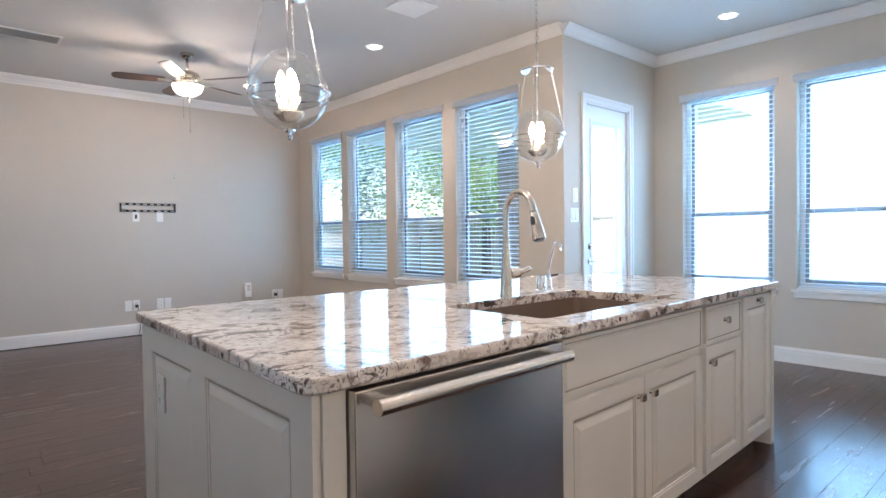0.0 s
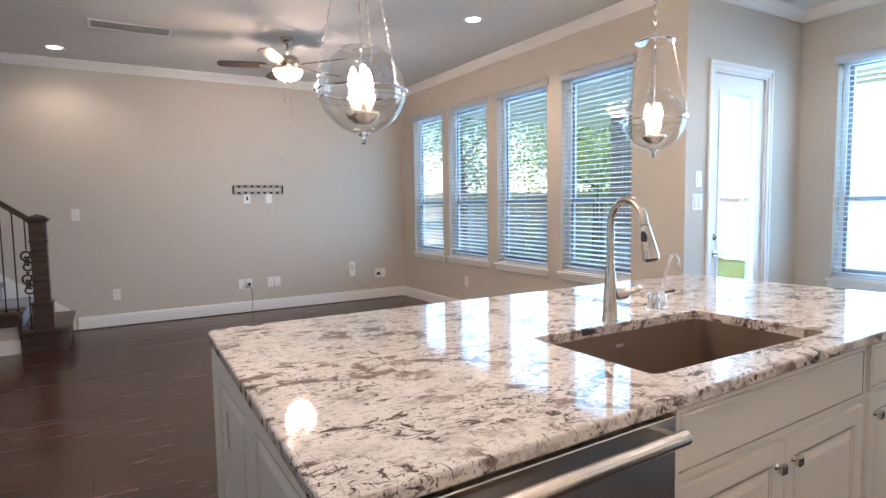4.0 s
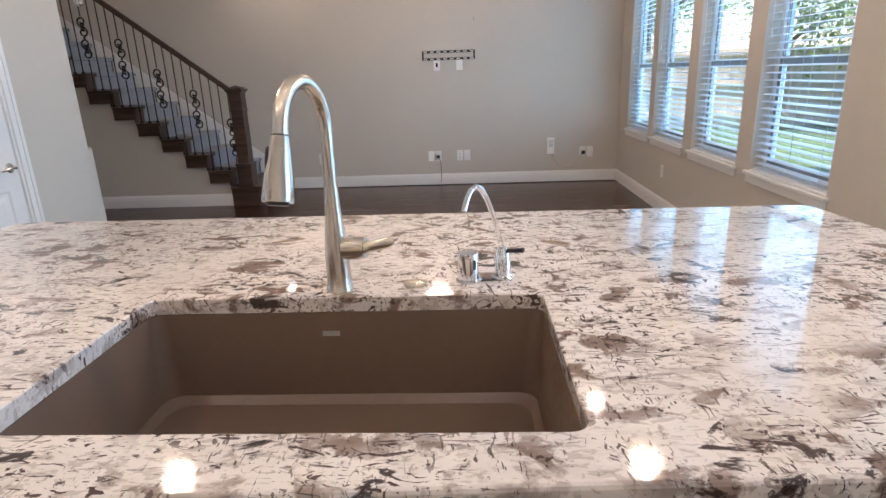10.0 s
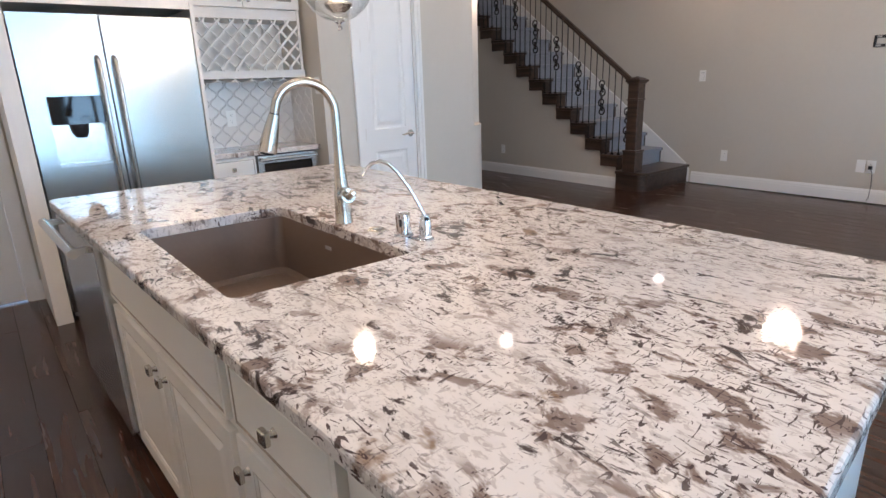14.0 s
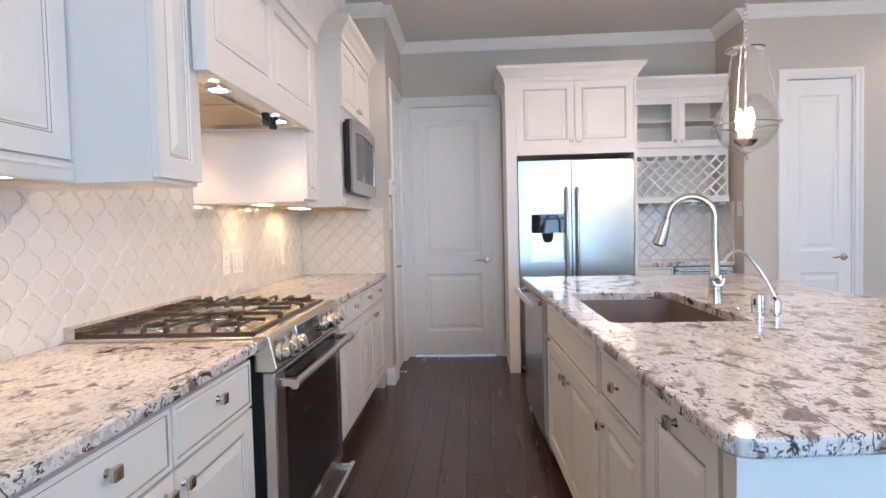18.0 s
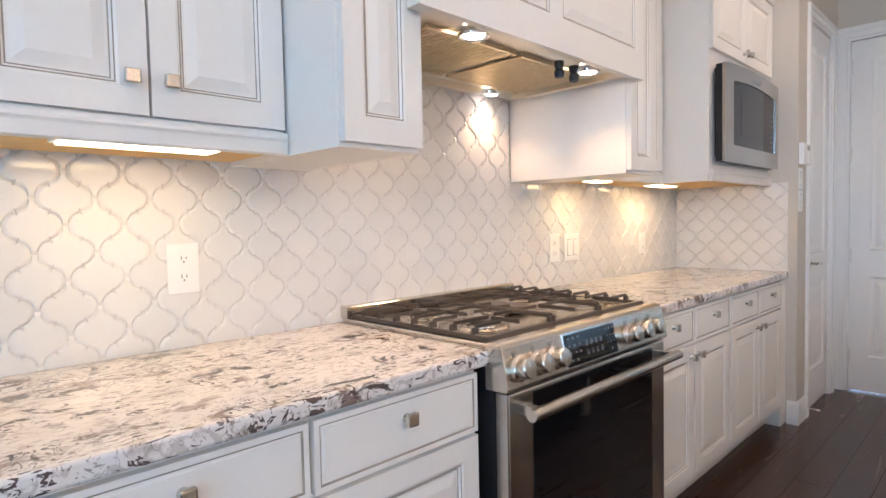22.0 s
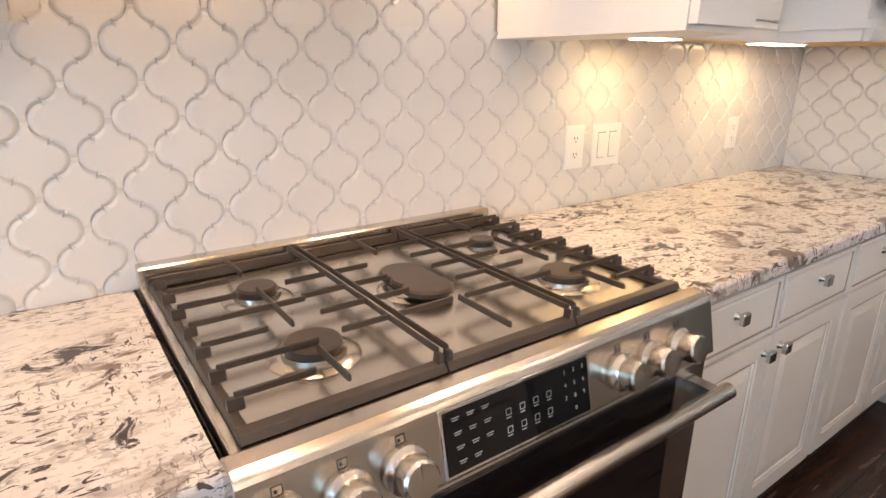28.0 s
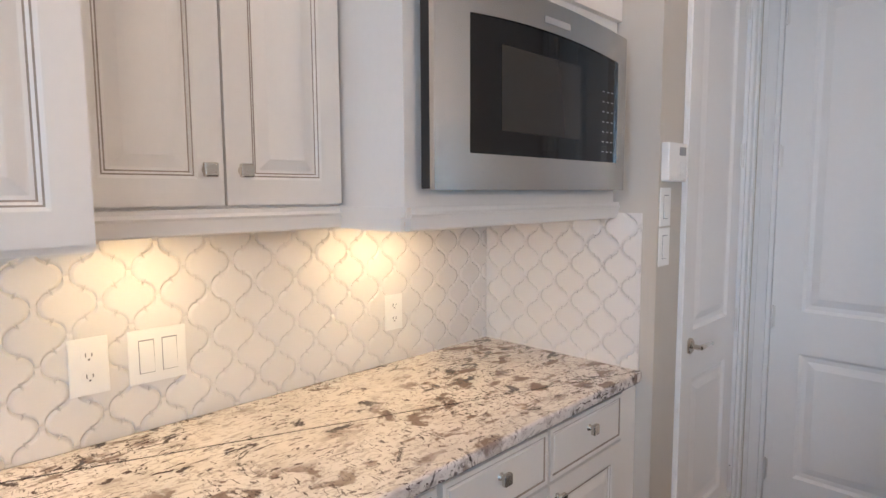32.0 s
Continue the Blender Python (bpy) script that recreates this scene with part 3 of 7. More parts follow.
moulding("trim_crown", [(5.63, -0.43, XE, YD), (XE, YD, XN, YD), (XN, YD, XN, YT), (XN, YT, -1.6, YT), (XH, 4.72, XH, YQ), *arcruns,
         (XH, YQ, XW, YQ), (XW, YQ, XW, YP), (XW, YP, -0.19, YP), (-0.19, YP, -0.19, YS)], CROWN, TRIM, "white crown moulding")


def casing(name, axis, at, side, a, b, top, w=0.075, bottom=0.0, sill=False):
    """Flat stepped casing round an opening; side: +1 or -1, the way that the room lies."""
    bm = bmesh.new()
    for t0, t1, in0, in1 in ((0.002, 0.014, 0.0, w), (0.014, 0.020, w * 0.55, w - 0.004)):
        for u0, u1, z0, z1 in ((a - in1, a - in0, bottom, top + in0), (b + in0, b + in1, bottom, top + in0), (a - in1, b + in1, top + in0, top + in1)):
            lo, hi = sorted((at + side * t0, at + side * t1))
            if axis == 'x':
                box(bm, u0, u1, lo, hi, z0, z1)
            else:
                box(bm, lo, hi, u0, u1, z0, z1)
    # jamb lining inside the opening
    d0, d1 = sorted((at + side * 0.002, at - side * 0.10))
    for u0, u1, z0, z1 in ((a, a + 0.016, bottom, top), (b - 0.016, b, bottom, top), (a + 0.016, b - 0.016, top - 0.016, top)):
        if axis == 'x':
            box(bm, u0, u1, d0, d1, z0, z1)
        else:
            box(bm, d0, d1, u0, u1, z0, z1)
    return struct(name, bm, TRIM, "white painted door casing")


casing("trim_door_1", 'y', XW, 1, PD[0], PD[1], PD[3])
casing("trim_door_2", 'x', YP, 1, D2[0], D2[1], D2[3], 0.065)
casing("trim_door_3", 'y', XH, 1, HD[0], HD[1], HD[3], 0.065)
casing("trim_door_4", 'x', YD, -1, XD[0], XD[1], XD[3], 0.07)


def lever(parent, x, z, way):
    """Lever handle on a door's front (facing -y), the lever pointing to way along x."""
    bm = bmesh.new()
    lathe(bm, ((0, 0), (0.030, 0), (0.030, 0.006), (0.024, 0.010), (0.0, 0.011)), 20)
    lathe(bm, ((0.009, 0.008), (0.009, 0.045), (0.0, 0.047)), 12)
    for v in bm.verts:
        v.co = Vector((v.co.x, -v.co.z, v.co.y))
    tube(bm, [(0, -0.042, 0), (way * 0.03, -0.046, 0.003), (way * 0.07, -0.046, 0.002), (way * 0.10, -0.044, -0.005), (way * 0.118, -0.042, -0.003)], 0.008, 8, radii=[0.009, 0.009, 0.0075, 0.0065, 0.005])
    return part("door_handle", bm, NICKEL, parent, "brushed nickel lever handle", at=pose(x, 0, z))


HINGE = material("satin_nickel_hinge", (0.78, 0.76, 0.73), 0.5, 1.0, var=0.02)


def hinge(parent, x, z):
    bm = bmesh.new()
    box(bm, -0.012, 0.012, -0.003, 0.0, -0.045, 0.045)
    lathe(bm, ((0, -0.05), (0.006, -0.05), (0.006, 0.05), (0, 0.05)), 8, 0, -0.006)
    part("hinge", bm, HINGE, parent, at=pose(x, 0, z))


def room_door(name, m, w, h, hx, way, hingex):
    """Two-panel white interior door, front to -y, lower left corner at m."""
    bm = bmesh.new()
    s = 0.115 if w > 0.7 else 0.10
    panelled(bm, w, h, 0.035, [(s, w - s, 0.24, 0.80), (s, w - s, 0.985, h - 0.13)], DOOR)
    d = tagged(part(name, bm, [TRIM], None, at=m), "white two-panel interior door, closed, with nickel lever", kind="structure")
    lever(d, hx, 0.93, way)
    for z in (0.25, 0.95, 1.65, 2.25):
        hinge(d, hingex, z)
    return d


room_door("door_1", WEST(XW - 0.012, PD[0] + 0.018, 0.012), PD[1] - PD[0] - 0.036, 2.42, PD[1] - PD[0] - 0.036 - 0.07, -1, 0.004)
room_door("door_2", SOUTH(D2[1] - 0.018, YP - 0.012, 0.012), D2[1] - D2[0] - 0.036, 2.42, 0.07, 1, D2[1] - D2[0] - 0.04)
room_door("door_3", WEST(XH - 0.012, HD[0] + 0.018, 0.012), HD[1] - HD[0] - 0.036, 2.42, HD[1] - HD[0] - 0.036 - 0.06, -1, 0.004)

# ---- windows ----


def window(name, m, w, h, label):
    """Single-hung window seen from inside: x along the wall, front to -y (the room), z from the sill."""
    bm = bmesh.new()
    for x0, x1, z0, z1 in ((0.003, 0.045, 0.003, h - 0.003), (w - 0.045, w - 0.003, 0.003, h - 0.003), (0.045, w - 0.045, 0.003, 0.05), (0.045, w - 0.045, h - 0.05, h - 0.003)):
        box(bm, x0, x1, 0.085, 0.135, z0, z1)
    win = tagged(part(name, bm, [TRIM], None, at=m), label, kind="structure")
    mid = h * 0.365
    for nm, z0, z1, y in (("sash", 0.05, mid + 0.02, 0.10), ("sash", mid - 0.02, h - 0.05, 0.115)):
        bm = bmesh.new()
        for x0, x1, a, b in ((0.046, 0.080, z0, z1), (w - 0.080, w - 0.046, z0, z1), (0.080, w - 0.080, z0, z0 + 0.036), (0.080, w - 0.080, z1 - 0.036, z1)):
            box(bm, x0, x1, y - 0.012, y + 0.012, a, b)
        s = part(nm, bm, BRONZE, win, "grey metal sash")
        bm = bmesh.new()
        box(bm, 0.078, w - 0.078, y - 0.002, y + 0.002, z0 + 0.03, z1 - 0.03)
        p = part("pane", bm, GLASS, s)
        p.visible_shadow = False
    bm = bmesh.new()
    box(bm, -0.035, w + 0.035, -0.032, -0.003, -0.022, 0.0)
    box(bm, 0.002, w - 0.002, -0.003, 0.084, -0.0, 0.012)
    box(bm, -0.020, w + 0.020, -0.016, -0.003, -0.075, -0.024)
    bevel(bm, 0.003, 1)
    part("window_sill", bm, TRIM, win, "white stool and apron")
    return win


def blind(m, w, h, tilt, label, bottom=0.02):
    """Wide-slat white blind inside the opening, with valance, ladders and bottom rail."""
    e = thing("window_blind", m, label, "blind", "blinds in the windows")
    bm = bmesh.new()
    box(bm, -0.030, w + 0.030, -0.016, -0.003, h - 0.055, h + 0.015)
    box(bm, -0.032, w + 0.032, -0.022, -0.003, h + 0.001, h + 0.016)
    bevel(bm, 0.003, 1)
    part("valance", bm, SLAT, e)
    bm = bmesh.new()
    box(bm, 0.006, w - 0.006, 0.020, 0.072, h - 0.05, h - 0.002)
    part("headrail", bm, SLAT, e)
    key = (round(w, 3))
    if key not in SLATS:
        bm = bmesh.new()
        for s in range(3):
            y0, y1 = -0.025 + s * 0.0167, -0.025 + (s + 1) * 0.0167
            z0, z1 = (-0.0015, 0.0015, 0.0015, -0.0015)[s], (-0.0015, 0.0015, 0.0015, -0.0015)[s + 1]
            vs = [bm.verts.new(v) for v in ((0.008, y0, z0), (w - 0.008, y0, z0), (w - 0.008, y1, z1), (0.008, y1, z1), (0.008, y0, z0 + 0.0025), (w - 0.008, y0, z0 + 0.0025), (w - 0.008, y1, z1 + 0.0025), (0.008, y1, z1 + 0.0025))]
            for q in ((3, 2, 1, 0), (4, 5, 6, 7), (0, 1, 5, 4), (1, 2, 6, 5), (2, 3, 7, 6), (3, 0, 4, 7)):
                bm.faces.new([vs[i] for i in q])
        SLATS[key] = mesh_of("slat", bm, SLAT)
    z = h - 0.075
    while z > bottom + 0.03:
        part("slat", SLATS[key], None, e, at=pose(0, 0.046, z, tilt))
        z -= 0.0445
    bm = bmesh.new()
    box(bm, 0.008, w - 0.008, 0.022, 0.070, z - 0.004, z + 0.016)
    part("bottom_rail", bm, SLAT, e)
    for x in (0.12, w / 2, w - 0.12):
        bm = bmesh.new()
        for y in (0.0195, 0.0725):
            tube(bm, [(x, y, z), (x, y, h - 0.05)], 0.0012, 4)
        part("ladder_cord", bm, SLAT, e)
    bm = bmesh.new()
    tube(bm, [(0.06, 0.010, h - 0.06), (0.058, 0.006, h - 0.5), (0.06, 0.008, h - 1.02)], 0.0016, 5)
    lathe(bm, ((0, h - 1.07), (0.008, h - 1.065), (0.004, h - 1.02), (0, h - 1.02)), 8, 0.06, 0.008)
    part("pull_cord", bm, SLAT, e)
    return e


SLATS = {}
EASTWARD = lambda x, y, z: pose(x, y, z, 0, 0, -90)
n = 0
for y0, y1 in NORTH:
    n += 1
    window("window_%d" % n, EASTWARD(XN, y1, WZ0), y1 - y0, WZ1 - WZ0, "single-hung window with white stool, living room")
    blind(EASTWARD(XN, y1, WZ0), y1 - y0, WZ1 - WZ0, 8, "white wide-slat blind, lowered with open slats")
for y0, y1 in EAST:
    n += 1
    window("window_%d" % n, EASTWARD(XE, y1, WZ0 - 0.02), y1 - y0, WZ1 - WZ0, "single-hung window with white stool, breakfast area")
    blind(EASTWARD(XE, y1, WZ0 - 0.02), y1 - y0, WZ1 - WZ0, 3, "white wide-slat blind, lowered with open slats")

# patio door with full glass
bm = bmesh.new()
w, h = XD[1] - XD[0] - 0.036, 2.38
box(bm, 0, 0.09, 0, 0.044, 0, h)
box(bm, w - 0.09, w, 0, 0.044, 0, h)
box(bm, 0.09, w - 0.09, 0, 0.044, 0, 0.24)
box(bm, 0.09, w - 0.09, 0, 0.044, h - 0.14, h)
bmesh.ops.remove_doubles(bm, verts=bm.verts, dist=1e-5)
pd = tagged(part("door_4", bm, [TRIM], None, at=pose(XD[0] + 0.018, YD + 0.02, 0.015)), "white patio door with one tall clear glass, closed", kind="structure")
bm = bmesh.new()
for x0, x1, z0, z1 in ((0.08, 0.102, 0.23, h - 0.13), (w - 0.102, w - 0.08, 0.23, h - 0.13), (0.102, w - 0.102, 0.23, 0.252), (0.102, w - 0.102, h - 0.152, h - 0.13)):
    box(bm, x0, x1, -0.008, -0.0005, z0, z1)
part("glazing_bead", bm, TRIM, pd)
bm = bmesh.new()
box(bm, 0.085, w - 0.085, 0.02, 0.026, 0.235, h - 0.135)
p = part("pane", bm, GLASS, pd)
p.visible_shadow = False
lever(pd, 0.055, 0.92, 1)
bm = bmesh.new()
lathe(bm, ((0, 0), (0.030, 0), (0.028, 0.010), (0.018, 0.018), (0.0, 0.019)), 18)
box(bm, -0.004, 0.004, -0.014, 0.014, 0.018, 0.034)
for v in bm.verts:
    v.co = Vector((v.co.x, -v.co.z, v.co.y))
part("deadbolt", bm, NICKEL, pd, "brushed nickel thumb turn", at=pose(0.055, 0, 1.06))
for z in (0.3, 1.2, 2.1):
    hinge(pd, w - 0.002, z)
lamp("window_daylight", 'AREA', look((4.73, YD + 0.25, 1.3), (4.73, 0, 1.2)), 6, DAY, size=(0.52, 1.95))

# ---- island ----
IX0, IY1 = 0.40, 2.77
SKEW = 0.036  # the island front runs slightly askew to the sink


def face_y(x):
    return 1.342 + SKEW * (x - 0.5)


def askew(x):
    """Pose of an island cabinet whose left end stands at x, on the askew front line."""
    return pose(x, face_y(x), 0, 0, 0, math.degrees(math.atan(SKEW)))

SX0, SX1, SY0, SY1 = 1.375, 2.278, 1.468, 1.982


def slab(bm, poly, z0, z1, r):
    """Stone slab with eased top and bottom edges."""
    prism(bm, poly, z0, z1, 'z')
    bm.normal_update()
    es = [e for e in bm.edges if abs(e.verts[0].co.z - e.verts[1].co.z) < 1e-6]
    bmesh.ops.bevel(bm, geom=es, offset=r, segments=3, affect='EDGES', profile=0.5)
    for f in bm.faces:
        f.smooth = abs(f.normal.z) < 0.98 and abs(f.normal.z) > 0.02


def rounded(x0, x1, y0, y1, r, n=5, which=(1, 1, 1, 1)):
    out = []
    for (cx, cy, a), on in zip(((x0, y0, 180), (x1, y0, 270), (x1, y1, 0), (x0, y1, 90)), which):
        rr = r if on else 0.002
        ox, oy = cx + (rr if cx == x0 else -rr), cy + (rr if cy == y0 else -rr)
        for i in range(n + 1):
            t = radians(a + 90 * i / n)
            out.append((ox + rr * math.cos(t), oy + rr * math.sin(t)))
    return out


def rounded_quad(corners, r, n=5):
    """Counter-clockwise outline through four corners, each rounded off."""
    out = []
    for i in range(4):
        p, q, s = Vector(corners[i]), Vector(corners[i - 1]), Vector(corners[(i + 1) % 4])
        a, b = p + (q - p).normalized() * r, p + (s - p).normalized() * r
        for k in range(n + 1):
            t = k / n
            out.append(tuple(a * (1 - t) ** 2 + p * 2 * t * (1 - t) + b * t ** 2))
    return out


def ring_slab(bm, outer, inner, z0, z1, r):
    """Slab with a hole: same number of points in both outlines, both counter-clockwise."""
    def loop(poly, z, grow):
        n = len(poly)
        out = []
        for i, (x, y) in enumerate(poly):
            (ax, ay), (bx, by) = poly[i - 1], poly[(i + 1) % n]
            d = Vector((bx - ax, by - ay))
            d = d.normalized() if d.length > 1e-9 else Vector((1, 0))
            out.append(bm.verts.new((x + d.y * grow, y - d.x * grow, z)))
        return out
    lo = []
    seq = [(outer, z1, -r), (outer, z1 - r * 0.3, -r * 0.3), (outer, z1 - r, 0), (outer, z0 + r, 0), (outer, z0, -r), (inner, z0, r * 0.4), (inner, z1 - r * 0.4, 0), (inner, z1, r * 0.4)]
    loops = [loop(p, z, g) for p, z, g in seq]
    n = len(outer)
    for a, c in zip(loops, loops[1:] + loops[:1]):
        for i in range(n):
            j = (i + 1) % n
            f = bm.faces.new((a[i], c[i], c[j], a[j]))
            f.smooth = False
    bmesh.ops.recalc_face_normals(bm, faces=bm.faces)


top = thing("island_countertop", pose(0, 0, 0), "polished white granite island top with brown flecks and a sink cutout", "countertop")
bm = bmesh.new()
ring_slab(bm, rounded_quad(((0.390, 1.290), (3.42, 1.400), (3.290, 2.765), (0.435, 2.785)), 0.06), rounded(SX0, SX1, SY0, SY1, 0.025), 0.878, 0.916, 0.007)
part("slab", bm, GRANITE, top)


def cab_body(parent, w, d, h, toe=0.10, back=True):
    """Cabinet box with face frame; front at y=0 to -y, from x=0 to w, z=0 to h, with a toe recess."""
    bm = bmesh.new()
    if toe:
        box(bm, 0.001, w - 0.001, 0.07, d, 0.001, toe)
    box(bm, 0.001, w - 0.001, 0.0, d, toe, h)
    return part("body", bm, PAINT, parent)


# end panels and posts
isl = thing("island_end_panel", pose(0, 0, 0), "cream raised-panel end of the kitchen island", "panel")
bm = bmesh.new()
L = 2.64 - 1.338
panelled(bm, L, 0.876, 0.02, [(0.12, 0.545, 0.12, 0.80), (0.66, L - 0.10, 0.12, 0.80)], CAB)
part("raised_panel", bm, [PAINT, GLAZE], isl, at=pose(IX0 + 0.03, 2.64, 0, 0, 0, -90))
bm = bmesh.new()
box(bm, IX0 + 0.052, 0.508, 1.330, 1.94, 0.0, 0.876)
part("stile", bm, PAINT, isl)
bm = bmesh.new()
box(bm, IX0 + 0.052, 3.18, IY1 - 0.30, IY1 - 0.12, 0.0, 0.876)
box(bm, IX0 + 0.052, 3.18, 2.08, IY1 - 0.30, 0.0, 0.60)
part("back_panel", bm, PAINT, isl)
DWX0, DWX1 = 0.512, 1.283
SBX1, DRX1, PUX1 = 2.41, 2.88, 3.33
iu = thing("island_sink_cabinet", askew(1.288), "cream sink base with false drawer front and two raised-panel doors", "cabinet", "island cabinets")
W = SBX1 - 1.288
bm = bmesh.new()
box(bm, 0.001, W - 0.001, 0.0, 0.085, 0.08, 0.876)
part("body", bm, PAINT, iu)
bm = bmesh.new()
box(bm, 0.001, W - 0.001, 0.086, 0.6, 0.001, 0.58)
part("carcass", bm, PAINT, iu)
front("drawer_front", drawer_mesh(W - 0.05, 0.180), iu, 0.025, -0.02, 0.685)
half = (W - 0.056) / 2
front("cabinet_door", cab_door_mesh(half, 0.555), iu, 0.025, -0.02, 0.10, (half - 0.045, 0.488))
front("cabinet_door", cab_door_mesh(half, 0.555), iu, 0.031 + half, -0.02, 0.10, (0.045, 0.488))
iu = thing("island_drawer_cabinet", askew(SBX1 + 0.002), "cream narrow base with a drawer over a raised-panel door", "cabinet", "island cabinets")
W = DRX1 - SBX1 - 0.004
cab_body(iu, W, 0.6, 0.876)
front("drawer_front", drawer_mesh(W - 0.036, 0.165), iu, 0.018, -0.02, 0.695, ((W - 0.036) / 2, 0.088))
front("cabinet_door", cab_door_mesh(W - 0.036, 0.575), iu, 0.018, -0.02, 0.10, (0.045, 0.506))
iu = thing("island_pullout_cabinet", askew(DRX1 + 0.002), "cream full-height pull-out base with a raised-panel front", "cabinet", "island cabinets")
W = PUX1 - DRX1 - 0.004
cab_body(iu, W, 0.6, 0.876)
front("cabinet_door", cab_door_mesh(W - 0.036, 0.76), iu, 0.018, -0.02, 0.10, ((W - 0.036) / 2, 0.735))
e = thing("island_far_panel", pose(0, 0, 0), "cream plain end panel of the kitchen island", "panel")
bm = bmesh.new()
prism(bm, ((PUX1 + 0.001, face_y(PUX1) - 0.02), (PUX1 + 0.05, face_y(PUX1) - 0.018), (3.235, IY1 - 0.12), (3.187, IY1 - 0.12)), 0.0, 0.876, 'z')
part("board", bm, PAINT, e)

# ---- south cabinets ----
FY = 0.215    # face of the lower boxes
CF = 0.248    # counter front


def counter(name, x0, x1, label, which=(1, 1, 1, 1)):
    e = thing(name, pose(0, 0, 0), label, "countertop")
    bm = bmesh.new()
    slab(bm, rounded(x0, x1, YS + 0.001, CF, 0.035, 5, which), 0.878, 0.916, 0.007)
    part("slab", bm, GRANITE, e)
    return e


RX0, RX1 = 1.635, 2.535
counter("range_countertop_left", RX1 + 0.004, 3.625, "polished white granite counter beside the range, free end", (0, 0, 1, 0))
counter("range_countertop_right", -0.188, RX0 - 0.004, "polished white granite counter between range and wall", (0, 0, 0, 0))


def base(x1, x0, label, n):
    """Base cabinet with n drawers over n doors, from x1 down to x0 (seen left to right)."""
    e = thing("base_cabinet", SOUTH(x1, FY, 0), label, "cabinet", "base cabinets by the range")
    W = x1 - x0
    cab_body(e, W, 0.62, 0.876)
    u = (W - 0.02 - 0.012 * (n - 1)) / n
    for i in range(n):
        x = 0.01 + i * (u + 0.012)
        front("drawer_front", drawer_mesh(u, 0.15), e, x, -0.02, 0.715, (u / 2, 0.095))
        kx = u - 0.035 if i % 2 == 0 else 0.035
        front("cabinet_door", cab_door_mesh(u, 0.57), e, x, -0.02, 0.135, (kx, 0.525))
    return e


base(3.56, RX1 + 0.035, "cream base cabinet with two drawers over two raised-panel doors", 2)
base(1.625, 0.757, "cream base cabinet with two drawers over two raised-panel doors", 2)
base(0.753, -0.09, "cream base cabinet with two drawers over two doors, beside the wall", 2)
e = thing("cabinet_filler", pose(0, 0, 0), "cream filler strip between cabinet and wall", "panel")
bm = bmesh.new()
box(bm, -0.188, -0.092, YS + 0.01, FY + 0.012, 0.0, 0.876)
part("board", bm, PAINT, e)
e = thing("cabinet_end_panel", pose(0, 0, 0), "cream end panel of the base cabinets", "panel")
bm = bmesh.new()
box(bm, 3.562, 3.588, YS + 0.005, FY + 0.015, 0.0, 0.876)
part("board", bm, PAINT, e)

UB, UT = 1.425, 2.50


def upper(x1, x0, y, label, n, knobs=True, rail=0.055, z0=UB, z1=UT, name="wall_cabinet", side=0):
    """Wall cabinet facing +y, from x1 down to x0, its box front at y, with n doors and a light rail below."""
    e = thing(name, SOUTH(x1, y, 0), label, "cabinet", "wall cabinets by the range")
    W, D = x1 - x0, y - YS - 0.001
    bm = bmesh.new()
    box(bm, 0.0005, W - 0.0005, 0, D, z0 + (0.0205 if rail else 0), z1)
    part("body", bm, PAINT, e)
    if rail:
        bm = bmesh.new()
        prism(bm, ((-0.022, z0 + 0.045), (-0.026, z0 + 0.038), (-0.022, z0 + 0.032), (-0.018, z0 + 0.004), (-0.012, z0), (-0.001, z0), (-0.001, z0 + 0.0545), (-0.022, z0 + 0.0545)), 0.0, W, 'x')
        if side:
            for xa, xb in ((-0.012, 0.0),):
                box(bm, xa, 0.0, 0.0, side, z0, z0 + 0.0545)
                box(bm, xa - 0.006, xa, -0.022, side, z0 + 0.032, z0 + 0.0545)
        part("light_rail", bm, PAINT, e)
        bm = bmesh.new()
        box(bm, 0.004, W - 0.004, 0.006, D - 0.012, z0 + 0.012, z0 + 0.020)
        part("underside", bm, RAWWOOD, e, "unpainted honey-coloured underside")
    if n:
        u = (W - 0.012 - 0.006 * (n - 1)) / n
        zz = z0 + (0.062 if rail else 0.012)
        for i in range(n):
            k = None
            if knobs:
                k = (u - 0.036 if i % 2 == 0 else 0.036, 0.074) if n > 1 else (u - 0.03, 0.06)
            front("cabinet_door", cab_door_mesh(u, z1 - zz - 0.01, min(0.055, u * 0.24)), e, 0.006 + i * (u + 0.006), -0.02, zz, k)
    return e


LX0 = 2.903
upper(3.545, LX0 + 0.003, -0.115, "cream wall cabinet with two raised-panel doors, at the free end", 2, side=0.31)
upper(LX0, 2.655, 0.12, "cream tall pilaster cabinet with narrow raised panel, beside the hood", 1, knobs=False, rail=0)
upper(1.588, 1.364, 0.13, "cream tall pilaster cabinet with narrow raised panel, beside the hood", 1, knobs=False, rail=0)
upper(1.362, 0.759, -0.115, "cream wall cabinet with two raised-panel doors, between hood and microwave", 2)
e = upper(0.755, -0.186, 0.13, "cream microwave cabinet with an open bay below two doors", 0, side=0.244)
for i in range(2):
    u = (0.941 - 0.018) / 2
    front("cabinet_door", cab_door_mesh(u, 0.42), e, 0.006 + i * (u + 0.006), -0.02, 2.065, (u - 0.03 if i == 0 else 0.03, 0.05))

# crown on the wall cabinets
CABCROWN = ((0.0, UT - 0.01), (0.006, UT - 0.01), (0.010, UT + 0.02), (0.022, UT + 0.035), (0.040, UT + 0.065), (0.062, UT + 0.085), (0.070, UT + 0.095), (0.070, UT + 0.118), (0.0, UT + 0.118))


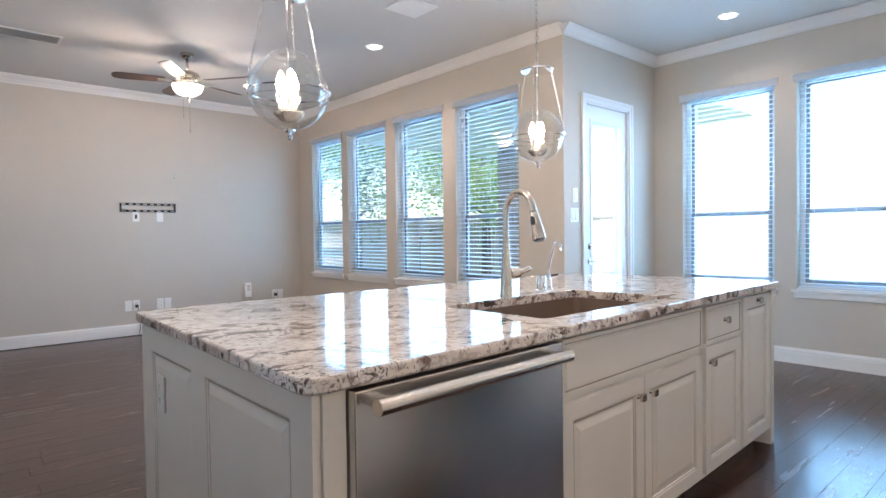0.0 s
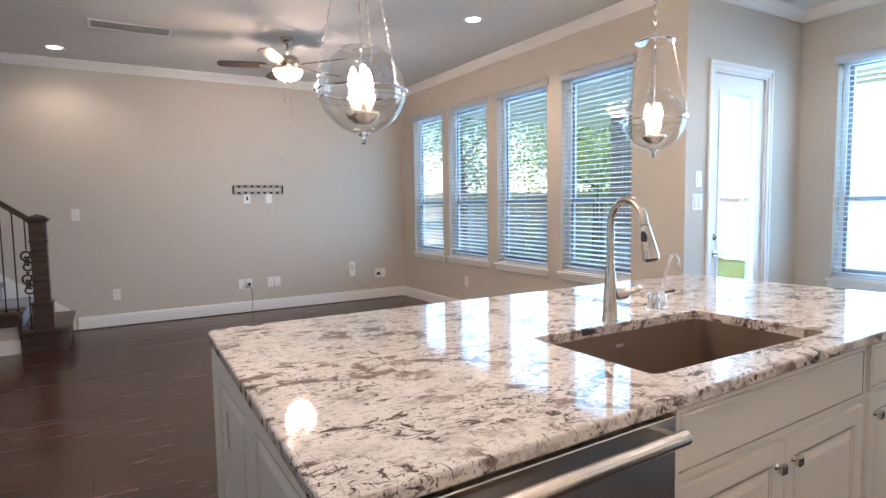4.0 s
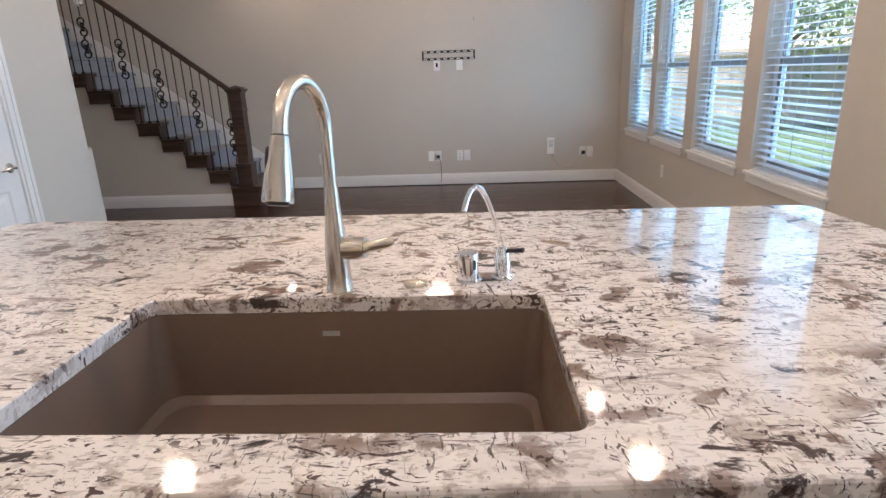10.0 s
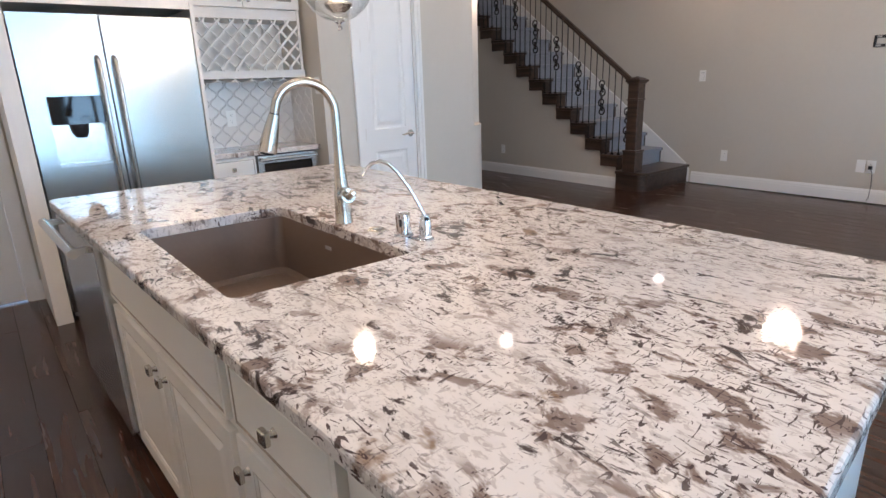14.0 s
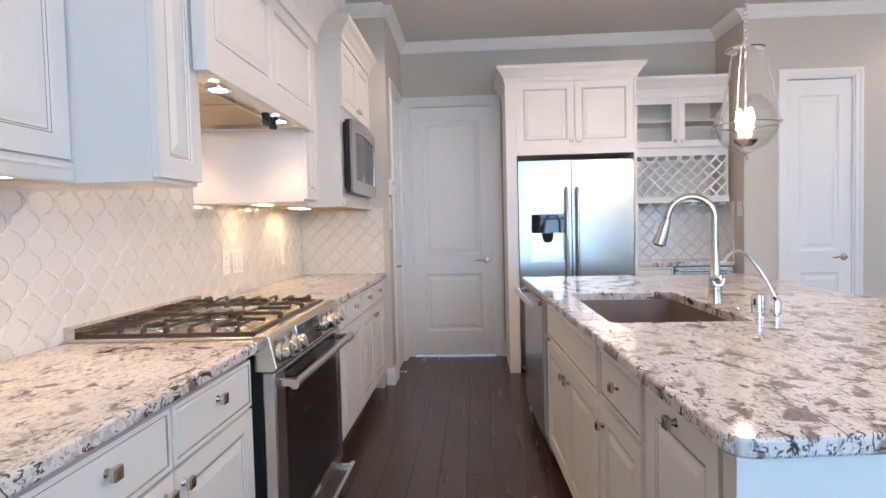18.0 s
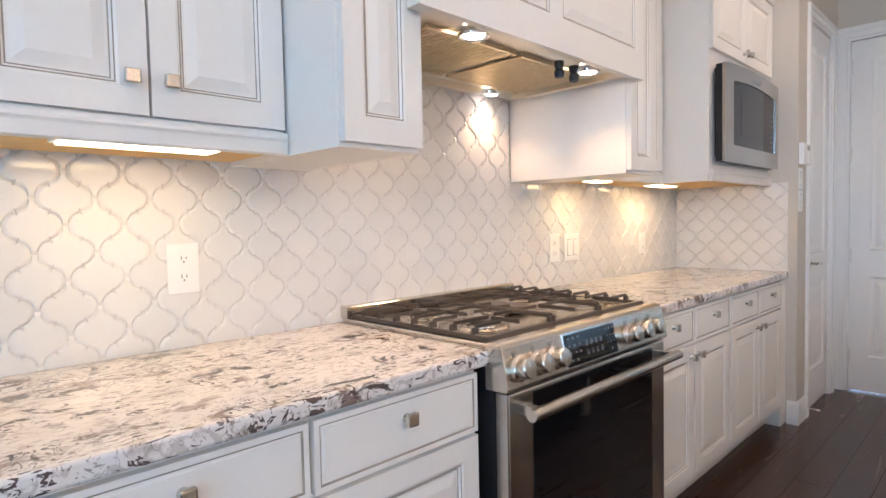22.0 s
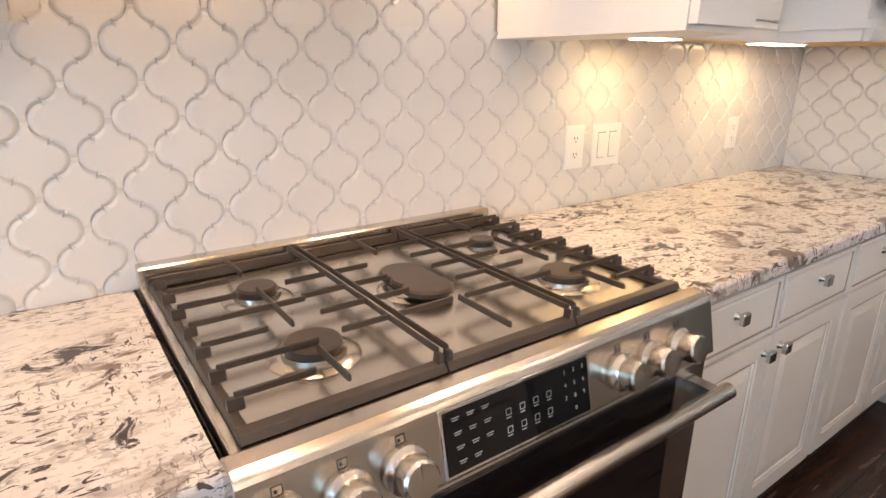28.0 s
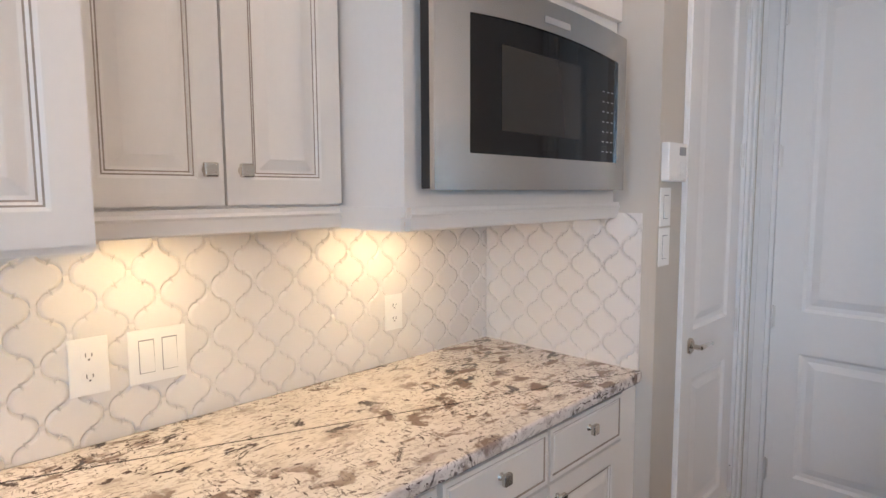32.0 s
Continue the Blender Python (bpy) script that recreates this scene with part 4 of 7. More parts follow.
def cab_crown(path, label, dz=0.0):
    """Crown along a path of (x, y) with mitred corners, outward on the right of the way."""
    e = thing("crown_moulding", pose(0, 0, 0), label, "moulding", "crown mouldings on cabinets")
    bm = bmesh.new()
    loops = []
    n = len(path)
    for i, (x, y) in enumerate(path):
        ds = []
        if i:
            ds.append((Vector(path[i]) - Vector(path[i - 1])).normalized())
        if i < n - 1:
            ds.append((Vector(path[i + 1]) - Vector(path[i])).normalized())
        ns = [Vector((d.y, -d.x)) for d in ds]
        m = ns[0] if len(ns) == 1 else (ns[0] + ns[1]) / (1 + ns[0].dot(ns[1]))
        loops.append([bm.verts.new((x + m.x * o, y + m.y * o, z + dz)) for o, z in CABCROWN])
    k = len(CABCROWN)
    for a, c in zip(loops, loops[1:]):
        for i in range(k):
            bm.faces.new((a[i], a[(i + 1) % k], c[(i + 1) % k], c[i]))
    bm.faces.new(loops[0])
    bm.faces.new(loops[-1][::-1])
    bmesh.ops.recalc_face_normals(bm, faces=bm.faces)
    part("moulding", bm, PAINT, e)


cab_crown([(3.546, YS), (3.546, -0.093), (LX0 + 0.001, -0.093), (LX0 + 0.001, 0.142), (2.72, 0.142)], "cream crown moulding on the wall cabinets")
cab_crown([(1.57, 0.152), (1.363, 0.152), (1.363, -0.093), (0.756, -0.093), (0.756, 0.152), (-0.186, 0.152)], "cream crown moulding on the wall cabinets")

# ---- hood ----
HOODSTEEL = material("polished_hood_steel", (0.80, 0.75, 0.66), 0.30, 1.0, var=0.02, scale=3)
# steel filter; the gold in its colour stands in for warm lamplight
FILTER = material("lamplit_filter_mesh", (0.74, 0.62, 0.43), 0.42, 1.0, var=0.1, scale=30)
hood = thing("range_hood", pose(0, 0, 0), "cream panelled wooden range hood with a flared cornice and steel insert", "range hood")
HX0, HX1, HF, HZ = 1.565, 2.715, 0.195, 1.768
bm = bmesh.new()
wv = HX1 - HX0
panelled(bm, wv, 0.455, 0.02, [(0.06, wv / 2 - 0.03, 0.10, 0.40), (wv / 2 + 0.03, wv - 0.06, 0.10, 0.40)], CAB)
part("valance", bm, [PAINT, GLAZE], hood, at=SOUTH(HX1, HF, HZ))
bm = bmesh.new()
for x0, x1 in ((HX0, 1.586), (2.657, HX1)):
    box(bm, x0, x1, 0.152, HF - 0.0205, HZ, HZ + 0.455)
box(bm, 1.602, 2.653, YS + 0.012, 0.1455, 1.86, UT)
part("body", bm, PAINT, hood)
bm = bmesh.new()
prism(bm, ((HF, 2.21), (HF + 0.014, 2.212), (HF + 0.016, 2.225), (HF + 0.008, 2.232), (HF + 0.016, 2.27), (HF + 0.035, 2.31), (HF + 0.07, 2.35), (HF + 0.12, 2.38), (HF + 0.155, 2.392), (HF + 0.16, 2.40), (HF + 0.15, 2.41), (HF + 0.17, 2.425), (HF + 0.17, 2.50), (0.146, 2.50), (0.146, 2.21)), HX0 - 0.05, HX1 + 0.05, 'x')
part("cornice", bm, PAINT, hood)
bm = bmesh.new()
box(bm, 1.606, 2.649, YS + 0.016, 0.170, 1.8070, 1.8300)
for x0, x1, y0, y1 in ((1.606, 2.649, 0.140, 0.170), (1.606, 2.649, YS + 0.016, YS + 0.05), (1.606, 1.64, YS + 0.05, 0.14), (2.615, 2.649, YS + 0.05, 0.14)):
    box(bm, x0, x1, y0, y1, 1.7820, 1.8065)
part("insert", bm, HOODSTEEL, hood, "brushed steel insert")
for x0, x1 in ((1.6720, 2.10), (2.13, 2.53)):
    bm = bmesh.new()
    nx, ny = 22, 20
    fx0, fx1, fy0, fy1 = x0, x1, -0.33, 0.03
    box(bm, fx0, fx1, fy0, fy0 + 0.015, 1.7940, 1.8060)
    box(bm, fx0, fx1, fy1 - 0.015, fy1, 1.7940, 1.8060)
    for i in range(nx):
        xx = fx0 + (fx1 - fx0) * (i + 0.5) / nx
        box(bm, xx - 0.005, xx + 0.005, fy0 + 0.015, fy1 - 0.015, 1.7960, 1.8000)
    for i in range(ny):
        yy = fy0 + 0.015 + (fy1 - fy0 - 0.03) * (i + 0.5) / ny
        box(bm, fx0, fx1, yy - 0.004, yy + 0.004, 1.8005, 1.8040)
    tagged(part("filter", bm, FILTER, hood, "perforated steel grease filter"), "perforated steel grease filter", kind="stuff")
for x, y in ((2.40, 0.085), (1.78, 0.085), (1.78, -0.385), (2.40, -0.385)):
    bm = bmesh.new()
    lathe(bm, ((0.030, 1.7840), (0.044, 1.7800), (0.046, 1.7840), (0.046, 1.8020)), 20, x, y)
    s = part("spotlight", bm, CHROME, hood)
    bm = bmesh.new()
    lathe(bm, ((0.0, 1.7815), (0.031, 1.7825)), 20, x, y)
    part("lens", bm, CANLIGHT, s)
    lamp("hood_spot", 'SPOT', look((x, y, 1.7720), (x, y - 0.02, 0.9)), 2.7, (1, 0.70, 0.40), cone=110, soft=0.03)
for x in (1.90, 1.99):
    bm = bmesh.new()
    lathe(bm, ((0.0, 1.7270), (0.015, 1.7290), (0.018, 1.7470), (0.013, 1.7570), (0.017, 1.7720), (0.017, 1.7820)), 16, x, 0.10)
    part("control_knob", bm, BLACK, hood, "black hanging control knob")

# under-cabinet strips
for x0, x1, y, zz, pw in ((3.05, 3.39, -0.175, UB + 0.0115, 0.32), (1.08, 1.24, -0.24, UB + 0.0115, 0.40), (0.30, 0.58, -0.25, UB + 0.0115, 0.42)):
    e = thing("under_cabinet_light", pose(x0, y, zz), "white under-cabinet strip lamp, lit warm", "lamp", "under-cabinet lights")
    bm = bmesh.new()
    box(bm, 0, x1 - x0, -0.045, 0.045, -0.005, 0.0)
    bevel(bm, 0.0015, 1)
    part("housing", bm, PLATE, e)
    bm = bmesh.new()
    box(bm, 0.012, x1 - x0 - 0.012, -0.038, 0.038, -0.009, -0.0052)
    part("lens", bm, STRIP, e)
    lamp("strip_light", 'AREA', look(((x0 + x1) / 2, y, zz - 0.012), ((x0 + x1) / 2, y, 0)), pw, (1, 0.72, 0.26), size=(x1 - x0 - 0.03, 0.07))

# ---- appliances ----


def bar_handle(bm, x0, x1, y, z, r=0.014, post=0.05, n=14):
    """Straight bar along x with two square posts towards +y."""
    tube(bm, [(x0, y, z), (x1, y, z)], r, n)
    for x in (x0 + 0.035, x1 - 0.035):
        box(bm, x - 0.014, x + 0.014, y, y + post, z - 0.012, z + 0.012)


dw = thing("dishwasher", askew(DWX0) @ pose(0, -0.03, 0), "brushed steel dishwasher with bar handle, built into the island", "dishwasher")
W = DWX1 - DWX0
bm = bmesh.new()
box(bm, 0.0, W, -0.012, 0.03, 0.11, 0.868)
bevel(bm, 0.004, 2)
part("door", bm, STEEL, dw, "brushed steel door")
bm = bmesh.new()
box(bm, 0.004, W - 0.004, 0.031, 0.58, 0.02, 0.868)
part("tub", bm, BLACK, dw)
bm = bmesh.new()
box(bm, 0.004, W - 0.004, 0.05, 0.06, 0.003, 0.105)
part("kick_plate", bm, STEEL, dw)
bm = bmesh.new()
bar_handle(bm, 0.018, W - 0.045, -0.066, 0.841, 0.0185, 0.056)
part("handle", bm, STEELH, dw, "thick brushed steel bar handle")

rng = thing("range", SOUTH(RX1, 0.255, 0), "stainless slide-in gas range with black glass oven door", "range")
W = RX1 - RX0
bm = bmesh.new()
box(bm, 0.003, W - 0.003, 0.002, 0.66, 0.03, 0.895)
part("body", bm, BLACK, rng, "black side panels")
bm = bmesh.new()
box(bm, 0.0, W, 0.0, 0.675, 0.9175, 0.930)
box(bm, 0.003, W - 0.003, 0.0, 0.675, 0.896, 0.9175)
bevel(bm, 0.003, 2)
part("cooktop", bm, STEELH, rng, "brushed steel cooktop")
bm = bmesh.new()
prism(bm, ((0.645, 0.930), (0.645, 0.966), (0.650, 0.970), (0.684, 0.970), (0.684, 0.930)), 0.0, W, 'x')
part("rear_trim", bm, STEELH, rng)
bm = bmesh.new()
prism(bm, ((0.02, 0.9305), (0.012, 0.938), (-0.018, 0.9385), (-0.031, 0.934), (-0.036, 0.925), (-0.058, 0.824), (-0.048, 0.814), (0.02, 0.814)), -0.015, W, 'x')
bevel(bm, 0.003, 2)
cp = part("control_panel", bm, STEELH, rng, "sloping brushed steel control panel")
TILTP = -math.degrees(math.atan2(0.022, 0.101))
PANEL = lambda x, s: pose(x, -0.036 - 0.022 * s, 0.925 - 0.101 * s, TILTP)   # s: 0 top, 1 bottom of the slope; local z up the slope, front to -y
bm = bmesh.new()
box(bm, -0.146, 0.146, -0.0025, 0.004, -0.050, 0.050)
bevel(bm, 0.001, 1)
part("display_bezel", bm, CHROME, cp, at=PANEL(RX1 - 2.14, 0.50))
bm = bmesh.new()
box(bm, -0.142, 0.142, -0.004, 0.004, -0.046, 0.046)
bevel(bm, 0.002, 1)
dsp = part("display", bm, BLACKGLASS, cp, "black glass touch display", at=PANEL(RX1 - 2.14, 0.50))
LEGEND = material("pale_legend", (0.34, 0.34, 0.34), 0.5, var=0.0)


def bars(parent, cells, y):
    for x0, x1, z0, z1 in cells:
        bm = bmesh.new()
        box(bm, x0, x1, y - 0.0004, y, z0, z1)
        part("legend", bm, LEGEND, parent)


for i in range(3):
    for j in range(4):
        if j < 3 or i < 2:
            x, z = -0.128 + i * 0.026 + j * 0.002, 0.034 - j * 0.021
            bars(dsp, [(x, x + 0.013, z, z + 0.0014), (x + 0.001, x + 0.011, z - 0.0034, z - 0.0020)], -0.0042)
for i in range(4):
    for j in range(2):
        x, z = -0.034 + i * 0.027, 0.006 - j * 0.027
        bm = bmesh.new()
        for c in ((x, x + 0.010, z, z + 0.001), (x, x + 0.010, z + 0.009, z + 0.010), (x, x + 0.001, z, z + 0.010), (x + 0.009, x + 0.010, z, z + 0.010)):
            box(bm, c[0], c[1], -0.0046, -0.0042, c[2], c[3])
        part("legend_symbol", bm, LEGEND, dsp)
        bars(dsp, [(x, x + 0.009, z - 0.0045, z - 0.0028)], -0.0042)


def letters(parent, text, size, m, mat, name="lettering"):
    cu = bpy.data.curves.new("t", 'FONT')
    cu.body, cu.size, cu.align_x, cu.align_y = text, size, 'CENTER', 'CENTER'
    cu.extrude = 0.0003
    tmp = bpy.data.objects.new("t", cu)
    scene.collection.objects.link(tmp)
    me = bpy.data.meshes.new_from_object(tmp.evaluated_get(bpy.context.evaluated_depsgraph_get()))
    bpy.data.objects.remove(tmp)
    me.materials.clear()
    me.materials.append(mat)
    return part(name, me, None, parent, at=m)


for j, row in enumerate(("123", "456", "789", " 0 ")):
    for i, ch in enumerate(row):
        if ch != " ":
            letters(dsp, ch, 0.0095, pose(0.088 + i * 0.020, -0.0044, 0.033 - j * 0.021, 90), LEGEND, "digit")
KX = [W - (x - RX0) for x in (2.505, 2.425, 2.345, 1.92, 1.84, 1.755)]
bm = bmesh.new()
lathe(bm, ((0.0, 0.0), (0.030, 0.0), (0.033, 0.004), (0.033, 0.010), (0.027, 0.014), (0.025, 0.018), (0.027, 0.022), (0.0262, 0.044), (0.023, 0.048), (0.0, 0.049)), 28)
box(bm, -0.0012, 0.0012, 0.004, 0.026, 0.0485, 0.0498)
for v in bm.verts:
    v.co = Vector((v.co.x, -v.co.z, v.co.y))
RKNOB = mesh_of("burner_knob", bm, STEELH)
for i, x in enumerate(KX):
    part("burner_knob", RKNOB, None, cp, "round brushed steel knob", at=PANEL(x, 0.55))
    bm = bmesh.new()
    for a, c, d, e2 in ((-0.007, 0.007, 0.040, 0.0412), (-0.007, 0.007, 0.052, 0.0532), (-0.007, -0.0058, 0.040, 0.0532), (0.0058, 0.007, 0.040, 0.0532), (-0.004, 0.0, 0.044, 0.048)):
        box(bm, a, c, -0.0006, 0.0, d, e2)
    part("burner_mark", bm, BLACK, cp, at=PANEL(x, 0.62))
bm = bmesh.new()
panel_z0, panel_z1 = 0.175, 0.808
box(bm, 0.0, W, -0.045, 0.0, panel_z0, panel_z1)
bevel(bm, 0.005, 2)
od = part("oven_door", bm, STEEL, rng, "brushed steel oven door with black glass")
bm = bmesh.new()
box(bm, 0.105, W - 0.105, -0.0485, -0.0455, panel_z0 + 0.05, panel_z1 - 0.012)
part("oven_glass", bm, BLACKGLASS, od, "black oven glass")
bm = bmesh.new()
bar_handle(bm, 0.015, W - 0.015, -0.105, 0.765, 0.0165, 0.058)
part("oven_handle", bm, STEELH, od, "thick steel bar handle")
bm = bmesh.new()
box(bm, W / 2 - 0.04, W / 2 + 0.04, -0.0465, -0.0455, panel_z0 + 0.014, panel_z0 + 0.032)
part("badge", bm, LEGEND, od)
bm = bmesh.new()
box(bm, 0.0, W, -0.040, 0.0, 0.035, panel_z0 - 0.006)
bevel(bm, 0.004, 2)
wd = part("warming_drawer", bm, STEEL, rng, "brushed steel lower drawer")
bm = bmesh.new()
bar_handle(bm, 0.015, W - 0.015, -0.095, 0.125, 0.0145, 0.054)
part("drawer_handle", bm, STEELH, wd)
# burners and grates
BUR = [(0.175, 0.46, 0.038), (0.175, 0.19, 0.045), (W / 2, 0.33, 0.050), (W - 0.175, 0.46, 0.030), (W - 0.175, 0.19, 0.048)]
for x, y, r in BUR:
    bm = bmesh.new()
    lathe(bm, ((r + 0.028, 0.9305), (r + 0.022, 0.934), (r + 0.006, 0.935), (r + 0.004, 0.943), (0.0, 0.943)), 28, x, y)
    b = part("burner", bm, NICKEL, rng)
    bm = bmesh.new()
    if x == W / 2:
        for yy in (y - 0.045, y, y + 0.045):
            lathe(bm, ((r, 0.944 + 0.0001 * yy), (r, 0.953 + 0.0001 * yy), (r - 0.004, 0.957), (0.0, 0.957 + 0.0001 * yy)), 24, x, yy)
    else:
        lathe(bm, ((r, 0.9435), (r, 0.954), (r - 0.004, 0.958), (0.0, 0.958)), 28, x, y)
    part("burner_cap", bm, IRON, b, "black enamelled burner cap")
    bm = bmesh.new()
    for i in range(14):
        a = 2 * math.pi * i / 14
        tube(bm, [(x + (r - 0.002) * math.cos(a), y + (r - 0.002) * math.sin(a), 0.9475), (x + (r + 0.002) * math.cos(a), y + (r + 0.002) * math.sin(a), 0.9475)], 0.0018, 5)
    part("flame_ports", bm, BLACK, b)


def gbar(bm, x0, y0, x1, y1, w=0.009, z0=0.960, z1=0.974):
    d = Vector((x1 - x0, y1 - y0))
    nx, ny = -d.y / d.length * w / 2, d.x / d.length * w / 2
    vs = [bm.verts.new(p) for p in ((x0 + nx, y0 + ny, z0), (x0 - nx, y0 - ny, z0), (x1 - nx, y1 - ny, z0), (x1 + nx, y1 + ny, z0), (x0 + nx * 0.6, y0 + ny * 0.6, z1), (x0 - nx * 0.6, y0 - ny * 0.6, z1), (x1 - nx * 0.6, y1 - ny * 0.6, z1), (x1 + nx * 0.6, y1 + ny * 0.6, z1))]
    for q in ((0, 1, 2, 3), (7, 6, 5, 4), (1, 0, 4, 5), (2, 1, 5, 6), (3, 2, 6, 7), (0, 3, 7, 4)):
        bm.faces.new([vs[i] for i in q])


GY0, GY1 = 0.040, 0.632
YF = [GY0 + 0.050 + i * (GY1 - GY0 - 0.10) / 6 for i in range(7)]


def iron(name, parent, *bar_list, label=""):
    bm = bmesh.new()
    for b in bar_list:
        gbar(bm, *b)
    bevel(bm, 0.0015, 1)
    return part(name, bm, IRON, parent, label)


for sx0, sx1, kind in ((0.012, 0.312, 'l'), (0.315, W - 0.315, 'm'), (W - 0.312, W - 0.012, 'r')):
    g = iron("grate", rng, (sx0, GY0, sx1, GY0, 0.032, 0.932, 0.945), label="black cast-iron pan grate")
    iron("rear_bar", g, (sx0, GY1, sx1, GY1, 0.022, 0.932, 0.952))
    if kind != 'm':
        s = 1 if kind == 'l' else -1
        xo, xi = (sx0 + 0.010, sx1 - 0.007) if kind == 'l' else (sx1 - 0.010, sx0 + 0.007)
        cx = 0.165 if kind == 'l' else W - 0.165
        iron("side_rail", g, (xo, GY0, xo, GY1, 0.020, 0.932, 0.944))
        for i, y in enumerate(YF):
            ln = (0.075, 0.115, 0.105, 0.20, 0.105, 0.155, 0.115)[6 - i]
            iron("finger", g, (xo + s * 0.004, y, xo + s * ln, y, 0.0068, 0.958, 0.969), (xo - s * 0.006, y, xo + s * 0.016, y, 0.014, 0.943, 0.962))
        iron("inner_bar", g, (xi, GY0, xi, GY1, 0.0068, 0.958, 0.969))
        for y in (GY0, GY1):
            iron("foot", g, (xi, y - 0.008, xi, y + 0.008, 0.012, 0.944, 0.962))
        for y in YF[1:6]:
            iron("finger", g, (xi, y + 0.012, xi - s * 0.085, y + 0.012, 0.0068, 0.958, 0.969))
        for y0, y1 in ((GY0 + 0.004, 0.150), (0.245, 0.425), (0.515, GY1 - 0.004)):
            iron("cross_bar", g, (cx, y0, cx, y1, 0.0068, 0.958, 0.970))
    else:
        for x, s in ((sx0 + 0.007, 1), (sx1 - 0.007, -1)):
            iron("inner_bar", g, (x, GY0, x, GY1, 0.0068, 0.958, 0.969))
            for y in (GY0, GY1):
                iron("foot", g, (x, y - 0.008, x, y + 0.008, 0.012, 0.944, 0.962))
            for i, y in enumerate(YF[1:6]):
                iron("finger", g, (x, y + 0.012, x + s * (0.075 if 0 < i < 4 else 0.115), y + 0.012, 0.0068, 0.958, 0.969))
        for y0, y1 in ((GY0 + 0.004, 0.185), (0.485, GY1 - 0.004)):
            iron("cross_bar", g, (W / 2, y0, W / 2, y1, 0.0068, 0.958, 0.970))

# microwave with trim kit
mw = thing("microwave", SOUTH(0.727, 0.153, 1.518), "stainless built-in microwave with dark glass and arched trim", "microwave")
W, H = 0.85, 0.492
bm = bmesh.new()
box(bm, 0.05, W - 0.05, 0.001, 0.36, 0.03, H - 0.03)
part("oven_body", bm, BLACK, mw)
bm = bmesh.new()
gx0, gx1, gz0 = 0.115, W - 0.05, 0.085


def top_z(x):
    return 0.385 + 0.03 * (1 - ((x - W / 2) / (W / 2)) ** 2)


def band(bm, lo, hi, x0, x1, y0, y1, n=16):
    """Strip between two curves z=lo(x) and z=hi(x), with thickness in y."""
    xs = [x0 + (x1 - x0) * i / n for i in range(n + 1)]
    V = [[bm.verts.new((x, y, f(x))) for x in xs] for f in (lo, hi) for y in (y0, y1)]
    for a, c in ((0, 2), (3, 1), (2, 3), (1, 0)):
        for i in range(n):
            bm.faces.new((V[a][i], V[a][i + 1], V[c][i + 1], V[c][i]))
    for i in (0, n):
        bm.faces.new((V[0][i], V[2][i], V[3][i], V[1][i]) if i == 0 else (V[1][i], V[3][i], V[2][i], V[0][i]))


band(bm, lambda x: 0, lambda x: gz0, 0, W, -0.045, -0.0305)
band(bm, top_z, lambda x: H - 0.02 + 0.02 * (1 - ((x - W / 2) / (W / 2)) ** 2), 0, W, -0.045, -0.0305)
band(bm, lambda x: gz0, top_z, 0, gx0, -0.045, -0.0305, 3)
band(bm, lambda x: gz0, top_z, gx1, W, -0.045, -0.0305, 3)
part("trim_frame", bm, STEEL, mw, "brushed steel arched frame")
bm = bmesh.new()
box(bm, 0.003, W - 0.003, -0.030, 0.0, 0.003, H - 0.022)
part("trim_housing", bm, BLACK, mw, "black trim housing")
bm = bmesh.new()
band(bm, lambda x: gz0, top_z, gx0, gx1 - 0.105, -0.040, -0.0305)
mg = part("door_glass", bm, BLACKGLASS, mw, "dark door glass")
bm = bmesh.new()
box(bm, gx0 + 0.12, gx1 - 0.21, -0.0408, -0.0402, gz0 + 0.06, 0.35)
part("viewing_screen", bm, material("dark_screen", (0.03, 0.028, 0.026), 0.15, var=0.0), mg)
bm = bmesh.new()
band(bm, lambda x: gz0, top_z, gx1 - 0.103, gx1, -0.039, -0.0305, 4)
mp = part("keypad", bm, BLACKGLASS, mw, "dark keypad strip")
for i in range(3):
    for j in range(7):
        bm = bmesh.new()
        box(bm, gx1 - 0.082 + i * 0.026, gx1 - 0.070 + i * 0.026, -0.0396, -0.0392, gz0 + 0.03 + j * 0.03, gz0 + 0.034 + j * 0.03)
        part("key_mark", bm, GREYP, mp)
bm = bmesh.new()
box(bm, W / 2 - 0.02, W / 2 + 0.10, -0.0465, -0.0455, 0.435, 0.452)
part("badge", bm, LEGEND, mw)

# refrigerator with surround
FX = -0.52
fr = thing("refrigerator", WEST(FX, 1.352, 0), "stainless side-by-side refrigerator with ice and water dispenser", "refrigerator")
W, sp = 2.318 - 1.352, 1.795 - 1.352
bm = bmesh.new()
box(bm, 0.01, W - 0.01, 0.045, 0.64, 0.02, 1.80)
part("body", bm, GREYP, fr)
dz0, dz1 = 0.952, 1.368
dx0, dx1 = 0.100, 0.385
bm = bmesh.new()
for x0, x1, z0, z1 in ((0, dx0, 0.06, 1.815), (dx1, sp - 0.003, 0.06, 1.815), (dx0, dx1, 0.06, dz0), (dx0, dx1, dz1, 1.815)):
    box(bm, x0, x1, 0.0, 0.044, z0, z1)
bmesh.ops.remove_doubles(bm, verts=bm.verts, dist=1e-5)
fd = part("freezer_door", bm, FRIDGE, fr, "brushed steel freezer door")
bm = bmesh.new()
box(bm, dx0 + 0.001, dx1 - 0.001, 0.036, 0.043, dz0 + 0.001, dz1 - 0.001)
box(bm, dx0 + 0.001, dx1 - 0.001, -0.004, 0.036, dz0 + 0.001, dz0 + 0.02)
dp = part("dispenser", bm, STEEL, fd, "recessed ice and water dispenser")
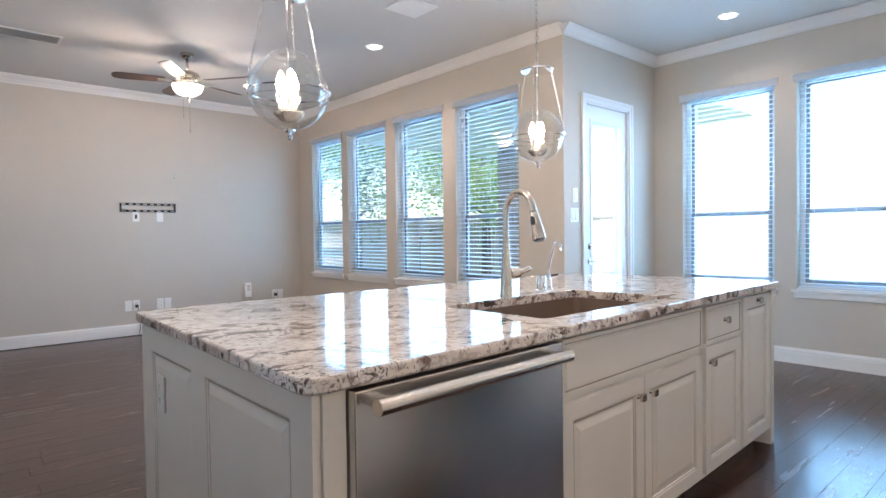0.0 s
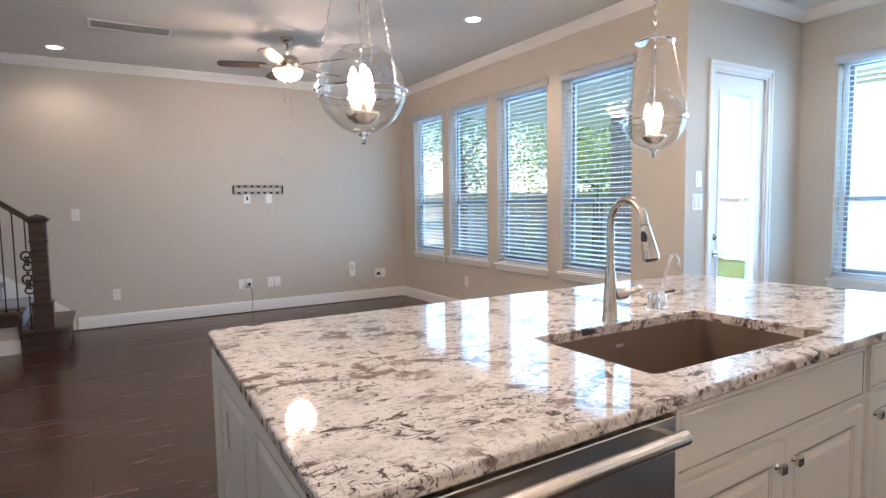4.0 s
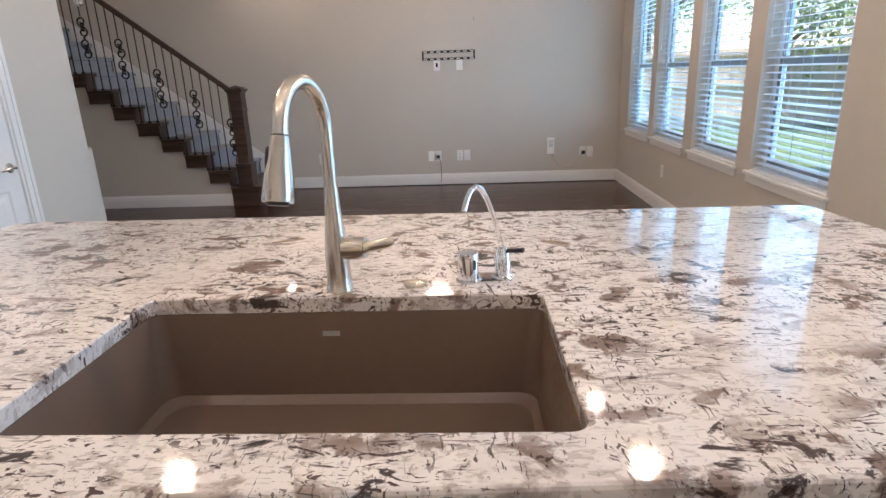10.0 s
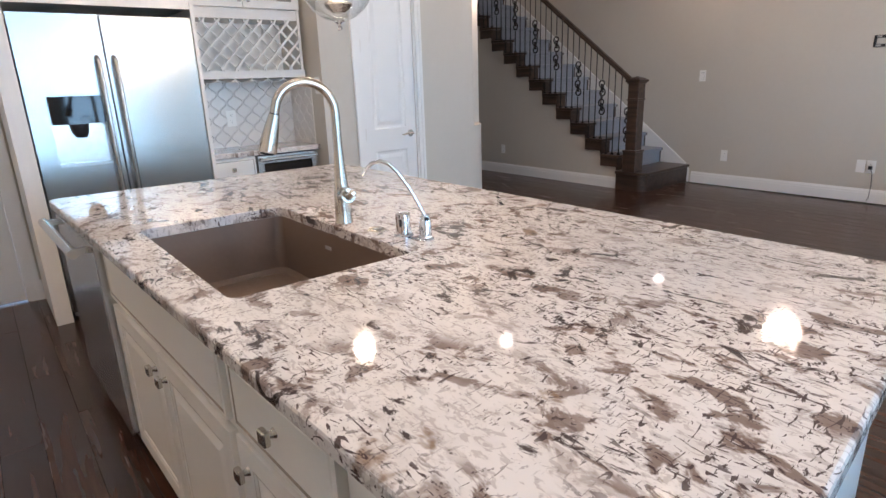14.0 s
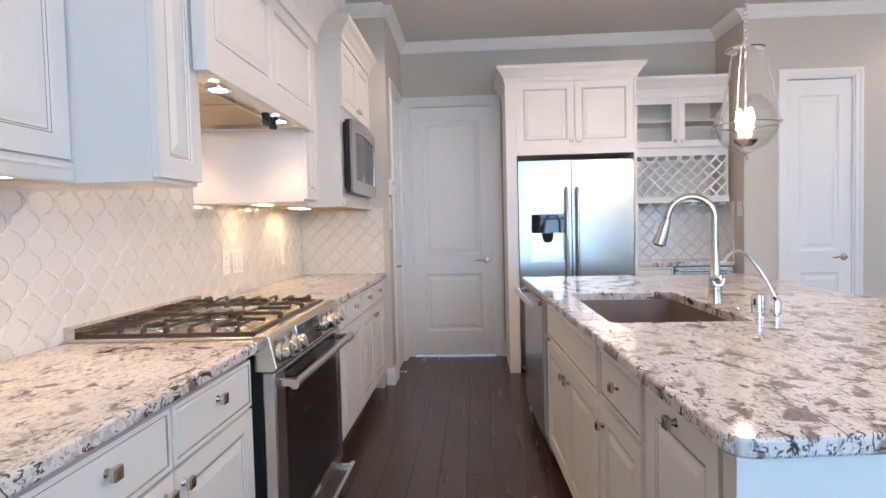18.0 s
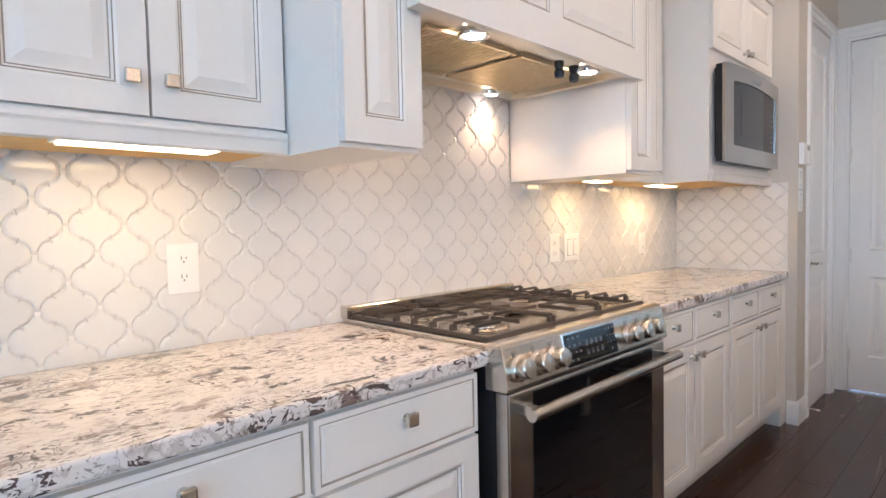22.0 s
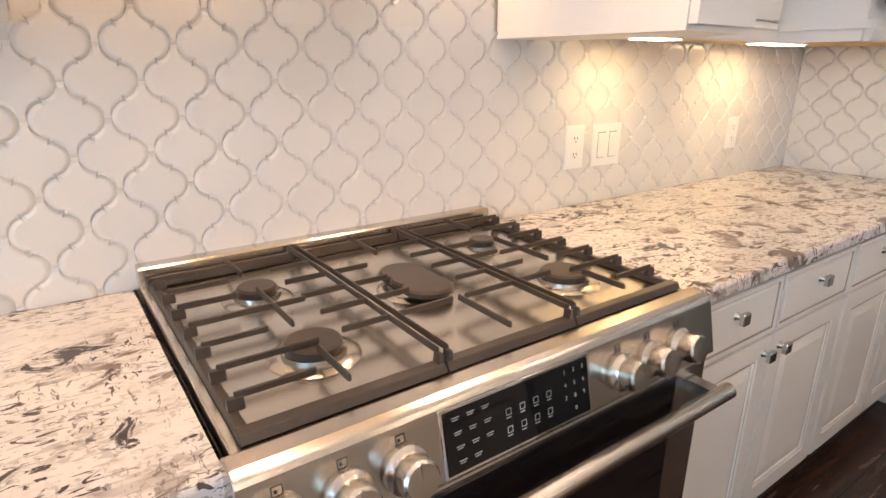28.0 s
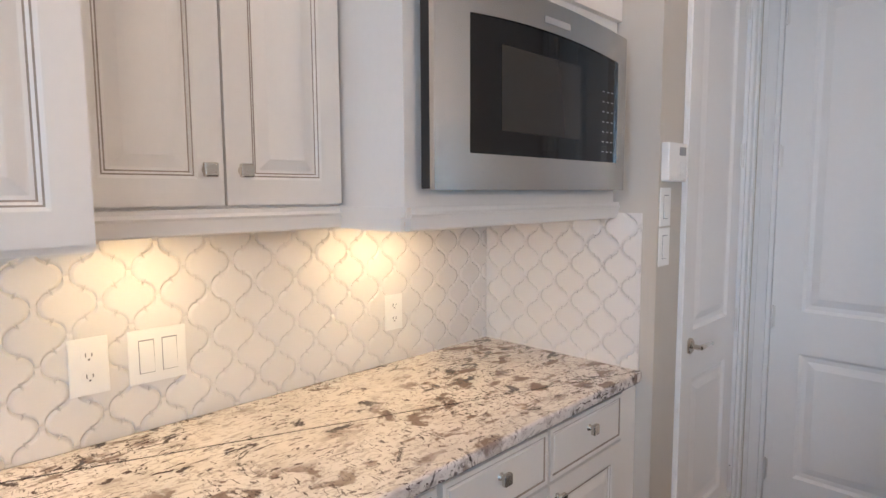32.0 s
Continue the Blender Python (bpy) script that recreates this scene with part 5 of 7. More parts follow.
bm = bmesh.new()
box(bm, dx0 + 0.006, dx1 - 0.006, -0.005, 0.030, dz0 + 0.25, dz1 - 0.006)
part("dispenser_display", bm, BLACKGLASS, fd, "black dispenser display")
bm = bmesh.new()
lathe(bm, ((0.05, dz0 + 0.249), (0.045, dz0 + 0.20), (0.028, dz0 + 0.17), (0.0, dz0 + 0.17)), 16, (dx0 + dx1) / 2, 0.018)
part("spout", bm, BLACK, fd)
bm = bmesh.new()
box(bm, sp + 0.003, W, 0.0, 0.044, 0.06, 1.815)
bevel(bm, 0.004, 2)
rd = part("fridge_door", bm, FRIDGE, fr, "brushed steel refrigerator door")
for par, x in ((fd, sp - 0.045), (rd, sp + 0.045)):
    bm = bmesh.new()
    tube(bm, [(x, -0.003, 0.70), (x, -0.045, 0.72), (x, -0.055, 0.76), (x, -0.055, 1.52), (x, -0.045, 1.56), (x, -0.003, 1.58)], 0.013, 12)
    part("handle", bm, STEEL, par, "long steel bar handle")
bm = bmesh.new()
box(bm, 0.02, W - 0.02, 0.05, 0.06, 0.003, 0.055)
part("kick_grille", bm, BLACK, fr)
e = thing("refrigerator_surround", pose(0, 0, 0), "cream cabinet with two doors over the refrigerator and side panels", "cabinet")
for y0, y1 in ((1.252, 1.342), (2.322, 2.346)):
    bm = bmesh.new()
    box(bm, XW + 0.004, FX + 0.004, y0, y1, 0.0, 2.50)
    part("side_panel", bm, PAINT, e)
bm = bmesh.new()
box(bm, XW + 0.004, FX - 0.018, 1.343, 2.321, 1.87, 2.50)
part("body", bm, PAINT, e)
bm = bmesh.new()
box(bm, FX - 0.017, FX, 1.343, 2.321, 1.865, 1.925)
part("rail", bm, PAINT, e)
for i in range(2):
    u = (2.318 - 1.344 - 0.006) / 2
    d = part("cabinet_door", cab_door_mesh(u, 0.55), None, e, at=WEST(FX + 0.003, 1.344 + i * (u + 0.006), 1.925))
    part("knob", KNOB, None, d, at=pose(u - 0.03 if i == 0 else 0.03, 0, 0.05))
cab_crown([(XW, 1.252), (FX + 0.004, 1.252), (FX + 0.004, 2.346), (XW, 2.346)][::1], "cream crown moulding over the refrigerator", -0.01)

# bar cabinets beside the refrigerator
BY0, BY1 = 2.350, YQ - 0.004
WX = XW + 0.35
e = thing("bar_wall_cabinet", WEST(WX, BY0, 0), "cream wall cabinet with glass doors over a wine lattice", "cabinet")
W, D = BY1 - BY0 - 0.03, WX - XW - 0.006
for nm, dims in (("side_panel", (0, 0.02, 0, D, 1.44, 2.45)), ("side_panel", (W - 0.02, W, 0, D, 1.44, 2.45)), ("top_panel", (0.02, W - 0.02, 0, D, 2.42, 2.45)), ("back_panel", (0.02, W - 0.02, D - 0.01, D, 1.46, 2.42)),
                 ("shelf", (0.02, W - 0.02, 0.004, D - 0.01, 1.855, 1.925)), ("shelf", (0.02, W - 0.02, 0.03, D - 0.01, 2.16, 2.178)), ("bottom_panel", (0.02, W - 0.02, 0, D - 0.01, 1.44, 1.47)), ("header", (0.0, W, -0.018, -0.001, 2.37, 2.45))):
    bm = bmesh.new()
    box(bm, *dims)
    part(nm, bm, PAINT, e)
for i in range(2):
    u = (W - 0.01) / 2
    bm = bmesh.new()
    z0, z1 = 1.93, 2.365
    for x0, x1, a, b in ((0, 0.055, 0, z1 - z0), (u - 0.055, u, 0, z1 - z0), (0.055, u - 0.055, 0, 0.055), (0.055, u - 0.055, z1 - z0 - 0.055, z1 - z0)):
        box(bm, x0, x1, 0, 0.02, a, b)
    bmesh.ops.remove_doubles(bm, verts=bm.verts, dist=1e-5)
    d = part("glass_door", bm, PAINT, e, at=pose(0.003 + i * (u + 0.004), -0.021, z0))
    bm = bmesh.new()
    box(bm, 0.05, u - 0.05, 0.009, 0.012, 0.05, z1 - z0 - 0.05)
    part("pane", bm, GLASS, d).visible_shadow = False
    part("knob", KNOB, None, d, at=pose(u - 0.028 if i == 0 else 0.028, 0, 0.05))
lx0, lx1, lz0, lz1 = 0.02, W - 0.02, 1.50, 1.85
for s in (1, -1):
    for kk in range(-3, 12):
        pts = []
        c = kk * 0.105
        for x in (lx0, lx1):
            pts.append((x, lz0 + s * (x - lx0 - c) if s > 0 else lz1 - (x - lx0 - c)))
        (xa, za), (xb, zb) = pts
        # clip to the bay
        def at_z(z):
            return xa + (z - za) * (xb - xa) / (zb - za)
        ends = sorted([max(lx0, min(at_z(lz0), at_z(lz1))), min(lx1, max(at_z(lz0), at_z(lz1)))])
        if max(lx0, min(at_z(lz0), at_z(lz1))) + 0.02 > min(lx1, max(at_z(lz0), at_z(lz1))):
            continue
        f = lambda x: za + (x - xa) * (zb - za) / (xb - xa)
        bm = bmesh.new()
        h2 = 0.011
        off = 0.0 if s > 0 else 0.0145
        vs = [bm.verts.new((x, y, f(x) + dz)) for y in (0.0 + off, 0.014 + off) for x, dz in ((ends[0], -h2), (ends[1], -h2), (ends[1], h2), (ends[0], h2))]
        for q in ((0, 1, 2, 3), (7, 6, 5, 4), (1, 0, 4, 5), (2, 1, 5, 6), (3, 2, 6, 7), (0, 3, 7, 4)):
            bm.faces.new([vs[i] for i in q])
        part("lattice_slat", bm, PAINT, e)
for i in range(7):
    x = 0.06 + i * (W - 0.12) / 6
    bm = bmesh.new()
    prism(bm, ((x - 0.032, 1.418), (x + 0.032, 1.418), (x + 0.032, 1.424), (x + 0.008, 1.428), (x + 0.008, 1.4395), (x - 0.008, 1.4395), (x - 0.008, 1.428), (x - 0.032, 1.424)), -0.018, D - 0.02, 'y')
    part("stemware_rail", bm, PAINT, e)
bm = bmesh.new()
box(bm, 0.0, W, -0.018, -0.001, 1.44, 1.495)
part("apron", bm, PAINT, e)
cab_crown([(WX + 0.018, BY0), (WX + 0.018, BY1 - 0.05)], "cream crown moulding over the bar cabinet", -0.075)
BFX = -0.76
e = thing("bar_countertop", pose(0, 0, 0), "polished white granite counter of the drinks bar", "countertop")
bm = bmesh.new()
slab(bm, [(XW + 0.002, BY0), (BFX + 0.03, BY0), (BFX + 0.03, BY1), (XW + 0.002, BY1)], 0.878, 0.916, 0.006)
part("slab", bm, GRANITE, e)
e = thing("bar_base_cabinet", WEST(BFX, BY0, 0), "cream base cabinet with one drawer over a door", "cabinet")
cab_body(e, 0.37, 0.41, 0.876)
front("drawer_front", drawer_mesh(0.35, 0.15), e, 0.01, -0.02, 0.715, (0.175, 0.075))
front("cabinet_door", cab_door_mesh(0.35, 0.57), e, 0.01, -0.02, 0.135, (0.315, 0.525))
e = thing("wine_cooler", WEST(BFX, BY0 + 0.374, 0), "under-counter wine cooler with dark glass door and steel handle", "wine cooler")
W = BY1 - BY0 - 0.374 - 0.03
bm = bmesh.new()
box(bm, 0.002, W - 0.002, 0.02, 0.41, 0.01, 0.872)
part("body", bm, BLACK, e)
bm = bmesh.new()
for x0, x1, z0, z1 in ((0.004, 0.05, 0.10, 0.868), (W - 0.05, W - 0.004, 0.10, 0.868), (0.05, W - 0.05, 0.10, 0.15), (0.05, W - 0.05, 0.81, 0.868)):
    box(bm, x0, x1, -0.02, 0.018, z0, z1)
part("door_frame", bm, STEEL, e)
bm = bmesh.new()
box(bm, 0.05, W - 0.05, -0.012, 0.010, 0.15, 0.81)
part("door_glass", bm, BLACKGLASS, e)
bm = bmesh.new()
bar_handle(bm, 0.02, W - 0.02, -0.06, 0.84, 0.011, 0.04)
part("handle", bm, STEELH, e)

# ---- sink and taps ----
sk = thing("kitchen_sink", pose(0, 0, 0), "taupe composite undermount sink, empty", "sink")
bm = bmesh.new()
b0 = rounded(SX0 - 0.002, SX1 + 0.002, SY0 - 0.002, SY1 + 0.002, 0.03)
b1 = rounded(SX0 + 0.012, SX1 - 0.012, SY0 + 0.012, SY1 - 0.012, 0.045)
b2 = rounded(SX0 + 0.03, SX1 - 0.03, SY0 + 0.03, SY1 - 0.03, 0.05)
o0 = rounded(SX0 - 0.03, SX1 + 0.03, SY0 - 0.03, SY1 + 0.03, 0.04)
loops = [[bm.verts.new((x, y, z)) for x, y in p] for p, z in ((o0, 0.64), (o0, 0.877), (b0, 0.877), (b1, 0.70), (b1, 0.672), (b2, 0.655))]
for a, c in zip(loops, loops[1:]):
    for i in range(len(a)):
        j = (i + 1) % len(a)
        bm.faces.new((a[i], a[j], c[j], c[i])).smooth = True
bm.faces.new(loops[-1])
bm.faces.new(loops[0][::-1])
bmesh.ops.recalc_face_normals(bm, faces=bm.faces)
part("basin", bm, SINKM, sk)
bm = bmesh.new()
lathe(bm, ((0.058, 0.656), (0.056, 0.662), (0.046, 0.660), (0.040, 0.657)), 24, 1.85, 1.705)
dr = part("drain_ring", bm, CHROME, sk)
bm = bmesh.new()
lathe(bm, ((0.040, 0.6565), (0.030, 0.6575), (0.028, 0.664), (0.010, 0.666), (0.0, 0.672)), 24, 1.85, 1.705)
part("strainer", bm, BLACK, dr)
bm = bmesh.new()
box(bm, 1.775, 1.815, SY1 - 0.0158, SY1 - 0.0142, 0.826, 0.838)
part("badge", bm, LEGEND, sk)

f = thing("kitchen_faucet", pose(1.81, 2.03, 0.916, 0, 0, -11), "brushed nickel gooseneck pull-down faucet with side lever", "faucet")
bm = bmesh.new()
lathe(bm, ((0.0, 0.0), (0.032, 0.0), (0.0315, 0.006), (0.029, 0.012), (0.028, 0.05), (0.027, 0.09), (0.0225, 0.15), (0.018, 0.20), (0.0155, 0.25)), 28)
part("base", bm, NICKEL, f)
pts = [(0, 0, 0.25), (0, 0, 0.36)] + [(0, -0.098 + 0.098 * math.cos(a), 0.375 + 0.098 * math.sin(a)) for a in [math.pi * i / 14 for i in range(15)]][:13]
pts += [(-0.0, -0.1975, 0.378)]
bm = bmesh.new()
tube(bm, pts, 0.0148, 16)
part("spout", bm, NICKEL, f)
bm = bmesh.new()
lathe(bm, ((0.0, 0.0), (0.029, 0.0), (0.030, 0.006), (0.0275, 0.04), (0.020, 0.10), (0.0165, 0.122), (0.0, 0.122)), 24)
hd = part("spray_head", bm, NICKEL, f, "conical spray head", at=pose(0.0, -0.233, 0.261, -17))
bm = bmesh.new()
lathe(bm, ((0.0, -0.006), (0.020, -0.006), (0.022, 0.0)), 20)
part("nozzle", bm, BLACK, hd)
bm = bmesh.new()
lathe(bm, ((0.0, 0.0), (0.012, 0.0), (0.011, 0.006), (0.0, 0.008)), 18)
for v in bm.verts:
    v.co = Vector((v.co.x, v.co.y * 2.2, v.co.z))
part("button", bm, BLACK, hd, at=pose(-0.0165, -0.006, 0.078, 90, 0, -75))
bm = bmesh.new()
lathe(bm, ((0.0167, 0.1222), (0.0167, 0.1245), (0.0, 0.1245)), 24)
part("joint_ring", bm, BLACK, hd)
bm = bmesh.new()
tube(bm, [(0.02, 0, 0.10), (0.05, 0, 0.103), (0.072, 0, 0.105)], 0.022, 16, radii=[0.024, 0.027, 0.024])
lv = part("valve_body", bm, NICKEL, f)
bm = bmesh.new()
tube(bm, [(0.072, 0, 0.105), (0.085, 0, 0.108), (0.105, -0.004, 0.114), (0.130, -0.006, 0.122), (0.142, -0.006, 0.124)], 0.01, 12, radii=[0.016, 0.012, 0.013, 0.013, 0.006])
part("lever", bm, NICKEL, lv)

# chrome air-gap cap between faucet and water tap
f = thing("air_gap_cap", pose(2.113, 2.070, 0.916), "chrome air-gap cap on the island top", "air gap")
bm = bmesh.new()
lathe(bm, ((0.0, 0.0), (0.031, 0.0), (0.031, 0.004), (0.025, 0.008), (0.0245, 0.060), (0.023, 0.072), (0.016, 0.076), (0.0, 0.077)), 28)
part("cap", bm, CHROME, f)
bm = bmesh.new()
box(bm, 0.0238, 0.0252, -0.004, 0.004, 0.034, 0.058)
part("slot", bm, BLACK, f, at=pose(0, 0, 0, 0, 0, -55))
f = thing("disposal_button", pose(1.985, 2.052, 0.916), "round brushed nickel push button set in the stone", "button")
bm = bmesh.new()
lathe(bm, ((0.0, 0.0), (0.028, 0.0), (0.028, 0.004), (0.020, 0.006), (0.019, 0.0045), (0.0, 0.006)), 24)
part("button", bm, NICKEL, f)
f = thing("drinking_water_tap", pose(2.195, 2.093, 0.916, 0, 0, -24), "small chrome gooseneck filtered-water tap with black lever", "faucet")
bm = bmesh.new()
lathe(bm, ((0.0, 0.0), (0.027, 0.0), (0.027, 0.003), (0.020, 0.007), (0.019, 0.055), (0.0165, 0.062), (0.012, 0.075), (0.0, 0.076)), 24)
part("base", bm, CHROME, f)
bm = bmesh.new()
tube(bm, [(0, 0, 0.07), (-0.002, -0.012, 0.10), (-0.005, -0.042, 0.16), (-0.009, -0.076, 0.212), (-0.012, -0.098, 0.235), (-0.014, -0.122, 0.245), (-0.016, -0.146, 0.240), (-0.018, -0.164, 0.222), (-0.019, -0.174, 0.202)], 0.0062, 12)
part("spout", bm, CHROME, f)
bm = bmesh.new()
tube(bm, [(0.01, 0, 0.068), (0.035, -0.004, 0.072), (0.055, -0.006, 0.076)], 0.005, 10, radii=[0.005, 0.0055, 0.006])
part("lever", bm, BLACK, f, "black lever")

# ---- ceiling lights ----


def chain(bm, p0, p1, link=0.017, r=0.0016):
    p0, p1 = Vector(p0), Vector(p1)
    n = max(2, int((p1 - p0).length / (link * 0.8)))
    d = (p1 - p0).normalized()
    u = d.orthogonal().normalized()
    w = d.cross(u)
    for i in range(n):
        c = p0 + (p1 - p0) * (i + 0.5) / n
        s = u if i % 2 else w
        pts = [c + d * link * 0.5 * math.sin(a) + s * link * 0.32 * math.cos(a) for a in [2 * math.pi * j / 8 for j in range(9)]]
        tube(bm, pts, r, 4, caps=False)


def pendant(x, y, label):
    e = thing("pendant_light", pose(x, y, 0), label, "lamp", "pendants over the island")
    gz, R0 = 1.825, 0.166
    bm = bmesh.new()
    lathe(bm, [(R0 * math.sin(a), gz - R0 * math.cos(a)) for a in [math.pi * (0.05 + 0.80 * i / 26) for i in range(27)]] + [(0.078, gz + 0.152)], 40)
    g = part("globe", bm, GLOBE, e, "clear blown glass globe")
    g.visible_shadow = False
    for rr, zz, nm in ((0.0785, gz + 0.1525, "glass_lip"), (0.1645, gz - 0.035, "glass_seam")):
        bm = bmesh.new()
        tube(bm, [(rr * math.cos(a), rr * math.sin(a), zz) for a in [2 * math.pi * i / 40 for i in range(41)]], 0.0028, 6, caps=False)
        part(nm, bm, GLOBE, g).visible_shadow = False
    bm = bmesh.new()
    pts = [(0.174 * math.cos(a), 0.174 * math.sin(a), gz - 0.005) for a in [2 * math.pi * i / 48 for i in range(49)]]
    tube(bm, pts, 0.0045, 6, caps=False)
    rg = part("ring", bm, CHROME, e, "chrome band round the globe")
    bm = bmesh.new()
    lathe(bm, ((0.0, 1.617), (0.010, 1.622), (0.013, 1.632), (0.006, 1.640), (0.008, 1.648), (0.024, 1.655), (0.026, 1.662), (0.0, 1.664)), 20)
    part("finial", bm, CHROME, e)
    bm = bmesh.new()
    lathe(bm, ((0.0, gz - 0.13), (0.030, gz - 0.128), (0.058, gz - 0.108), (0.066, gz - 0.095), (0.064, gz - 0.085), (0.044, gz - 0.08), (0.0, gz - 0.08)), 28)
    part("candle_tray", bm, NICKEL, e)
    for i in range(3):
        a = 2 * math.pi * i / 3 + 0.4
        cx, cy = 0.033 * math.cos(a), 0.033 * math.sin(a)
        bm = bmesh.new()
        lathe(bm, ((0.0, gz - 0.08), (0.0105, gz - 0.08), (0.0105, gz - 0.01), (0.0, gz - 0.01)), 12, cx, cy)
        c = part("candle_sleeve", bm, NICKEL, e)
        bm = bmesh.new()
        lathe(bm, ((0.0, gz - 0.0095), (0.011, gz - 0.006), (0.022, gz + 0.024), (0.018, gz + 0.050), (0.007, gz + 0.082), (0.0, gz + 0.090)), 14, cx, cy)
        part("bulb", bm, BULB, c, "lit flame bulb").visible_shadow = False
    bm = bmesh.new()
    tube(bm, [(0, 0, gz - 0.09), (0, 0, 2.245)], 0.005, 8)
    part("rod", bm, CHROME, e)
    bm = bmesh.new()
    lathe(bm, ((0.0, 2.228), (0.060, 2.230), (0.100, 2.238), (0.106, 2.244), (0.100, 2.252), (0.050, 2.262), (0.016, 2.276), (0.010, 2.298), (0.0, 2.302)), 32)
    part("crown_plate", bm, CHROME, e)
    for i in range(3):
        a = 2 * math.pi * i / 3 + 0.9
        bm = bmesh.new()
        chain(bm, (0.178 * math.cos(a), 0.178 * math.sin(a), gz), (0.092 * math.cos(a), 0.092 * math.sin(a), 2.235))
        part("chain", bm, CHROME, e)
        bm = bmesh.new()
        lathe(bm, ((0, gz - 0.014), (0.008, gz - 0.010), (0.008, gz + 0.004), (0, gz + 0.008)), 10, 0.181 * math.cos(a), 0.181 * math.sin(a))
        part("ring_stud", bm, CHROME, rg)
    bm = bmesh.new()
    chain(bm, (0, 0, 2.295), (0, 0, CH - 0.03), 0.03, 0.0024)
    part("suspension_chain", bm, CHROME, e)
    bm = bmesh.new()
    lathe(bm, ((0.0, CH - 0.034), (0.02, CH - 0.032), (0.055, CH - 0.018), (0.064, CH - 0.002), (0.0, CH - 0.002)), 28)
    part("canopy", bm, CHROME, e)
    lamp("pendant_bulbs", 'POINT', pose(x, y, gz + 0.03), 4, SOFT, soft=0.03)


pendant(1.00, 2.535, "chrome pendant with clear glass globe and three lit candles")
pendant(2.755, 2.60, "chrome pendant with clear glass globe and three lit candles")


def can(x, y, z=CH, power=7.0):
    e = thing("recessed_light", pose(x, y, z), "white recessed ceiling downlight, lit", "lamp", "recessed ceiling lights")
    bm = bmesh.new()
    lathe(bm, ((0.062, -0.003), (0.068, -0.009), (0.085, -0.008), (0.090, -0.001)), 28)
    part("trim_ring", bm, PLATE, e)
    bm = bmesh.new()
    lathe(bm, ((0.0, -0.0045), (0.0625, -0.0035)), 28)
    part("lens", bm, CANLIGHT, e)
    lamp("can_light", 'SPOT', look((x, y, z - 0.02), (x, y, 0)), power, SOFT, cone=140, soft=0.035)


for x, y, pw in ((3.11, 4.89, 18), (4.98, 2.31, 6), (-0.21, 7.66, 6), (-0.25, 4.9, 8), (0.4, 0.76, 8), (2.0, 0.70, 6), (3.6, 0.62, 6), (0.55, 2.0, 4), (2.3, 1.75, 4), (3.75, 2.3, 4.5)):
    can(x, y, power=pw)
# unseen stairwell downlight, added to give the warm light on the stair wall
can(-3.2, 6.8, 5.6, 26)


def vent(x0, x1, y0, y1, along, label):
    e = thing("ceiling_vent", pose(0, 0, CH), label, "vent", "ceiling vents")
    bm = bmesh.new()
    for a, b, c, d in ((x0, x1, y0, y0 + 0.02), (x0, x1, y1 - 0.02, y1), (x0, x0 + 0.02, y0 + 0.02, y1 - 0.02), (x1 - 0.02, x1, y0 + 0.02, y1 - 0.02)):
        box(bm, a, b, c, d, -0.010, -0.001)
    part("frame", bm, PLATE, e)
    # black sheet in place of the shade between the louvers
    bm = bmesh.new()
    box(bm, x0 + 0.02, x1 - 0.02, y0 + 0.02, y1 - 0.02, -0.003, -0.0015)
    part("backing", bm, BLACK, e)
    n = int((x1 - x0 if along == 'x' else y1 - y0) / 0.017)
    for i in range(n):
        t = (i + 0.5) / n
        bm = bmesh.new()
        if along == 'x':
            x = x0 + 0.02 + (x1 - x0 - 0.04) * t
            box(bm, x - 0.0025, x + 0.0025, y0 + 0.02, y1 - 0.02, -0.009, -0.0035)
        else:
            y = y0 + 0.02 + (y1 - y0 - 0.04) * t
            box(bm, x0 + 0.02, x1 - 0.02, y - 0.004, y + 0.004, -0.009, -0.0035)
        part("slat", bm, PLATE, e)


vent(0.10, 0.78, 6.45, 6.72, 'x', "white return-air grille in the ceiling")
vent(2.62, 2.94, 3.75, 4.05, 'y', "white supply register in the ceiling")
e = thing("smoke_detector", pose(-0.95, 7.6, CH), "round white smoke detector on the ceiling", "smoke detector")
bm = bmesh.new()
lathe(bm, ((0.0, -0.034), (0.045, -0.032), (0.060, -0.020), (0.064, -0.001)), 24)
part("cover", bm, PLATE, e)

# ceiling fan
FANX, FANY = 1.79, 6.25
e = thing("ceiling_fan", pose(FANX, FANY, 0), "nickel ceiling fan with five walnut blades and a lit glass bowl", "fan")
bm = bmesh.new()
lathe(bm, ((0.0, CH - 0.002), (0.066, CH - 0.002), (0.064, CH - 0.03), (0.045, CH - 0.05), (0.02, CH - 0.055)), 24)
part("canopy", bm, NICKEL, e)
bm = bmesh.new()
tube(bm, [(0, 0, CH - 0.05), (0, 0, 2.86)], 0.012, 10)
part("downrod", bm, NICKEL, e)
bm = bmesh.new()
lathe(bm, ((0.02, 2.885), (0.055, 2.875), (0.105, 2.85), (0.118, 2.82), (0.112, 2.79), (0.075, 2.775), (0.07, 2.755), (0.10, 2.745), (0.115, 2.735), (0.0, 2.735)), 32)
part("motor_housing", bm, NICKEL, e)
bm = bmesh.new()
lathe(bm, ((0.142, 2.728), (0.138, 2.700), (0.115, 2.665), (0.075, 2.640), (0.0, 2.632)), 32)
part("glass_bowl", bm, FANGLOW, e, "lit alabaster glass bowl").visible_shadow = False
bm = bmesh.new()
lathe(bm, ((0.145, 2.728), (0.147, 2.738), (0.11, 2.744)), 32)
part("bowl_rim", bm, NICKEL, e)
bm = bmesh.new()
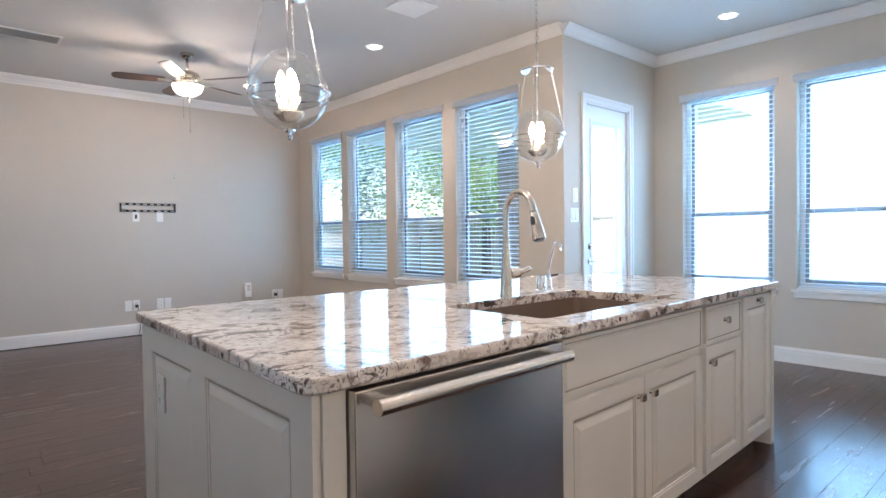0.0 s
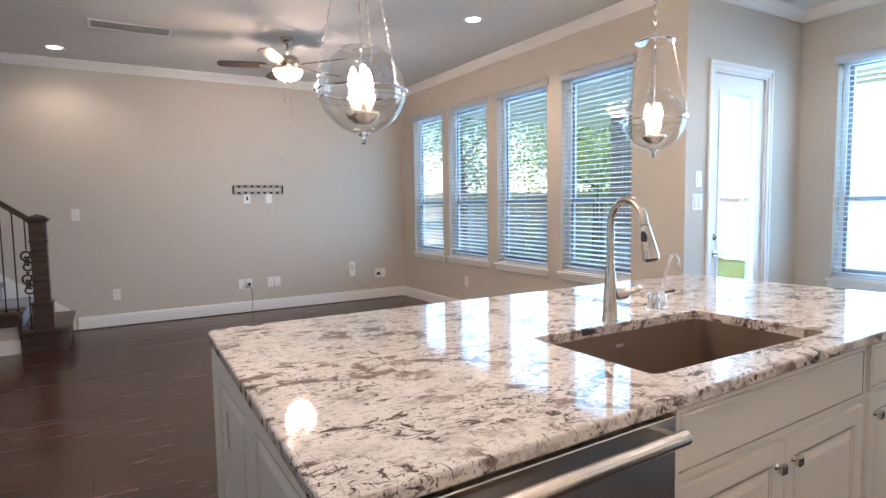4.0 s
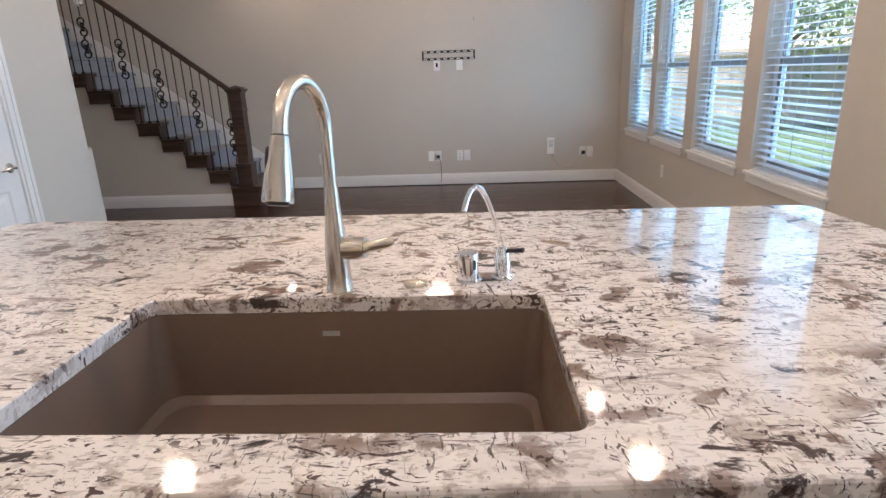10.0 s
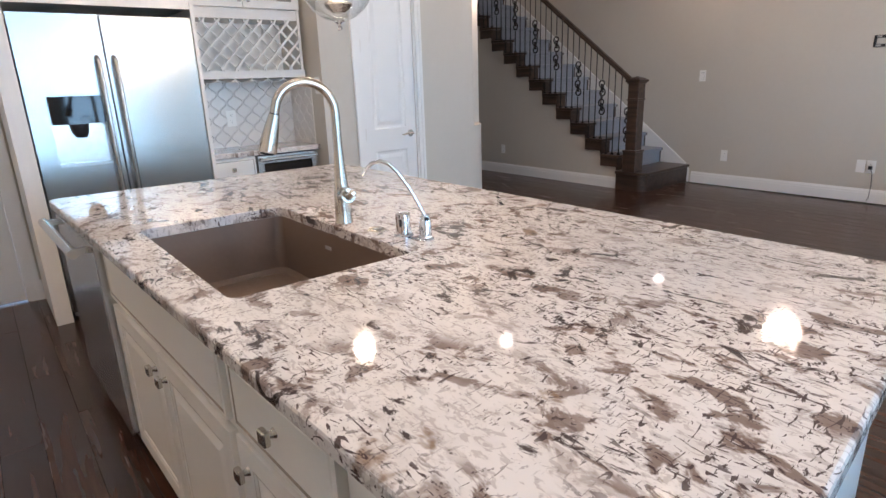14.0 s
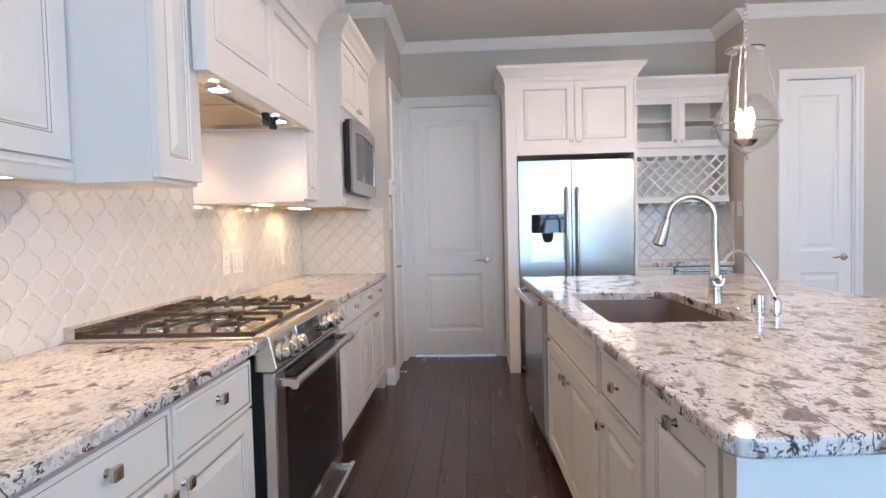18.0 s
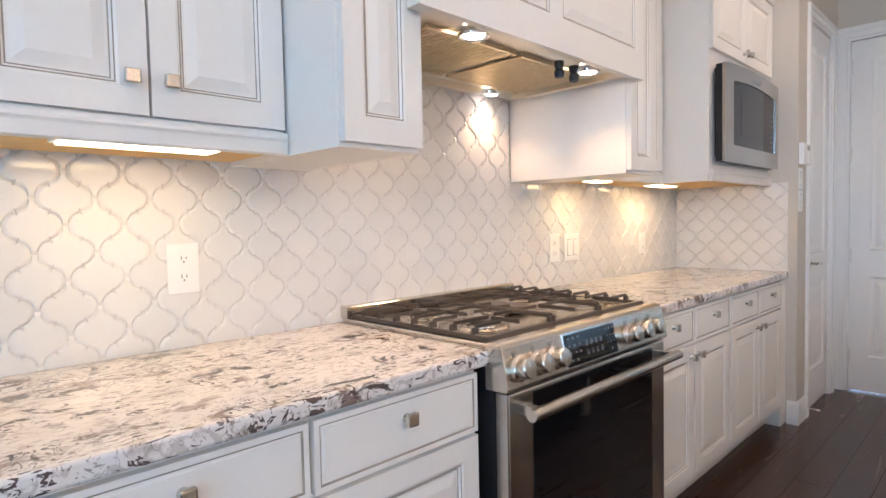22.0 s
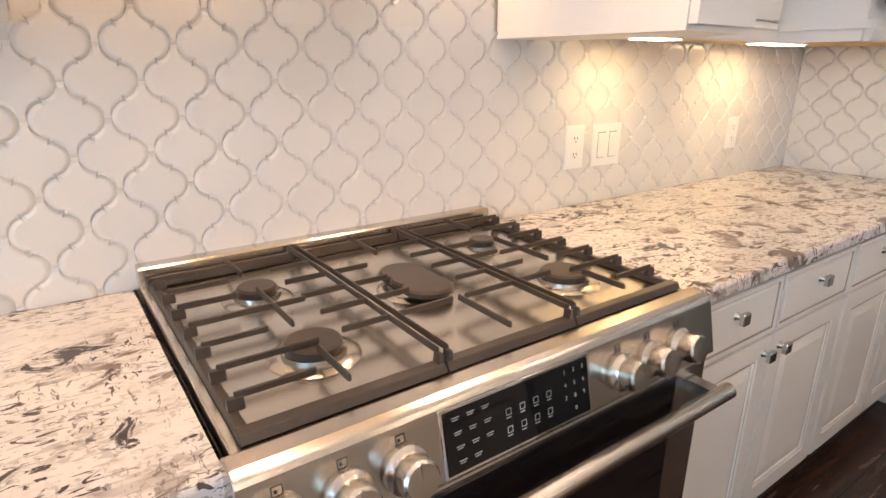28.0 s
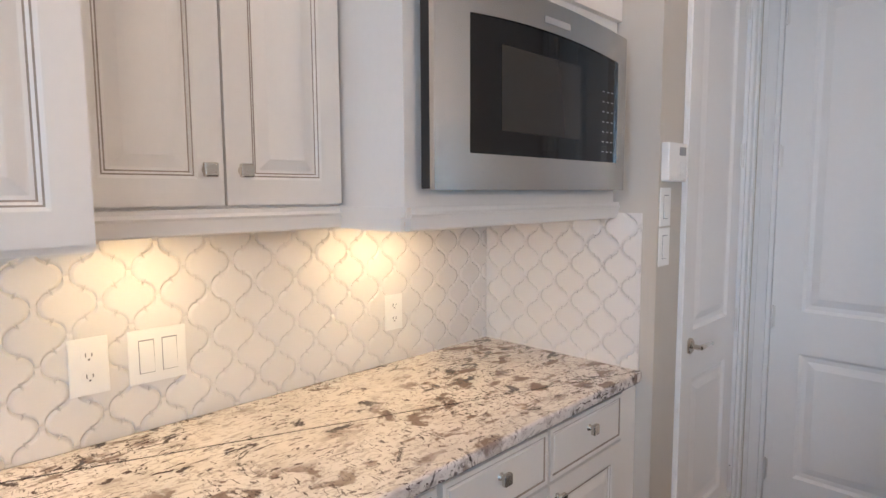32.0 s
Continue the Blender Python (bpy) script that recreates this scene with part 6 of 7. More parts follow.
lathe(bm, ((0.0, 2.602), (0.008, 2.606), (0.010, 2.618), (0.016, 2.628), (0.0, 2.633)), 14)
part("finial", bm, NICKEL, e)
for i in range(5):
    a = radians(72 * i + 19)
    bm = bmesh.new()
    out = [(0.20, -0.048), (0.30, -0.060), (0.58, -0.066), (0.64, -0.055), (0.66, -0.03), (0.665, 0.0), (0.66, 0.03), (0.64, 0.055), (0.58, 0.066), (0.30, 0.060), (0.20, 0.048)]
    prism(bm, out, -0.003, 0.003, 'z')
    part("blade", bm, BLADE, e, "walnut blade", at=pose(0, 0, 2.775, 0, 0, math.degrees(a)) @ pose(0, 0, 0, 12))
    bm = bmesh.new()
    prism(bm, [(0.09, -0.015), (0.16, -0.012), (0.20, -0.035), (0.27, -0.03), (0.27, 0.03), (0.20, 0.035), (0.16, 0.012), (0.09, 0.015)], -0.008, -0.0035, 'z')
    part("blade_arm", bm, NICKEL, e, at=pose(0, 0, 2.776, 0, 0, math.degrees(a)) @ pose(0, 0, 0, 12))
for x, z1 in ((0.03, 2.30), (-0.03, 2.44)):
    bm = bmesh.new()
    tube(bm, [(x, 0.05, 2.735), (x, 0.05, z1)], 0.0014, 5)
    lathe(bm, ((0, z1 - 0.02), (0.005, z1 - 0.016), (0.004, z1), (0, z1)), 8, x, 0.05)
    part("pull_chain", bm, NICKEL, e)
lamp("fan_bulbs", 'POINT', pose(FANX, FANY, 2.70), 30, SOFT, soft=0.14)

# ---- wall plates ----


def plate(name, m, label, kind, category="outlet", wide=1, sx=1.1):
    """Wall plate facing -y. kind: 'd' duplex, 'g' protected outlet, 's' rocker switches, 'b' blank, 'c' cable."""
    e = thing(name, m, label, category)
    w, h = (0.070 + 0.046 * (wide - 1)) * sx, 0.114 * sx
    bm = bmesh.new()
    box(bm, -w / 2, w / 2, -0.006, -0.0005, -h / 2, h / 2)
    bevel(bm, 0.0025, 2)
    p = part("cover_plate", bm, PLATE, e)
    for i in range(wide):
        x = (i - (wide - 1) / 2) * 0.046 * sx
        if kind == 's':
            # grey sheet laid on the plate paints the shaded gap round the rocker
            bm = bmesh.new()
            box(bm, x - 0.0185, x + 0.0185, -0.0064, -0.0061, -0.0355 * sx, 0.0355 * sx)
            part("switch_gap", bm, GREYP, e)
            bm = bmesh.new()
            prism(bm, ((-0.0066, -0.033 * sx), (-0.0125, -0.033 * sx), (-0.0075, 0.033 * sx), (-0.0066, 0.033 * sx)), x - 0.0165, x + 0.0165, 'x')
            part("rocker", bm, PLATE, e)
        elif kind in 'dg':
            for z in (-0.021 * sx, 0.021 * sx):
                bm = bmesh.new()
                if kind == 'd':
                    prism(bm, [(x + 0.0165 * math.cos(a), z + max(-0.012, min(0.012, 0.0165 * math.sin(a))) * sx) for a in [2 * math.pi * q / 20 for q in range(20)]], -0.0085, -0.0061, 'y')
                else:
                    box(bm, x - 0.0165, x + 0.0165, -0.0085, -0.0061, z - 0.018, z + 0.012)
                f = part("socket", bm, PLATE, e)
                bm = bmesh.new()
                box(bm, x - 0.0075, x - 0.0055, -0.0090, -0.0086, z - 0.002, z + 0.008)
                box(bm, x + 0.0055, x + 0.0075, -0.0090, -0.0086, z - 0.001, z + 0.007)
                box(bm, x - 0.002, x + 0.002, -0.0090, -0.0086, z - 0.010, z - 0.006)
                part("slots", bm, BLACK, f)
            if kind == 'g':
                for z in (-0.004, 0.004):
                    bm = bmesh.new()
                    box(bm, x - 0.007, x + 0.007, -0.0090, -0.0061, z - 0.0025, z + 0.0025)
                    part("test_button", bm, PLATE, e)
        elif kind == 'c':
            bm = bmesh.new()
            box(bm, x - 0.012, x + 0.012, -0.0090, -0.0061, -0.025, 0.025)
            part("cable_opening", bm, BLACK, e)
    return e


S = lambda x, z: SOUTH(x, YS + 0.008, z)
plate("outlet", S(3.052, 1.138), "white protected double outlet on the tiled wall", 'g', sx=1.2)
plate("outlet", S(1.260, 1.110), "white double outlet on the tiled wall", 'd', sx=1.2)
plate("light_switch", S(1.106, 1.108), "white double rocker switch on the tiled wall", 's', "switch", 2, sx=1.2)
plate("outlet", S(0.325, 1.098), "white double outlet on the tiled wall", 'd')
N = lambda x, z: pose(x, YT, z)
for x, kd in ((0.218, 'd'), (1.645, 'b'), (1.735, 'd'), (2.014, 'd'), (2.106, 'b'), (3.58, 'd'), (3.67, 'b')):
    plate("outlet", N(x, 0.37), "white outlet plate low on the painted wall", kd, sx=1.15)
plate("light_switch", N(-0.142, 1.319), "white rocker switch by the stairs", 's', "switch", sx=1.15)
plate("cable_plate", N(1.756, 1.488), "white cable plate under the screen bracket", 'c', sx=1.15)
plate("outlet", N(2.035, 1.488), "white outlet plate under the screen bracket", 'b', sx=1.15)
EW = lambda y, z: EASTWARD(XN, y, z)
plate("outlet", EW(6.45, 0.40), "white outlet below the windows", 'd')
plate("light_switch", pose(4.18, YD, 1.545), "white rocker switch by the patio door", 's', "switch", sx=1.1)
plate("light_switch", pose(4.17, YD, 1.365), "white double rocker switch by the patio door", 's', "switch", 2, sx=1.1)
plate("light_switch", SOUTH(-0.235, YP, 1.463), "white rocker switch beside the closet door", 's', "switch")
plate("light_switch", SOUTH(-0.235, YP, 1.332), "white rocker switch beside the closet door", 's', "switch")
plate("light_switch", pose(-0.69, YQ, 1.37), "white rocker switch by the drinks bar", 's', "switch", sx=1.1)
plate("outlet", EASTWARD(IX0 + 0.030, 2.40, 0.665) @ pose(0, 0.0, 0), "white outlet on the island end panel", 'd')
plate("outlet", WEST(XW + 0.008, 2.72, 1.14), "white outlet on the tiled bar wall", 'd')
plate("outlet", pose(-2.6, 7.2, 0.36), "white outlet under the stairs", 'd')
e = thing("alarm_keypad", SOUTH(-0.20, YP, 1.545), "white alarm keypad with small grey display", "keypad")
bm = bmesh.new()
box(bm, 0, 0.135, -0.028, -0.0005, 0, 0.125)
bevel(bm, 0.004, 2)
part("housing", bm, PLATE, e)
bm = bmesh.new()
box(bm, 0.075, 0.125, -0.0295, -0.0283, 0.085, 0.112)
part("screen", bm, GREYP, e)
for i in range(3):
    for j in range(4):
        bm = bmesh.new()
        box(bm, 0.076 + i * 0.017, 0.089 + i * 0.017, -0.0305, -0.0283, 0.014 + j * 0.017, 0.025 + j * 0.017)
        part("key", bm, PLATE, e)

e = thing("door_stop", pose(-0.335, YP + 0.018, 0.07), "white spring door stop on the baseboard", "door stop")
bm = bmesh.new()
tube(bm, [(0.004 * math.cos(q * 0.9), 0.004 + 0.0011 * q, 0.004 * math.sin(q * 0.9)) for q in range(50)], 0.0014, 5)
part("spring", bm, PLATE, e)
bm = bmesh.new()
tube(bm, [(0, 0.058, 0), (0, 0.074, 0)], 0.006, 10)
part("tip", bm, PLATE, e, "white rubber tip")
bm = bmesh.new()
tube(bm, [(0, 0.0, 0), (0, 0.005, 0)], 0.009, 12)
part("base", bm, PLATE, e)

# ---- living room wall ----
e = thing("television_bracket", pose(1.577, YT, 1.545), "black slotted steel television wall bracket, empty", "bracket")
W, H = 0.652, 0.112
for z in (0.0, H - 0.028):
    bm = bmesh.new()
    box(bm, 0, W, -0.012, -0.001, z, z + 0.005)
    box(bm, 0, W, -0.012, -0.001, z + 0.023, z + 0.028)
    for i in range(9):
        x = W * i / 8
        box(bm, max(0, x - 0.018), min(W, x + 0.018), -0.0115, -0.0015, z + 0.005, z + 0.023)
    part("rail", bm, BLACK, e, "black slotted rail")
for x in (0.0, W - 0.02):
    bm = bmesh.new()
    box(bm, x, x + 0.02, -0.010, -0.001, 0.028, H - 0.028)
    part("end_strap", bm, BLACK, e)
e = thing("wall_hook", pose(2.22, YT, 2.01), "small metal nail hook stuck in the painted wall", "hook")
bm = bmesh.new()
tube(bm, [(0, -0.001, 0.02), (0, -0.010, 0.018), (0, -0.012, -0.01), (0, -0.006, -0.02)], 0.004, 6)
part("hook", bm, NICKEL, e)
e = thing("network_box", pose(3.17, YT, 0.36), "small white wall-mounted network box with vents", "router")
bm = bmesh.new()
box(bm, -0.045, 0.045, -0.045, -0.001, 0, 0.20)
bevel(bm, 0.005, 2)
part("housing", bm, PLATE, e)
for i in range(6):
    bm = bmesh.new()
    box(bm, -0.025, 0.025, -0.0465, -0.0455, 0.09 + i * 0.014, 0.095 + i * 0.014)
    part("vent_slot", bm, GREYP, e)
e = thing("loose_cable", pose(0, 0, 0), "thin black cable hanging between box and outlet", "cable")
bm = bmesh.new()
tube(bm, [(3.19, YT - 0.02, 0.36), (3.22, YT - 0.03, 0.27), (3.30, YT - 0.03, 0.20), (3.38, YT - 0.03, 0.17), (3.46, YT - 0.03, 0.19), (3.52, YT - 0.03, 0.28), (3.58, YT - 0.02, 0.36)], 0.003, 6)
part("cord", bm, material("grey_cord", (0.35, 0.33, 0.30), 0.5, var=0.05), e)
bm = bmesh.new()
box(bm, 3.565, 3.61, YT - 0.035, YT - 0.011, 0.345, 0.385)
part("plug", bm, BLACK, e)
e = thing("loose_cable", pose(0, 0, 0), "black cable hanging from an outlet to the floor", "cable")
bm = bmesh.new()
tube(bm, [(1.735, YT - 0.02, 0.365), (1.762, YT - 0.03, 0.30), (1.768, YT - 0.025, 0.18), (1.765, YT - 0.03, 0.06), (1.75, YT - 0.03, 0.02)], 0.0035, 6)
part("cord", bm, BLACK, e)
bm = bmesh.new()
box(bm, 1.718, 1.752, YT - 0.032, YT - 0.011, 0.345, 0.38)
part("plug", bm, BLACK, e)

# ---- stairs ----
RISE, RUN, SY, NST = 0.185, 0.245, 7.20, 17
X1 = -0.370    # first riser
ST0 = 0.045    # extra height of the first step
st = thing("staircase", pose(0, 0, 0), "staircase with dark stained treads, blue-grey carpet runner and white skirt", "staircase")
for k in range(1, NST + 1):
    x = X1 - RUN * (k - 1)
    z = RISE * k + ST0
    y0 = SY if k > 1 else SY - 0.02
    bm = bmesh.new()
    if k == 1:
        prism(bm, [(x - RUN, SY - 0.05), (x + 0.03, SY - 0.05)] + [(x + 0.06 + 0.11 * math.sin(a), SY + 0.06 - 0.11 * math.cos(a)) for a in [math.pi / 2 * i / 6 for i in range(7)]] + [(x + 0.17, YT - 0.02), (x - RUN, YT - 0.02)], z - 0.035, z, 'z')
    else:
        box(bm, x - RUN, x + 0.03, y0 - 0.03, YT - 0.02, z - 0.032, z)
    bevel(bm, 0.008, 2)
    part("tread", bm, STAIN, st, "dark stained tread")
    bm = bmesh.new()
    if k == 1:
        prism(bm, [(x - RUN, SY - 0.02), (x + 0.03, SY - 0.02)] + [(x + 0.05 + 0.09 * math.sin(a), SY + 0.07 - 0.09 * math.cos(a)) for a in [math.pi / 2 * i / 6 for i in range(7)]] + [(x + 0.14, YT - 0.02), (x - RUN, YT - 0.02)], 0.0, z - 0.0355, 'z')
    else:
        box(bm, x - 0.02, x, y0, YT - 0.02, z - RISE + 0.0005, z - 0.0325)
        box(bm, x - RUN + 0.0, x, y0 - 0.012, y0 + 0.02, z - RISE + 0.04, z - 0.0325)
    part("riser", bm, STAIN, st, "dark stained riser")
    if k > 1:
        bm = bmesh.new()
        prism(bm, ((x + 0.004, z - RISE + 0.001), (x + 0.004, z - 0.034), (x + 0.034, z - 0.030), (x + 0.036, z + 0.008), (x + 0.026, z + 0.012), (x - RUN + 0.006, z + 0.012), (x - RUN + 0.006, z + 0.001), (x, z + 0.001), (x + 0.003, z - 0.0315), (x + 0.001, z - RISE + 0.001)), SY + 0.17, YT - 0.06, 'y')
        part("carpet", bm, CARPET, st, "blue-grey carpet runner")
bm = bmesh.new()
prism(bm, [(X1 + 0.16, 0.0), (X1 + 0.16, 0.17), (X1 + 0.10, 0.25), (X1 - RUN * NST, 0.26 + RISE * (NST + 0.4)), (X1 - RUN * NST, RISE * NST), (X1 - RUN, 0.0)], YT - 0.0195, YT - 0.003, 'y')
part("skirt_board", bm, TRIM, st, "white skirt board")
bm = bmesh.new()
pts = [(X1 - RUN, 0.0)]
for k in range(2, NST + 1):
    pts += [(X1 - RUN * (k - 1) - 0.022, RISE * (k - 1) + ST0 - 0.036), (X1 - RUN * (k - 1) - 0.022, RISE * k + ST0 - 0.036)]
pts += [(X1 - RUN * NST, RISE * NST - 0.034), (X1 - RUN * NST, 0.0)]
prism(bm, pts, SY + 0.022, SY + 0.10, 'y')
struct("wall_under_stairs", bm, WALL, "painted wall under the stairs")
moulding("baseboard_stairs", [(X1 - RUN - 0.01, SY + 0.022, -4.6, SY + 0.022)], BASEP, TRIM, "white painted baseboard")
# newel
NX, NY = X1 - 0.055, SY + 0.03
nw = thing("newel_post", pose(NX, NY, RISE + ST0), "dark stained square box newel post with cap", "newel post")
for nm, prof in (("base_block", ((0.085, 0.001, 0.24), (0.092, 0.24, 0.262))), ("shaft", ((0.068, 0.2625, 0.84), (0.078, 0.84, 0.862), (0.070, 0.862, 1.03))), ("cap", ((0.082, 1.0305, 1.048), (0.096, 1.048, 1.075), (0.072, 1.075, 1.088)))):
    bm = bmesh.new()
    for r, z0, z1 in prof:
        box(bm, -r, r, -r, r, z0, z1)
    if nm == "cap":
        vs = [bm.verts.new(v) for v in ((-0.07, -0.07, 1.0885), (0.07, -0.07, 1.0885), (0.07, 0.07, 1.0885), (-0.07, 0.07, 1.0885), (0, 0, 1.115))]
        for q in ((0, 1, 4), (1, 2, 4), (2, 3, 4), (3, 0, 4), (3, 2, 1, 0)):
            bm.faces.new([vs[i] for i in q])
    bevel(bm, 0.004, 1)
    part(nm, bm, STAIN, nw)
# handrail and balusters
SL = RISE / RUN
HR0 = (NX - 0.07, 1.29)
hr = thing("stair_railing", pose(0, 0, 0), "dark wooden handrail on black wrought-iron balusters with scrolls", "railing")
bm = bmesh.new()
xe = X1 - RUN * 15
prof = ((-0.030, -0.028), (0.030, -0.028), (0.032, -0.010), (0.026, 0.004), (0.032, 0.016), (0.022, 0.032), (0.0, 0.037), (-0.022, 0.032), (-0.032, 0.016), (-0.026, 0.004), (-0.032, -0.010))
lo = [bm.verts.new((HR0[0], NY + u, HR0[1] + v)) for u, v in prof]
hi = [bm.verts.new((xe, NY + u, HR0[1] + (HR0[0] - xe) * SL + v)) for u, v in prof]
for i in range(len(prof)):
    j = (i + 1) % len(prof)
    bm.faces.new((lo[i], lo[j], hi[j], hi[i])).smooth = True
bm.faces.new(lo[::-1])
bm.faces.new(hi)
bmesh.ops.recalc_face_normals(bm, faces=bm.faces)
part("handrail", bm, STAIN, hr, "dark stained handrail")


def s_scroll(x, zc, r=0.055):
    """An S of two opposed spirals that meet at (x, zc)."""
    half = []
    for q in range(1, 27):
        rr, a = r * (1 - 0.66 * (q / 26) ** 0.8), math.radians(-90 - 430 * q / 26)
        half.append((rr * math.cos(a), r + rr * math.sin(a)))
    return [(x + u, zc + v) for u, v in reversed(half)] + [(x, zc)] + [(x - u, zc - v) for u, v in half]


i, x = 0, HR0[0] - 0.035
while x > xe + 0.05:
    k = max(1, int((X1 - x) / RUN) + 1)
    z0 = RISE * k + ST0 + 0.0005
    z1 = HR0[1] + (HR0[0] - x) * SL - 0.03
    bm = bmesh.new()
    r = 0.0065
    y = NY - 0.01 if k > 1 else NY
    if i % 4 == 0:
        c = (z0 + z1) / 2 + 0.02
        for sgn in (1, -1):
            tube(bm, [(u, y, v) for u, v in s_scroll(x, c + sgn * 0.113)], 0.0088, 6)
            tube(bm, [(2 * x - u, y, v) for u, v in s_scroll(x, c + sgn * 0.113, 0.024)], 0.0062, 5)
        tube(bm, [(x, y, z0), (x, y, c - 0.222)], r, 6)
        tube(bm, [(x, y, c + 0.222), (x, y, z1)], r, 6)
        lathe(bm, ((0, c - 0.012), (0.012, c - 0.01), (0.012, c + 0.01), (0, c + 0.012)), 8, x, y)
        b = part("scroll_baluster", bm, WIRON, hr, "black iron baluster with scrolls")
    else:
        tube(bm, [(x, y, z0), (x, y, z1)], r, 6)
        b = part("baluster", bm, WIRON, hr)
    bm = bmesh.new()
    box(bm, x - 0.013, x + 0.013, y - 0.013, y + 0.013, z0, z0 + 0.018)
    part("shoe", bm, WIRON, b)
    i += 1
    x -= 0.0925

# ---- outside ----
GRASS = material("mown_grass", (0.075, 0.13, 0.035), 0.9, var=0.35, scale=3, bump=0.6, grain=60, deep=0.03)
CONC = material("patio_concrete", (0.42, 0.40, 0.37), 0.85, var=0.10, scale=2, bump=0.2, grain=60)
FENCE = material("weathered_cedar", (0.55, 0.49, 0.42), 0.8, var=0.15, scale=3, stretch=(8, 8, 1), each=0.1)
BRICK = material("pale_brown_brick", (0.30, 0.24, 0.20), 0.85, var=0.2, scale=14, island=0.2)
LEAF = material("tree_leaf", (0.18, 0.28, 0.095), 0.55, var=0.3, scale=2, island=0.45)
BARK = material("tree_bark", (0.12, 0.09, 0.07), 0.9, var=0.3, scale=10, bump=0.8, grain=40, deep=0.02)
bm = bmesh.new()
for x0, x1, y0, y1 in ((XE + 0.16, 60, -60, 80), (XN + 0.16, XE + 0.16, YD + 0.16, 80), (-60, XN + 0.16, YT + 0.2, 80)):
    box(bm, x0, x1, y0, y1, -0.5, -0.16)
struct("ground", bm, GRASS, "mown lawn of the back garden")
bm = bmesh.new()
box(bm, XN + 0.17, 8.6, YD + 0.17, 8.6, -0.159, -0.06)
struct("patio", bm, CONC, "concrete patio slab")
bm = bmesh.new()
box(bm, XN + 0.165, 8.9, YD + 0.10, 8.9, 2.86, 3.05)
struct("patio_roof", bm, TRIM, "white boarded ceiling of the covered patio")
rnd = random.Random(5)


def brick_pier(x, y, w, h):
    e = thing("brick_column", pose(x, y, -0.06), "pale brown brick column of the covered patio", "column", "patio columns")
    bm = bmesh.new()
    box(bm, 0.006, w - 0.006, 0.006, w - 0.006, 0.0, h)
    part("mortar_core", bm, GROUT, e)
    b = bmesh.new()
    box(b, 0, 0.194, 0, 0.09, 0, 0.058)
    bm_mesh = mesh_of("brick", b, BRICK)
    n = int(h / 0.068)
    for i in range(n):
        for s in range(4):
            for j in range(2):
                u = j * 0.204 + (0.0 if i % 2 else 0.095)
                if u + 0.194 > w + 0.002:
                    u = w - 0.194
                m = (pose(u, 0, i * 0.068), pose(w, u, i * 0.068, 0, 0, 90), pose(w - u, w, i * 0.068, 0, 0, 180), pose(0, w - u, i * 0.068, 0, 0, 270))[s]
                if i * 0.068 > 0.3:
                    part("brick", bm_mesh, None, e, at=m)


brick_pier(7.6, 7.0, 0.42, 2.9)
for fx, fy, ln, turn in ((13.5, -8, 30, 90), (-2, 15.5, 16, 0)):
    n = int(ln / 0.14)
    fe = thing("garden_fence", pose(fx, fy, -0.16, 0, 0, turn), "weathered cedar board fence round the lawn", "fence", "garden fences")
    b = bmesh.new()
    box(b, 0.002, 0.136, 0, 0.018, 0.03, 1.85)
    board = mesh_of("fence_board", b, FENCE)
    for i in range(min(n, 210)):
        part("fence_board", board, None, fe, at=pose(i * 0.14, rnd.uniform(-0.002, 0.002), rnd.uniform(-0.01, 0.01)))
    for z in (0.3, 1.0, 1.7):
        bm = bmesh.new()
        box(bm, 0, n * 0.14, -0.06, -0.001, z, z + 0.09)
        part("rail", bm, FENCE, fe)
    for i in range(0, n, 17):
        bm = bmesh.new()
        box(bm, i * 0.14, i * 0.14 + 0.09, -0.15, -0.061, 0.0, 1.9)
        part("post", bm, FENCE, fe)


tr = LEAF.node_tree
tl, mx = tr.nodes.new("ShaderNodeBsdfTranslucent"), tr.nodes.new("ShaderNodeMixShader")
tl.inputs[0].default_value = (0.30, 0.44, 0.12, 1)
mx.inputs[0].default_value = 0.6
tr.links.new(tr.nodes["Principled BSDF"].outputs[0], mx.inputs[1])
tr.links.new(tl.outputs[0], mx.inputs[2])
tr.links.new(mx.outputs[0], tr.nodes["Material Output"].inputs[0])


